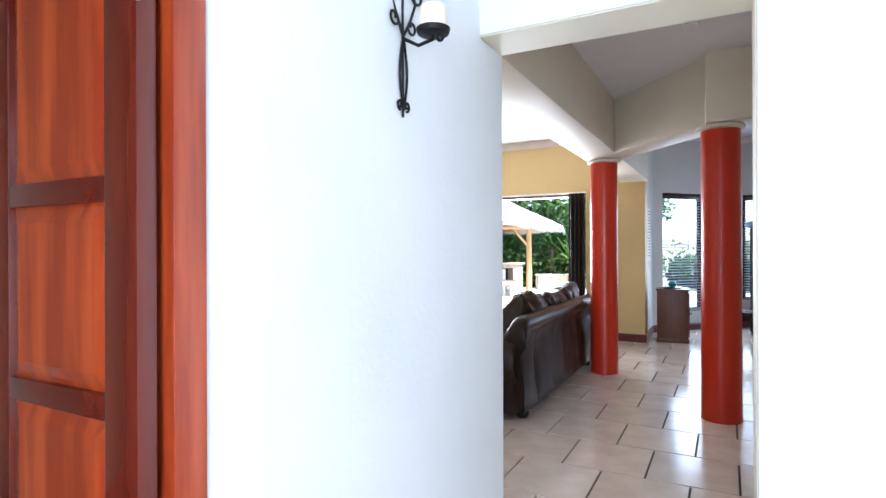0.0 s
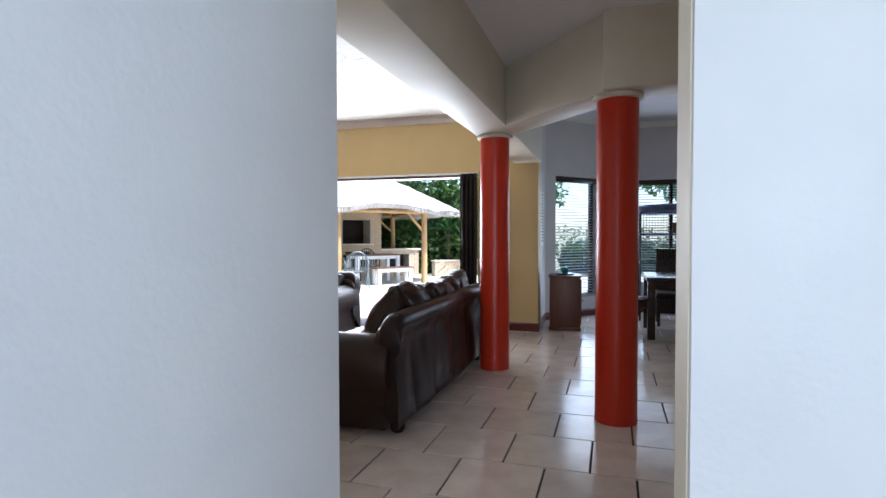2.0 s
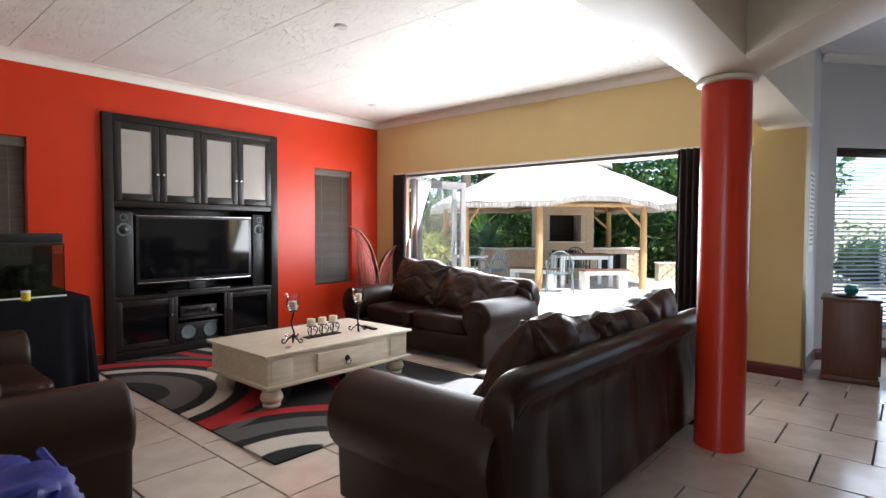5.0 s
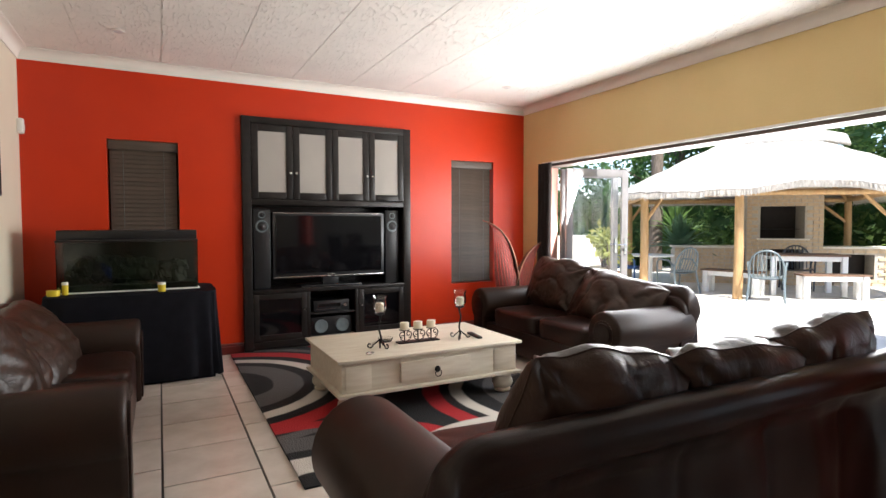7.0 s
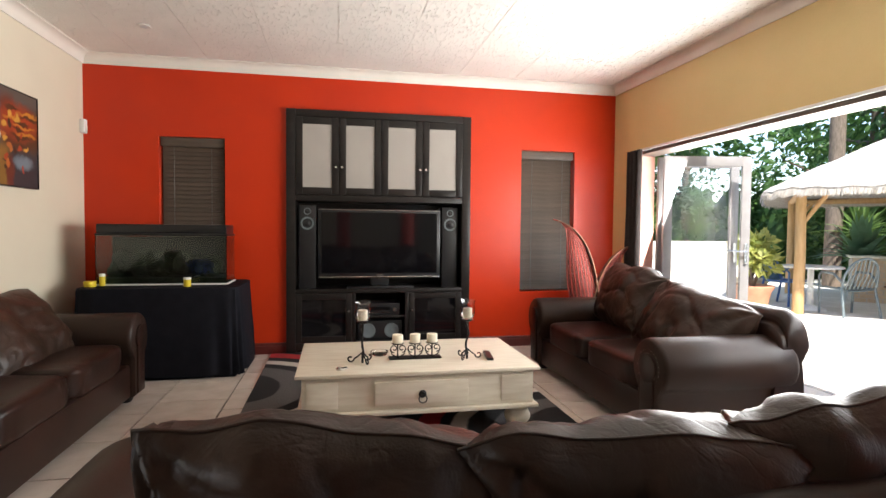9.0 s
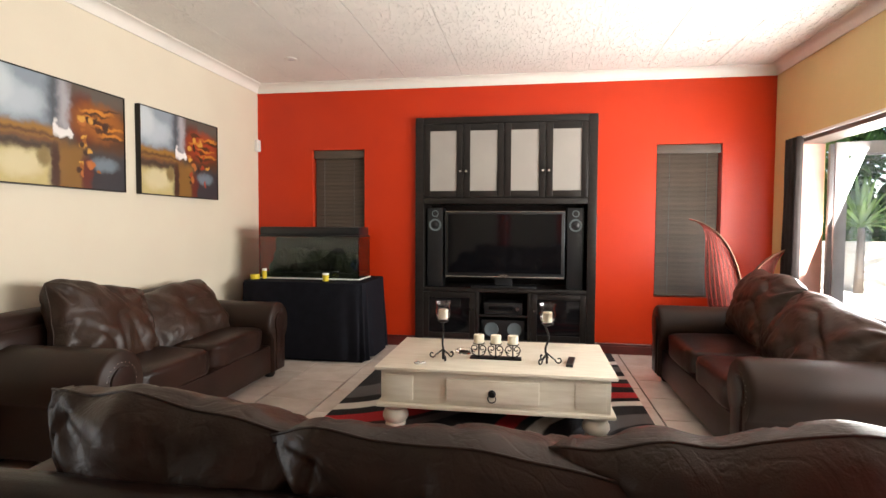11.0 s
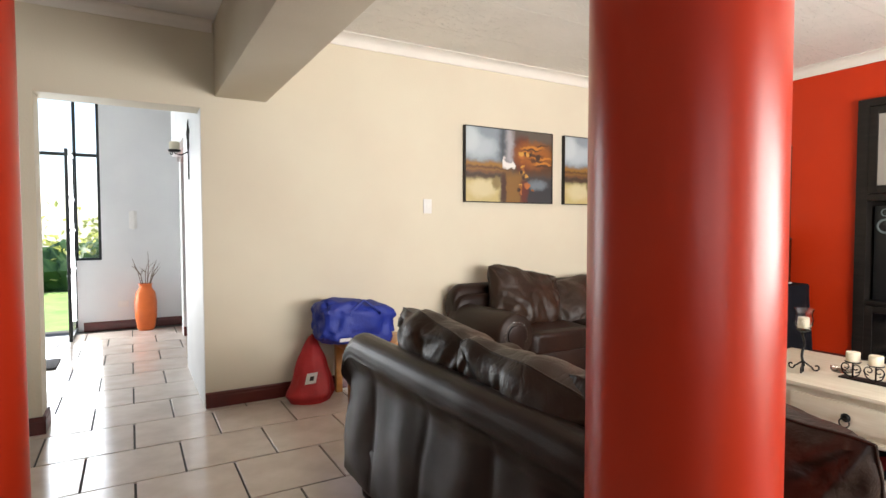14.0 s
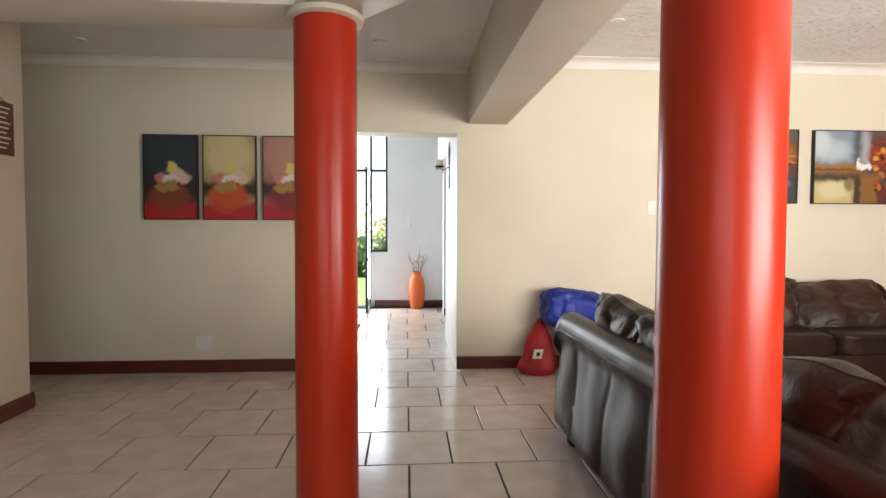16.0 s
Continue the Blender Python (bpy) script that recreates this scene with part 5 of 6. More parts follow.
# ---- copper leaf sculpture by the patio door ----
def leaf_sculpture():
    t = thing("leaf_sculpture", pose(-5.80, 7.66, 0), "tall reddish woven wire sculpture of two curling leaves with copper rims", "sculpture")

    def rise(v, h, lean, curl):
        """The spine of a leaf in its own plane: straight below, arching over at the tip."""
        return lean * v + curl * v ** 4, h * (v - 0.16 * v ** 5)

    for yaw, h, lean, curl, wide in ((-100, 1.62, 0.02, 0.40, 0.30), (82, 1.34, 0.10, 0.38, 0.22)):
        leaf = new("leaf")
        leaf.parent, leaf.matrix_basis = t, pose(0, 0, 0, 0, 0, yaw)

        def at(u, v):
            x, z = rise(v, h, lean, curl)
            body = wide * math.sin(math.pi * min(1, 0.12 + 0.88 * v)) ** 0.8 * (1 - v ** 5)
            return (x + body * (1 - u) - 0.10 * (1 - v), 0.10 * math.sin(math.pi * u) * (1 - v) + 0.003 * noise.noise(Vector((u * 9, v * 20, h))), z + 0.004)
        web = Shape().grid(22, 44, at).make("woven_web", M_WEB, leaf, smooth=True, angle=80)
        web.modifiers.new("thickness", "SOLIDIFY").thickness = 0.002
        rim = Shape()
        rim.grid(7, 44, lambda u, v: (rise(v, h, lean, curl)[0] - 0.10 * (1 - v) - 0.004, (u - 0.5) * 0.10 * (1 - v ** 3) + 0.001, rise(v, h, lean, curl)[1] + 0.006))
        rim.make("rim", M_COPPER_EDGE, leaf, smooth=True, angle=80).modifiers.new("thickness", "SOLIDIFY").thickness = 0.012
        wires = Shape()
        for k in range(7):
            wires.tube([at((k + 1) / 8, j / 20 * 0.93) for j in range(21)], 0.0028, 5)
        wires.tube([at(1, j / 24) for j in range(25)], 0.005, 6).tube([at(0, j / 24) for j in range(25)], 0.005, 6)
        wires.make("wire", M_COPPER, leaf, smooth=True)
    Shape().lathe([(0.15, 0), (0.15, 0.012), (0.05, 0.02)], 24).make("foot_plate", M_IRON, t, smooth=True)


leaf_sculpture()


# ---- bench with bags ----
bn = thing("low_bench", pose(-2.34, 3.04, 0), "low orange pine bench against the cream wall", "bench")
Shape().box(-0.44, -0.20, 0.385, 0.44, 0.20, 0.415).make("top", M_PINE, bn, bevel=0.005)
Shape().box(-0.38, -0.15, 0.30, 0.38, -0.13, 0.384).box(-0.38, 0.13, 0.30, 0.38, 0.15, 0.384).make("rail", M_PINE, bn, bevel=0.003)
for x in (-0.39, 0.39):
    for y in (-0.15, 0.15):
        Shape().box(x - 0.025, y - 0.025, 0, x + 0.025, y + 0.025, 0.384).make("leg", M_PINE, bn, bevel=0.004)
bb = thing("duffel_bag", pose(-2.02, 3.05, 0.416, 0, 0, 4), "crumpled blue nylon duffel bag on the bench", "bag")
Shape().pillow(0.62, 0.36, 0.34, pose(0, 0, 0.155, 0, -7, 0), e=0.5, wrinkle=0.045, seed=3, freq=7, nu=60, nv=32).make("bag_body", M_BLUEBAG, bb, smooth=True, angle=70)
Shape().tube([(-0.15, 0.15, 0.10), (-0.13, 0.18, 0.25), (-0.02, 0.14, 0.335), (0.10, 0.17, 0.26), (0.12, 0.16, 0.10)], 0.011, 8).make("strap", M_BLUEBAG, bb, smooth=True)
Shape().box(0.10, 0.155, 0.05, 0.19, 0.183, 0.075).make("label_patch", M_PLASTIC_WHITE, bb, bevel=0.004)
rb = thing("red_bag", pose(-1.69, 3.0, 0), "red nylon drawstring bag slumped against the wall", "bag")


def sack(u, v):
    a = 2 * math.pi * u
    k = (1 - v) ** 0.65 * (1 if v > 0.12 else 0.75 + 2.1 * v)
    r = 0.004 + k * (1 + 0.16 * noise.noise(Vector((math.cos(a) * 2, math.sin(a) * 2, v * 4))) + 0.05 * math.sin(9 * a) * v)
    return (0.19 * r * math.cos(a) - 0.05 * v, 0.15 * r * math.sin(a) - 0.10 * v, 0.48 * v + 0.002)


Shape().grid(48, 26, sack, close_u=True).make("bag_body", M_REDBAG, rb, smooth=True, angle=80)
Shape().box(-0.035, -0.003, -0.05, 0.045, 0.003, 0.05, pose(0.02, 0.125, 0.20, -28, 0, 4)).make("patch", M_PLASTIC_WHITE, rb)
Shape().box(-0.012, 0.003, -0.018, 0.018, 0.005, 0.022, pose(0.02, 0.125, 0.20, -28, 0, 4)).make("patch_print", M_BLACK, rb)


# ---- entry hall ----
def panelled_door():
    t = thing("door_2", pose(-1.06, 1.24, 0.008, 0, 0, 180), "glossy red mahogany panelled door standing open", "door", "", "structure")
    w, h, th = 0.98, 2.05, 0.04
    xs = [0.0, 0.10, 0.45, 0.53, 0.88, w]
    zs = [0.0, 0.18, 0.56, 0.64, 0.98, 1.06, 1.40, 1.48, 1.93, h]
    zs = [0.0, 0.16, 0.55, 0.60, 0.97, 1.02, 1.385, 1.435, 1.92, h]
    s = Shape()
    for a, b in ((0, 1), (2, 3), (4, 5)):
        s.box(xs[a], 0, 0, xs[b], th, h)
    for a, b in ((1, 2), (3, 4)):
        for c, d in ((0, 1), (2, 3), (4, 5), (6, 7), (8, 9)):
            s.box(xs[a], 0.001, zs[c], xs[b], th - 0.001, zs[d])
    s.make("door_frame", M_MAHOGANY_DARK, t, bevel=0.005)
    for a, b in ((1, 2), (3, 4)):
        for c, d in ((1, 2), (3, 4), (5, 6), (7, 8)):
            x0, x1, z0, z1 = xs[a], xs[b], zs[c], zs[d]
            i = 0.035
            p = Shape().add([(x0, th - 0.014, z0), (x1, th - 0.014, z0), (x1, th - 0.014, z1), (x0, th - 0.014, z1), (x0 + i, th - 0.003, z0 + i), (x1 - i, th - 0.003, z0 + i), (x1 - i, th - 0.003, z1 - i), (x0 + i, th - 0.003, z1 - i)],
                            [(0, 1, 5, 4), (1, 2, 6, 5), (2, 3, 7, 6), (3, 0, 4, 7), (4, 5, 6, 7), (3, 2, 1, 0)])
            p.box(x0, 0.008, z0, x1, th - 0.0145, z1)
            p.make("panel", M_MAHOGANY, t)
    Shape().lathe([(0.012, 0), (0.012, 0.03), (0.026, 0.045), (0.024, 0.065)], 18, pose(w - 0.06, th, 1.02, -90)).make("knob", M_CHROME, t, smooth=True)
    for z in (0.25, 1.74):
        Shape().tube([(-0.006, th + 0.004, z), (-0.006, th + 0.004, z + 0.10)], 0.008, 10).make("hinge", M_CLAY, t, smooth=True)


panelled_door()
df = thing("door_frame", pose(0, 0, 0), "glossy red mahogany door lining", "door frame", "", "structure")
Shape().box(-1.215, 1.26, 0, -1.04, 1.333, 2.13).make("jamb", M_MAHOGANY, df, bevel=0.006)
Shape().box(-1.215, -0.10, 2.07, -1.04, 1.26, 2.134).make("head", M_MAHOGANY, df, bevel=0.006)


def sconce():
    t = thing("candle_sconce", pose(-0.988, 1.975, 1.695, 0, 0, -90), "black wrought iron wall sconce with a white candle", "sconce")
    s = Shape()
    lens = [(-0.02 * math.sin(math.pi * k / 16), 0.008, 0.02 + 0.22 * k / 16) for k in range(17)]
    s.tube(lens, 0.0042, 6).tube([(-x, y, z) for x, y, z in lens], 0.0042, 6).tube([(0, 0.006, 0), (0, 0.006, 0.50)], 0.004, 6)
    for g in (-1, 1):
        s.tube([(g * (0.018 + px * 0 + (px - 0.0)), 0.008, pz) for px, _, pz in spiral(0.0, 0.035, 0.016, 0.005, -90, 300)], 0.004, 6)
        s.tube([(g * (0.02 + px), 0.008, pz) for px, _, pz in spiral(0.03, 0.285, 0.026, 0.007, 200, 560)], 0.004, 6)
        s.tube([(g * (0.03 + px), 0.008, pz) for px, _, pz in spiral(0.05, 0.40, 0.040, 0.009, 180, 600)], 0.0045, 6)
        s.tube([(0, 0.008, 0.24), (g * 0.04, 0.008, 0.30), (g * 0.07, 0.008, 0.36), (g * 0.045, 0.008, 0.44), (0, 0.008, 0.48)], 0.0045, 6)
    s.tube([(0, 0.008, 0.235), (0, 0.06, 0.205), (0, 0.11, 0.215), (0, 0.11, 0.228)], 0.0055, 8)
    s.tube([(0.0, 0.12 + a, b) for a, _, b in spiral(0.015, 0.215, 0.014, 0.005, 90, 420)], 0.004, 6)
    s.make("scrollwork", M_IRON, t, smooth=True)
    Shape().lathe([(0.02, 0.245), (0.046, 0.25), (0.050, 0.264), (0.045, 0.264), (0.042, 0.256)], 28, pose(0, 0.11, -0.02)).make("drip_pan", M_IRON, t, smooth=True)
    Shape().lathe([(0.038, 0.2565), (0.040, 0.26), (0.040, 0.32), (0.034, 0.33)], 28, pose(0, 0.11, -0.02)).make("candle", M_WAX, t, smooth=True)


sconce()
vs = thing("floor_vase", pose(-0.70, -0.88, 0), "tall orange glazed vase with dry twigs", "vase")
Shape().lathe([(0.085, 0), (0.10, 0.02), (0.125, 0.18), (0.128, 0.36), (0.11, 0.48), (0.075, 0.53), (0.072, 0.57), (0.085, 0.59), (0.078, 0.59), (0.065, 0.565), (0.06, 0.5)], 32).make("vase_body", M_ORANGE, vs, smooth=True)
s = Shape()
for k in range(9):
    a, l = random.uniform(0, 6.3), random.uniform(0.25, 0.5)
    p0 = Vector((0.03 * math.cos(a), 0.03 * math.sin(a), 0.5))
    p1 = p0 + Vector((0.06 * math.cos(a), 0.06 * math.sin(a), l * 0.6))
    s.tube([p0, p1, p1 + Vector((0.09 * math.cos(a + 0.5), 0.09 * math.sin(a + 0.5), l * 0.4))], [0.005, 0.004, 0.002], 5)
    s.tube([p1, p1 + Vector((0.08 * math.cos(a - 1), 0.08 * math.sin(a - 1), 0.07))], [0.003, 0.0015], 5)
s.make("twigs", M_TWIG, vs)
dm = Shape().box(-0.35, -0.22, 0.0, 0.35, 0.22, 0.014).make("door_mat", M_CURTAIN, None, bevel=0.004)
dm.matrix_basis = pose(0.42, 0.72, 0.001)
tagged(dm, "dark brown door mat on the tiles", "mat")


def front_door():
    t = thing("door_3", pose(0, 0, 0), "black steel framed glass front door standing open", "door", "", "structure")
    s = Shape().box(-0.23, -1.22, 0.89, -0.195, -1.17, 2.9).box(0.02, -1.22, 0.0, 0.055, -1.17, 2.9).box(-0.195, -1.22, 2.19, 0.95, -1.17, 2.23).box(-0.195, -1.22, 0.89, 0.02, -1.17, 0.92).box(0.915, -1.22, 0, 0.95, -1.17, 2.9).box(-0.23, -1.22, 2.865, 0.95, -1.17, 2.899)
    s.make("frame", M_DARKSTEEL, t, bevel=0.003)
    for a in ((-0.195, 0.92, 0.02, 2.19), (-0.195, 2.23, 0.915, 2.865)):
        g = Shape().box(a[0], -1.198, a[1], a[2], -1.192, a[3]).make("pane", M_GLASS, t)
        g.visible_shadow = False
    l = Shape().box(0.035, -1.15, 0.02, 0.07, -1.10, 2.18).box(0.035, -0.37, 0.02, 0.07, -0.32, 2.18)
    for z in (0.02, 0.78, 1.25, 1.62, 2.14):
        l.box(0.038, -1.10, z, 0.067, -0.37, z + 0.04)
    l.make("leaf_frame", M_DARKSTEEL, t, bevel=0.003)
    g = Shape().box(0.05, -1.10, 0.06, 0.056, -0.37, 2.14).make("leaf_pane", M_GLASS, t)
    g.visible_shadow = False


front_door()


# ---- dining bay ----
def dining_chair(m):
    """Faces +y."""
    t = thing("dining_chair", m, "high-backed woven seagrass dining chair with dark legs", "chair", "dining chairs")
    Shape().box(-0.225, -0.22, 0.36, 0.225, 0.24, 0.47).make("seat", M_WICKER, t, bevel=0.025)
    s = Shape()

    def at(u, v):
        return ((2 * u - 1) * (0.225 - 0.012 * v), -0.24 - 0.07 * v ** 1.4 - 0.012 * math.cos((2 * u - 1) * 1.5), 0.13 + 0.93 * v)
    s.grid(9, 14, at)
    ob = s.make("backrest", M_WICKER, t, smooth=True, angle=70)
    ob.modifiers.new("thickness", "SOLIDIFY").thickness = 0.05
    Shape().box(-0.218, -0.345, 1.055, 0.218, -0.285, 1.072).make("top_rail", M_DARKWOOD, t, bevel=0.006)
    for x in (-0.19, 0.19):
        for y in (-0.24, 0.20):
            Shape().add([(x - 0.02, y - 0.02, 0), (x + 0.02, y - 0.02, 0), (x + 0.02, y + 0.02, 0), (x - 0.02, y + 0.02, 0), (x - 0.025, y - 0.025, 0.37), (x + 0.025, y - 0.025, 0.37), (x + 0.025, y + 0.025, 0.37), (x - 0.025, y + 0.025, 0.37)],
                        [(0, 3, 2, 1), (4, 5, 6, 7), (0, 1, 5, 4), (1, 2, 6, 5), (2, 3, 7, 6), (3, 0, 4, 7)]).make("leg", M_DARKWOOD, t)
    return t


ch = dining_chair(pose(0.86, 8.04, 0, 0, 0, 2))
for x, y, r in ((1.62, 8.07, -3), (0.62, 9.60, 178), (1.32, 9.60, 183), (0.10, 8.76, -92), (2.35, 8.76, 90)):
    copy_thing(ch, pose(x, y, 0, 0, 0, r))
dt = thing("dining_table", pose(1.22, 8.80, 0), "dark polished rectangular dining table", "table")
Shape().box(-1.02, -0.50, 0.715, 1.02, 0.50, 0.76).make("top", M_DARKWOOD, dt, bevel=0.008)
Shape().box(-0.92, -0.42, 0.62, 0.92, -0.395, 0.714).box(-0.92, 0.395, 0.62, 0.92, 0.42, 0.714).box(-0.945, -0.42, 0.62, -0.921, 0.42, 0.714).box(0.921, -0.42, 0.62, 0.945, 0.42, 0.714).make("apron", M_DARKWOOD, dt)
for x in (-0.96, 0.96):
    for y in (-0.44, 0.44):
        Shape().box(x - 0.045, y - 0.045, 0, x + 0.045, y + 0.045, 0.714).make("leg", M_DARKWOOD, dt, bevel=0.006)
bw = thing("fruit_bowl", pose(1.62, 8.65, 0.76), "shallow pale bowl on the dining table", "bowl")
Shape().lathe([(0.05, 0.001), (0.06, 0.008), (0.14, 0.045), (0.17, 0.07), (0.162, 0.07), (0.13, 0.05), (0.04, 0.016)], 28).make("bowl_body", M_PLASTIC_WHITE, bw, smooth=True)

pd = thing("pendant_lamp", pose(1.07, 8.72, 0), "hanging lamp with a frosted glass shade", "lamp")
Shape().lathe([(0.012, BAY_CEIL - 0.075), (0.05, BAY_CEIL - 0.04), (0.06, BAY_CEIL - 0.001)], 24).tube([(0, 0, BAY_CEIL - 0.07), (0.01, 0, 2.5), (0, 0, 2.05)], 0.007, 8).lathe([(0.014, 1.92), (0.022, 1.95), (0.018, 2.06), (0.01, 2.08)], 16).make("rod", M_IRON, pd, smooth=True)
Shape().lathe([(0.285, 1.745), (0.27, 1.775), (0.13, 1.89), (0.05, 1.925), (0.045, 1.922), (0.12, 1.885), (0.262, 1.77), (0.28, 1.745)], 36).make("shade", M_SHADE, pd, smooth=True)


def bird_cage():
    t = thing("bird_cage", pose(0.72, 10.10, 0), "black metal cage stand under a crumpled blue cloth", "cage")
    s = Shape()
    w, d = 0.52, 0.24
    for x in (-w, w):
        for y in (-d, d):
            s.tube([(x, y, 0), (x, y, 1.62)], 0.012, 6)
    for z in (0.30, 0.85, 1.28, 1.60):
        for y in (-d, d):
            s.tube([(-w, y, z), (w, y, z)], 0.010, 6)
        for x in (-w, w):
            s.tube([(x, -d, z), (x, d, z)], 0.010, 6)
    for k in range(1, 26):
        x = -w + 2 * w * k / 26
        s.tube([(x, -d, 0.85), (x, -d, 1.60)], 0.003, 4)
    for z in (0.95, 1.06, 1.17, 1.38, 1.49):
        s.tube([(-w, -d, z), (w, -d, z)], 0.003, 4)
    s.tube([(0.40, 0, 1.62)] + [(0.40 + 0.10 * math.cos(a) * 1.0 - 0.0, 0, 1.80 + 0.20 * math.sin(a)) for a in [math.pi * k / 10 for k in range(11)]][::-1] + [(0.50, 0, 1.62)], 0.008, 6)
    s.make("wire_frame", M_IRON, t)
    Shape().pillow(1.16, 0.60, 0.15, pose(0, 0, 1.665, 0, -2, 0), e=0.5, wrinkle=0.05, seed=9, freq=5).make("cloth", M_BLUECLOTH, t, smooth=True, angle=80)
    Shape().box(-0.08, -0.26, 1.30, 0.10, -0.25, 1.45).make("picture_card", M_CABWOOD, t)
    Shape().box(-w, -d, 0.30, w, d, 0.32).make("tray", M_PLASTIC_BLUE, t)


bird_cage()
cb = thing("small_cabinet", pose(-0.81, 8.86, 0, 0, 0, 4), "reddish brown wooden cabinet beside the bay wall", "cabinet")
Shape().box(-0.20, -0.20, 0.04, 0.20, 0.24, 0.71).make("body", M_CABWOOD, cb, bevel=0.006)
Shape().box(-0.215, -0.215, 0.711, 0.215, 0.25, 0.735).make("top", M_CABWOOD, cb, bevel=0.006)
Shape().box(-0.21, -0.21, 0.0, 0.21, 0.245, 0.05).make("plinth", M_CABWOOD, cb, bevel=0.006)
dr = Shape().box(0.201, -0.17, 0.08, 0.216, 0.21, 0.68).make("door", M_CABWOOD, cb, bevel=0.006)
Shape().lathe([(0.008, 0), (0.014, 0.02), (0.01, 0.026)], 12, pose(0.216, -0.12, 0.40, 0, 90, 0)).make("knob", M_CLAY, dr, smooth=True)
cu = thing("turquoise_ornament", pose(-0.81, 8.85, 0.735), "small dark turquoise pot on the cabinet", "pot")
Shape().lathe([(0.11, 0.001), (0.13, 0.012), (0.12, 0.02), (0.05, 0.02)], 24).make("saucer", M_DARKWOOD, cu, smooth=True)
Shape().lathe([(0.03, 0.02), (0.05, 0.035), (0.055, 0.07), (0.035, 0.10), (0.022, 0.105)], 24).make("pot_body", M_TURQ, cu, smooth=True)


# ---- outdoors ----
PATIO = -0.016
TURN = 47
tagged(Shape().box(-400, -400, -0.60, 400, 400, -0.27).make("ground", M_GROUND), "garden soil and ground reaching far away", "ground", "", "structure")
tagged(Shape().box(-13, 8.37, -0.28, 3.0, 18.5, PATIO).make("patio_bed", M_MORTAR), "mortar bed under the patio paving", "patio", "", "structure")
tagged(Shape().box(-9, -9, -0.28, 9, -1.33, -0.10).make("lawn", M_GRASS), "sunlit green lawn before the house", "lawn", "", "structure")
pav = thing("paving", pose(0, 0, 0), "pale sunlit patio paving slabs", "paving", "", "structure")
slabs = Shape()
for i in range(32):
    for j in range(20):
        x, y = -13 + 0.5 * i + 0.25 * (j % 2), 8.38 + 0.5 * j
        slabs.box(x + 0.005, y + 0.005, PATIO, x + 0.495, y + 0.495, PATIO + 0.012 + 0.003 * random.random())
tagged(slabs.make("slabs", M_PAVING, pav), kind="stuff")
# outer skin of the house: unseen slabs added above the ceilings to block daylight
setting(Shape().box(-7.2, 2.3, 3.3, -1.6, 8.45, 3.5).box(-1.6, 2.3, 3.3, 3.6, 11.1, 3.5).box(-1.7, -1.5, 3.15, 3.6, 2.3, 3.35).box(-3.5, -0.8, 3.05, -1.7, 2.3, 3.25), "roof", M_GREYWALL, "unseen flat slab added over the ceilings against sun and sky")


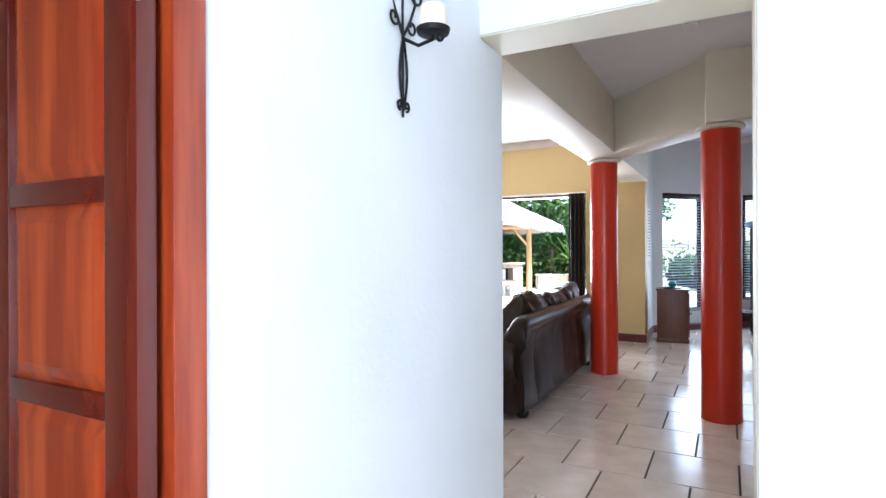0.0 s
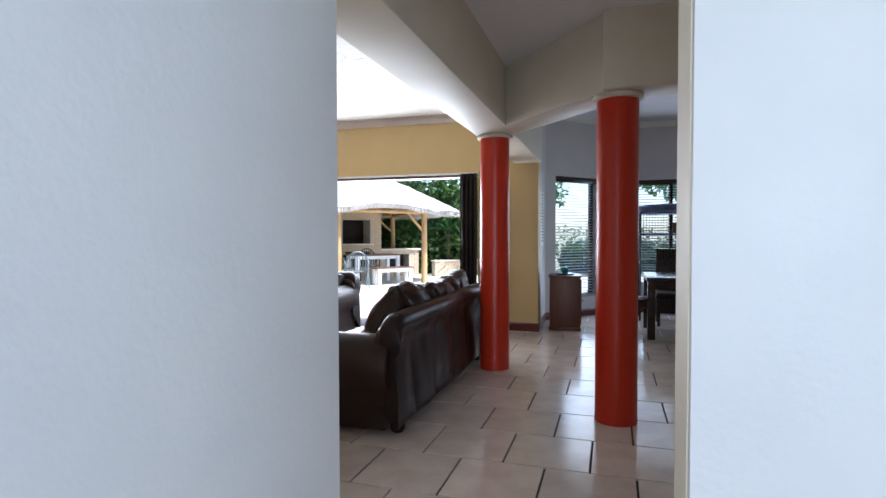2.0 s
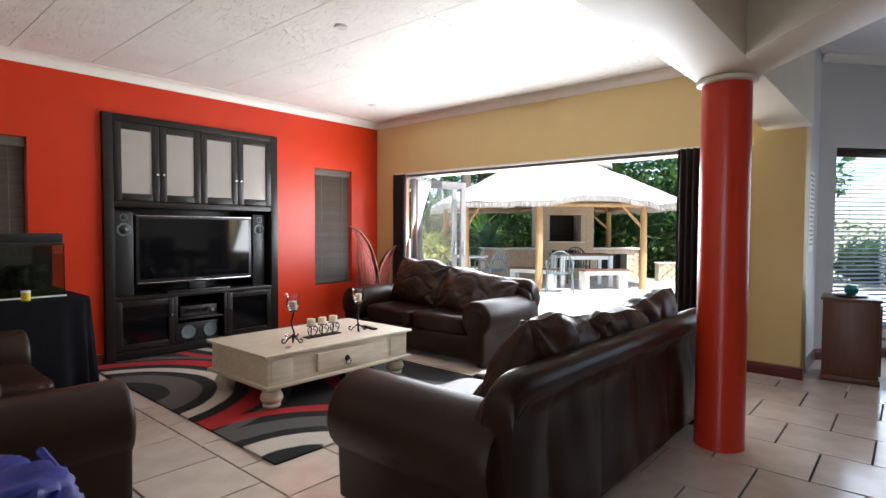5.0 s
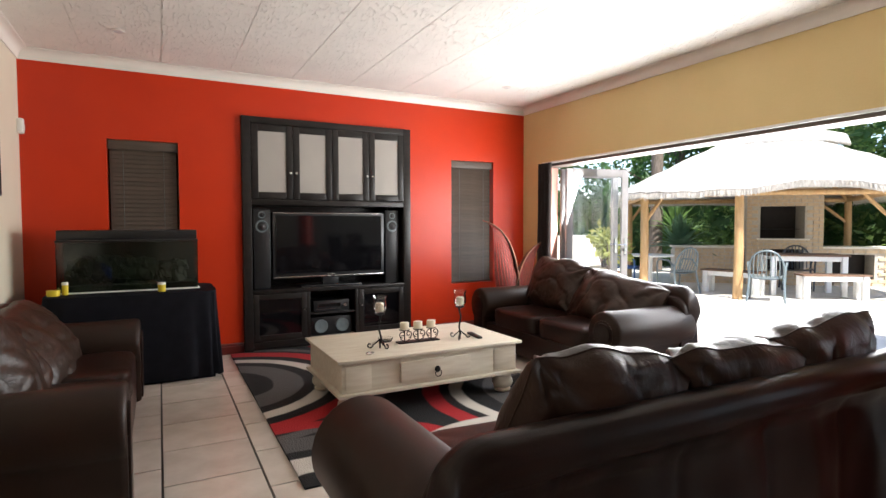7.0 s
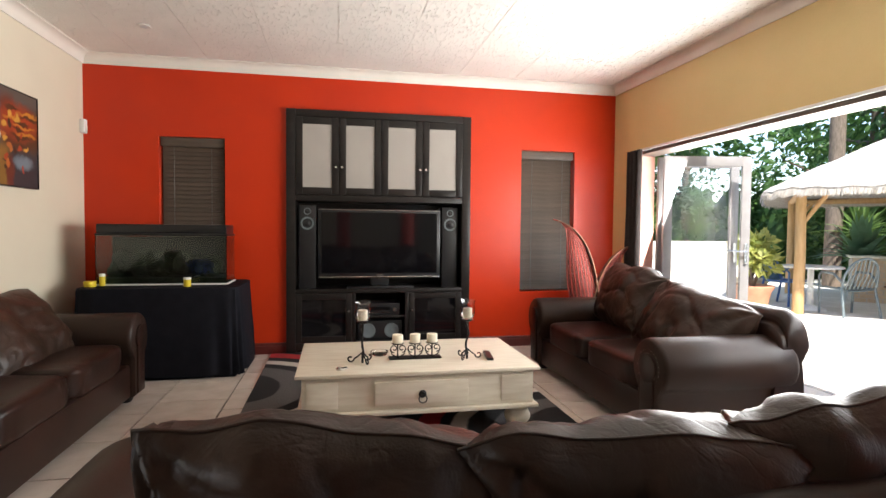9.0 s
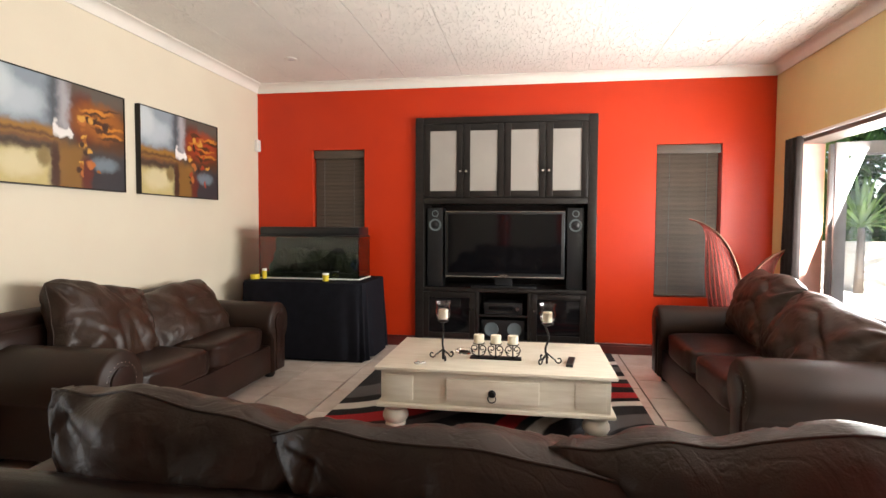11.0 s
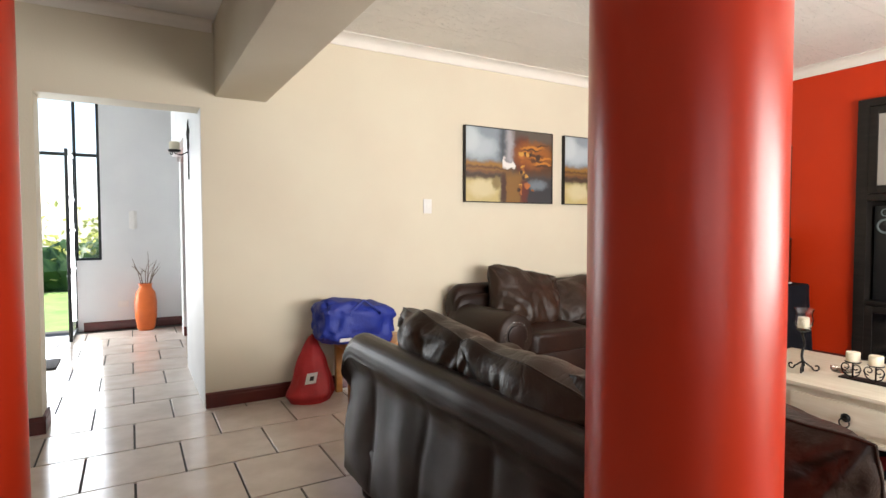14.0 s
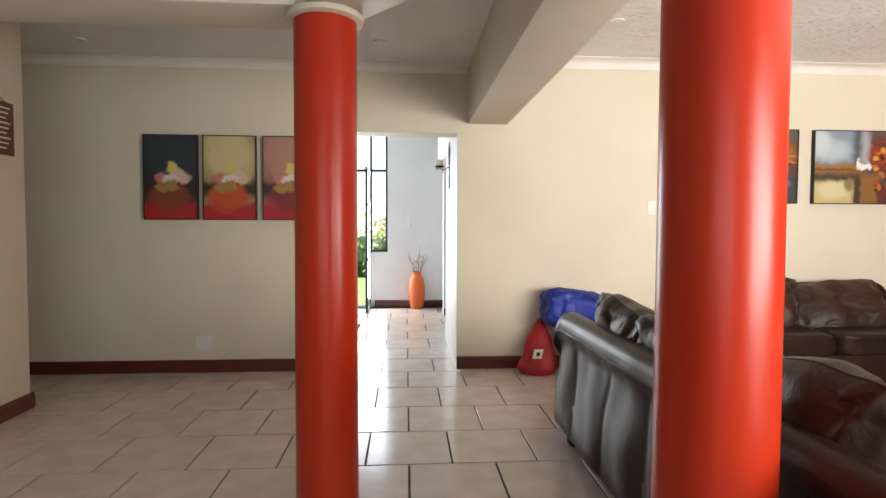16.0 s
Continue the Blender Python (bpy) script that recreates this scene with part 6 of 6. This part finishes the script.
def gazebo():
    t = thing("thatched_gazebo", pose(-7.84, 14.34, PATIO + 0.012, 0, 0, TURN), "open thatched garden gazebo on tan gum poles", "gazebo")
    # roof: hipped, with a soft uneven eave
    ex, fy, by, ez, rz, r0, r1, xc = 2.9, -2.4, 2.4, 1.90, 3.12, -0.45, 1.25, 0.72

    def roof(u, v):
        a = 2 * math.pi * u
        c, s = math.cos(a), math.sin(a)
        k = 0.45
        ox, oy = ex * math.copysign(abs(c) ** k, c), (by if s > 0 else -fy) * math.copysign(abs(s) ** k, s)
        rx = max(r0, min(r1, ox * 0.3))
        x, y = xc + ox + (rx - ox) * v, oy * (1 - v)
        z = ez + (rz - ez) * v ** 0.92 + (0.16 * (1 - v) ** 2 * math.exp(-((x - 1.0) / 0.9) ** 2) if y < -1 else 0)
        q = noise.noise(Vector((x * 3, y * 3, z * 2)))
        return (x, y, z + 0.035 * q + (0.05 * noise.noise(Vector((c * 9, s * 9, 1))) if v < 0.05 else 0))

    s_ = Shape().grid(120, 26, roof, close_u=True)

    def under(u, v):
        x, y, z = roof(u, v * 0.94)
        return (x * 0.985, y * 0.985, z - 0.11 - 0.03 * noise.noise(Vector((x * 8, y * 8, 0))))
    s_.grid(120, 12, under, close_u=True)
    n = 120
    low, base = 0, 120 * 26
    s_.f += [(i, (i + 1) % n, base + (i + 1) % n, base + i) for i in range(n)]
    s_.make("thatch", M_THATCH, t, smooth=True, angle=70)
    straw = Shape()
    for k in range(2600):
        u = random.random()
        x, y, z = roof(u, 0.0)
        a = random.uniform(0, 6.28)
        straw.add([(x - 0.012 * math.cos(a), y - 0.012 * math.sin(a), z - 0.03), (x + 0.012 * math.cos(a), y + 0.012 * math.sin(a), z - 0.03), (x * 1.012, y * 1.012, z - 0.11 - random.uniform(0, 0.05))], [(0, 1, 2)])
    tagged(straw.make("eave_straw", M_THATCH, t), kind="stuff")
    ridge = Shape()
    ridge.grid(40, 9, lambda u, v: (xc + r0 - 0.25 + (r1 - r0 + 0.5) * u, 0.34 * (2 * v - 1) * (1 + 0.06 * math.sin(u * 40)), rz + 0.11 - 0.26 * (2 * v - 1) ** 2 - 0.10 * (2 * u - 1) ** 4 + 0.015 * noise.noise(Vector((u * 20, v * 6, 0)))))
    ob = ridge.make("ridge_cap", M_THATCH, t, smooth=True, angle=70)
    ob.modifiers.new("thickness", "SOLIDIFY").thickness = 0.05
    posts = ((-1.63, -1.55), (-0.10, -2.0), (2.35, -1.75), (3.0, 1.7), (-1.7, 1.7), (1.25, 2.0))
    for x, y in posts:
        Shape().tube([(x, y, 0.0), (x + 0.01, y, 0.9), (x, y, 1.98)], [0.082, 0.076, 0.07], 14).make("post", M_POLE, t, smooth=True)
    r = Shape()
    for (x0, y0), (x1, y1) in zip(posts[:3], posts[1:4]):
        r.tube([(x0, y0, 1.88), (x1, y1, 1.88)], 0.055, 10)
    r.tube([(-1.63, -1.55, 1.88), (-1.7, 1.7, 1.88)], 0.055, 10).tube([(-1.7, 1.7, 1.88), (3.0, 1.7, 1.88)], 0.055, 10)
    for x, y in posts[:5]:
        r.tube([(x, y, 1.86), (xc + (x - xc) * 0.3, 0, 2.85)], 0.04, 8)
        r.tube([(x, y, 1.35), (x * 0.80, y, 1.84)], 0.035, 8)
    r.make("roof_pole", M_POLE, t, smooth=True)


gazebo()


def brick_face(shape, x0, x1, z0, z1, y, holes=(), d=0.11):
    """Courses of bricks whose faces look towards -y."""
    row, z = 0, z0
    while z < z1 - 0.02:
        x = x0 - (0.115 if row % 2 else 0)
        while x < x1:
            a, b = max(x, x0), min(x + 0.22, x1)
            if b - a > 0.03 and not any(a < h[1] and b > h[0] and z + 0.03 < h[3] and z + 0.04 > h[2] for h in holes):
                j = random.uniform(-0.004, 0.004)
                shape.box(a + 0.005, y + j, z + 0.005, b - 0.005, y + d, min(z + 0.073, z1) - 0.003)
            x += 0.232
        z += 0.078
        row += 1


def fireplace():
    t = thing("barbecue_fireplace", pose(-7.40, 15.84, PATIO + 0.012, 0, 0, TURN), "pale brick barbecue fireplace with a dark firebox", "fireplace")
    b = Shape()
    brick_face(b, -0.70, 0.78, 0.0, 2.45, 0.0, ((-0.41, 0.41, 1.04, 1.72), (-0.36, 0.36, 0.30, 0.78)))
    brick_face(b, -2.15, -0.71, 0.0, 0.80, 0.10)
    brick_face(b, 0.79, 2.10, 0.0, 0.80, 0.10, ((0.98, 1.75, 0.12, 0.66),))
    brick_face(b, 2.30, 4.3, 0.0, 0.46, -0.6)
    tagged(b.make("bricks", M_BRICK, t), kind="stuff")
    c = Shape().box(-0.70, 0.02, 0, -0.43, 0.8, 2.44).box(0.43, 0.02, 0, 0.78, 0.8, 2.44).box(-0.43, 0.02, 1.73, 0.43, 0.8, 2.44).box(-0.43, 0.02, 0.80, 0.43, 0.8, 1.0).box(-0.43, 0.02, 0, 0.43, 0.8, 0.28)
    c.box(-2.15, 0.12, 0, -0.71, 0.75, 0.795).box(0.79, 0.12, 0, 0.96, 0.75, 0.795).box(1.77, 0.12, 0, 2.10, 0.75, 0.795).box(0.96, 0.12, 0.68, 1.77, 0.75, 0.795).box(2.30, -0.58, 0, 4.3, -0.4, 0.455)
    c.make("masonry", M_MORTAR, t)
    Shape().box(-0.43, 0.6, 0.28, 0.43, 0.79, 1.73).box(0.96, 0.55, 0, 1.77, 0.74, 0.68).box(-0.43, 0.14, 1.0, 0.43, 0.6, 1.02).make("firebox", M_SOOT, t)
    Shape().box(-2.20, 0.04, 0.802, -0.715, 0.78, 0.842).box(0.785, 0.04, 0.802, 2.15, 0.78, 0.842).box(-0.5, -0.09, 0.985, 0.5, 0.13, 1.015).box(2.27, -0.63, 0.462, 4.33, -0.38, 0.49).make("counter_top", M_PAVING, t, bevel=0.006)
    g = Shape()
    for k in range(14):
        g.tube([(-0.40 + 0.06 * k, 0.15, 1.22), (-0.40 + 0.06 * k, 0.55, 1.22)], 0.006, 5)
    g.make("grill", M_IRON, t)


fireplace()


M_TOPWOOD = material("brown_garden_wood", (0.16, 0.085, 0.05), 0.55, second=(0.11, 0.06, 0.035), scale=4, grain=(1, 9, 9), spread=0.1)


def white_table(m, w, d, h, name, label):
    t = thing(name, m, label, "table" if h > 0.6 else "bench", "" if h > 0.6 else "garden benches")
    n = max(3, int(d / 0.11))
    for k in range(n):
        y = -d / 2 + d * (k + 0.5) / n
        Shape().box(-w / 2, y - d / n / 2 + 0.004, h - 0.03, w / 2, y + d / n / 2 - 0.004, h).make("plank", M_TOPWOOD, t)
    Shape().box(-w / 2 + 0.06, -d / 2 + 0.05, h - 0.12, w / 2 - 0.06, -d / 2 + 0.08, h - 0.031).box(-w / 2 + 0.06, d / 2 - 0.08, h - 0.12, w / 2 - 0.06, d / 2 - 0.05, h - 0.031).make("rail", M_PLASTIC_WHITE, t)
    for x in (-w / 2 + 0.08, w / 2 - 0.08):
        for y in (-d / 2 + 0.065, d / 2 - 0.065):
            Shape().box(x - 0.045, y - 0.045, 0, x + 0.045, y + 0.045, h - 0.031).make("leg", M_PLASTIC_WHITE, t, bevel=0.004)


GZ = PATIO + 0.014
white_table(pose(-6.33, 14.64, GZ, 0, 0, TURN), 1.3, 0.80, 0.76, "garden_table", "wooden garden table with a brown top and white legs")
white_table(pose(-5.60, 14.25, GZ, 0, 0, TURN + 8), 1.10, 0.34, 0.45, "garden_bench", "wooden garden bench with a brown seat and white legs")
white_table(pose(-6.98, 13.55, GZ, 0, 0, TURN - 40), 1.10, 0.34, 0.45, "garden_bench", "wooden garden bench with a brown seat and white legs")


def plastic_chair(m, mat, label):
    """A moulded garden armchair, faces +y."""
    t = thing("garden_chair", m, label, "chair", "plastic garden chairs")
    Shape().grid(12, 12, lambda u, v: ((2 * u - 1) * 0.24, -0.20 + 0.44 * v, 0.43 - 0.025 * math.sin(math.pi * u) - 0.02 * (1 - v))).make("seat", mat, t, smooth=True).modifiers.new("thickness", "SOLIDIFY").thickness = 0.012
    s = Shape()
    arch = [(0.26 * math.cos(a) * (1.0 if math.sin(a) > 0 else 1), -0.24 - 0.12 * max(0, math.sin(a)), 0.45 + 0.43 * max(0, math.sin(a)) ** 0.7) for a in [math.pi * k / 20 for k in range(21)]]
    s.tube(arch, 0.017, 8)
    for k in range(-3, 4):
        x = 0.062 * k
        s.tube([(x, -0.21, 0.42), (x * 1.05, -0.30, 0.62), (x * 0.95, -0.355, 0.45 + 0.43 * math.sqrt(max(0.02, 1 - (x / 0.26) ** 2)) ** 0.7)], 0.010, 6)
    for g in (-1, 1):
        s.tube([(g * 0.26, -0.24, 0.52), (g * 0.285, -0.10, 0.64), (g * 0.29, 0.16, 0.65), (g * 0.275, 0.22, 0.58), (g * 0.26, 0.22, 0.0)], 0.018, 8)
        s.tube([(g * 0.25, -0.22, 0.45), (g * 0.28, -0.32, 0.0)], 0.018, 8)
        s.tube([(g * 0.24, -0.2, 0.42), (g * 0.25, 0.22, 0.42)], 0.016, 6)
    s.make("shell_frame", mat, t, smooth=True)


for x, y, r, mm, lab in ((-6.08, 13.15, 30, M_PLASTIC_GREY, "grey moulded plastic garden chair"), (-6.75, 15.25, 215, M_PLASTIC_DARK, "dark grey moulded plastic garden chair"),
                         (-8.75, 12.75, -75, M_PLASTIC_BLUE, "blue moulded plastic garden chair"), (-7.60, 12.75, 80, M_PLASTIC_GREY, "grey moulded plastic garden chair")):
    plastic_chair(pose(x, y, GZ, 0, 0, r), mm, lab)
pt = thing("round_garden_table", pose(-8.2, 12.7, GZ), "round pale plastic garden table", "table")
Shape().lathe([(0.45, 0.68), (0.46, 0.70), (0.45, 0.715)], 36).make("top", M_PLASTIC_WHITE, pt, smooth=True)
Shape().lathe([(0.24, 0), (0.22, 0.02), (0.05, 0.08), (0.045, 0.679)], 24).make("pedestal", M_PLASTIC_WHITE, pt, smooth=True)


# ---- plants ----
def leaves(shape, centre, radius, count, size, flat=1.0, rng=random):
    """Scatter folded leaves through an uneven ball."""
    for k in range(count):
        while True:
            p = Vector((rng.uniform(-1, 1), rng.uniform(-1, 1), rng.uniform(-1, 1)))
            if 0.15 < p.length < 1:
                break
        p = p.normalized() * p.length ** 0.5
        q = Vector(centre) + Vector((p.x * radius, p.y * radius, p.z * radius * flat))
        d = (p + Vector((rng.uniform(-1, 1), rng.uniform(-1, 1), rng.uniform(-0.9, 0.5)))).normalized()
        w = d.orthogonal().normalized()
        w.rotate(Matrix.Rotation(rng.uniform(0, 6.28), 3, d))
        l = size * rng.uniform(0.6, 1.3)
        up = d.cross(w) * l * 0.08
        shape.add([q, q + d * l * 0.5 + w * l * 0.24 + up, q + d * l, q + d * l * 0.5 - w * l * 0.24 + up], [(0, 1, 2), (0, 2, 3)])


def tree(x, y, h, spread, mat, count, size, label, seed):
    rng = random.Random(seed)
    t = thing("tree", pose(x, y, -0.28), label, "tree", "garden trees")
    trunk = [(0, 0, 0), (0.08, 0.02, h * 0.25), (-0.05, 0.05, h * 0.5), (0.06, 0, h * 0.8)]
    s = Shape().tube(trunk, [0.17, 0.14, 0.11, 0.05], 12)
    crowns = []
    for k in range(11):
        a, z0 = rng.uniform(0, 6.28), h * rng.uniform(0.3, 0.75)
        tip = Vector((spread * rng.uniform(0.4, 0.95) * math.cos(a), spread * rng.uniform(0.4, 0.95) * math.sin(a), z0 + h * rng.uniform(0.12, 0.32)))
        s.tube([(0, 0, z0), tuple(tip * 0.55 + Vector((0, 0, z0 * 0.42))), tuple(tip)], [0.06, 0.04, 0.015], 7)
        crowns.append(tip)
    s.make("trunk", M_BARK, t, smooth=True)
    f = Shape()
    for c in crowns:
        leaves(f, c, spread * rng.uniform(0.32, 0.5), count // 11, size, 0.75, rng)
    tagged(f.make("foliage", mat, t), kind="stuff")


tree(-12.5, 18.8, 6.5, 2.6, M_LEAF, 4200, 0.30, "tall garden tree with dark green leaves", 1)
tree(-9.0, 20.0, 7.0, 2.8, M_LEAF_LIGHT, 4200, 0.28, "tall garden tree with light green leaves", 2)
tree(-5.0, 20.2, 6.8, 2.7, M_LEAF, 4200, 0.28, "tall garden tree with dark green leaves", 3)
tree(2.9, 21.5, 6.2, 2.6, M_LEAF, 3800, 0.28, "garden tree with dark green leaves", 5)
tree(-15.5, 15.5, 6.0, 2.5, M_LEAF, 3800, 0.30, "garden tree with dark green leaves", 6)
tree(-17.0, 11.5, 6.0, 2.5, M_LEAF_LIGHT, 3000, 0.30, "garden tree with light green leaves", 7)


def hedge(path, h, label, mat, count, seed):
    rng = random.Random(seed)
    f = Shape()
    n = len(path) - 1
    for k in range(count // 60):
        u = rng.random() * n
        i = min(int(u), n - 1)
        p = Vector(path[i]).lerp(Vector(path[i + 1]), u - i)
        r = rng.uniform(0.35, 0.7)
        leaves(f, (p.x + rng.uniform(-0.5, 0.5), p.y + rng.uniform(-0.4, 0.4), rng.uniform(0.1, h * rng.uniform(0.7, 1.0))), r, 60, 0.20, 1.0, rng)
    core = Shape()
    for i in range(n):
        p, q = Vector(path[i]), Vector(path[i + 1])
        m = max(2, int((q - p).length / 0.8))
        for k in range(m):
            c = p.lerp(q, (k + 0.5) / m)
            core.pillow(1.2, 0.7, h * 0.86, pose(c.x, c.y + 0.25, h * 0.40 - 0.28, 0, 0, rng.uniform(-20, 20)), e=0.7, wrinkle=0.25, seed=k + seed, freq=2.2, nu=16, nv=10)
    t = thing("hedge", pose(0, 0, 0), label, "hedge", "", "stuff")
    tagged(f.make("leaves", mat, t), kind="stuff")
    core.make("dense_inside", M_LEAF, t, smooth=True)


hedge([(-17.5, 9.0), (-16.5, 13.5), (-13.5, 18.2)], 3.4, "dense dark green garden shrubs", M_LEAF, 9000, 11)
hedge([(-13.5, 18.3), (-3.0, 18.6)], 3.8, "dense green shrubs behind the gazebo", M_LEAF_LIGHT, 16000, 12)
hedge([(-2.0, 24.0), (9.5, 23.0)], 1.5, "low green shrubs beyond the dining bay", M_LEAF_LIGHT, 5000, 13)
hedge([(-4.0, -8.0), (6.0, -8.0)], 1.6, "green shrubs along the front lawn", M_LEAF_YELLOW, 4000, 14)


def rosette(m, mat, count, length, width, label, trunk=0.0):
    t = thing("rosette_plant", m, label, "plant", "spiky garden plants")
    s = Shape()
    for k in range(count):
        a, el = k * 2.39996, radians(12 + 72 * (k / count))
        l = length * (0.75 + 0.25 * math.cos(k * 1.7))

        def at(u, v):
            half = width * (1 - v) ** 0.7 * (0.35 + min(1, v * 3)) * 0.6
            r, z = l * v * math.cos(el), l * v * math.sin(el) - 0.35 * l * v * v * math.cos(el) + trunk
            y = (2 * u - 1) * half
            return (r * math.cos(a) - y * math.sin(a), r * math.sin(a) + y * math.cos(a), z + 0.25 * half * abs(2 * u - 1))
        s.grid(3, 8, at)
    s.make("leaves", mat, t, smooth=True)
    if trunk:
        Shape().tube([(0, 0, 0), (0.03, 0, trunk)], [0.09, 0.06], 10).make("stem", M_BARK, t, smooth=True)


rosette(pose(-9.27, 14.9, PATIO), M_LEAF_AGAVE, 60, 1.05, 0.15, "large blue green agave rosette", 0.75)
rosette(pose(-10.8, 16.6, PATIO), M_LEAF_LIGHT, 60, 1.3, 0.07, "spiky green strap-leaved plant", 1.2)
rosette(pose(-4.6, 17.9, PATIO), M_LEAF_LIGHT, 60, 1.2, 0.07, "spiky green strap-leaved plant", 0.9)
rosette(pose(-5.3, 18.2, PATIO), M_LEAF, 60, 1.2, 0.06, "spiky green strap-leaved plant", 1.4)
rosette(pose(-12.4, 12.2, PATIO), M_LEAF_LIGHT, 60, 1.3, 0.07, "spiky green palm-like plant", 1.3)


def potted(x, y, mat, label, shrub):
    t = thing("potted_plant", pose(x, y, GZ), label, "plant", "patio pots")
    Shape().lathe([(0.20, 0), (0.27, 0.30), (0.31, 0.36), (0.31, 0.40), (0.28, 0.40), (0.25, 0.33)], 28).make("pot", mat, t, smooth=True)
    s = Shape()
    for k in range(5):
        a = k * 1.3
        s.tube([(0, 0, 0.3), (0.10 * math.cos(a), 0.10 * math.sin(a), 0.62), (0.22 * math.cos(a), 0.22 * math.sin(a), 0.95)], [0.02, 0.014, 0.007], 6)
    s.make("stem", M_BARK, t)
    f = Shape()
    rng = random.Random(int(-x * 10))
    for k in range(shrub):
        a = k * 2.4
        leaves(f, (0.22 * math.cos(a) * rng.random(), 0.22 * math.sin(a) * rng.random(), 0.75 + 0.45 * rng.random()), 0.18, 60, 0.16, 1.0, rng)
    tagged(f.make("foliage", M_LEAF_YELLOW, t), kind="stuff")


potted(-8.3, 11.7, M_TERRACOTTA, "terracotta pot with a yellow green shrub", 8)
potted(-9.4, 12.6, M_TANPOT, "tan stone pot with a low shrub", 3)
tr = thing("palm_trunk", pose(-11.2, 16.3, -0.28), "bare grey palm trunk", "tree")
Shape().tube([(0, 0, 0), (0.03, 0, 3), (0, 0.04, 6.5)], [0.19, 0.16, 0.15], 14).make("trunk", M_BARK, tr, smooth=True)
setting(Shape().box(-13.2, 9.5, -0.28, -13.0, 16.0, 1.0), "garden_wall", M_PAVING, "low pale garden wall")


# ---- floor tiles, nearest as pieces ----
TP = 0.476
floor_ob = bpy.data.objects["floor"]
tile = Shape()
h_, b_ = TP / 2 - 0.0058, 0.0010
tile.add([(-h_, -h_, -0.012), (h_, -h_, -0.012), (h_, h_, -0.012), (-h_, h_, -0.012), (-h_, -h_, -0.0009), (h_, -h_, -0.0009), (h_, h_, -0.0009), (-h_, h_, -0.0009),
          (-h_ + b_, -h_ + b_, 0), (h_ - b_, -h_ + b_, 0), (h_ - b_, h_ - b_, 0), (-h_ + b_, h_ - b_, 0)],
         [(0, 1, 5, 4), (1, 2, 6, 5), (2, 3, 7, 6), (3, 0, 4, 7), (4, 5, 9, 8), (5, 6, 10, 9), (6, 7, 11, 10), (7, 4, 8, 11), (8, 9, 10, 11)])
first = None
rest = Shape()
count = 0
for j in range(-10, 20):
    y = 3.839 + TP * (j + 0.5)
    if not -1.0 < y < 11.0:
        continue
    for i in range(-14, 9):
        x = -0.544 + TP * (i + 0.5 + (0.5 if j % 2 else 0))
        if y > 8.2 and x < -1.9 or y < 2.4 and x < -1.4 or x > 3.3 or x < -6.5:
            continue
        near = -5.9 < x < 1.9 and 2.9 < y < 8.7
        if near and count < 290:
            if first is None:
                first = tile.make("tile", M_TILE, floor_ob)
                o = first
            else:
                o = new("tile", first.data)
                o.parent = floor_ob
            o.matrix_basis = pose(x, y, random.uniform(-0.0006, 0.0006), random.uniform(-0.05, 0.05), random.uniform(-0.05, 0.05), 90 * random.randrange(4))
            count += 1
        else:
            rest.add(tile.v, tile.f, pose(x, y, random.uniform(-0.0006, 0.0006)))
tagged(rest.make("outlying_tiles", M_TILE, floor_ob), kind="stuff")
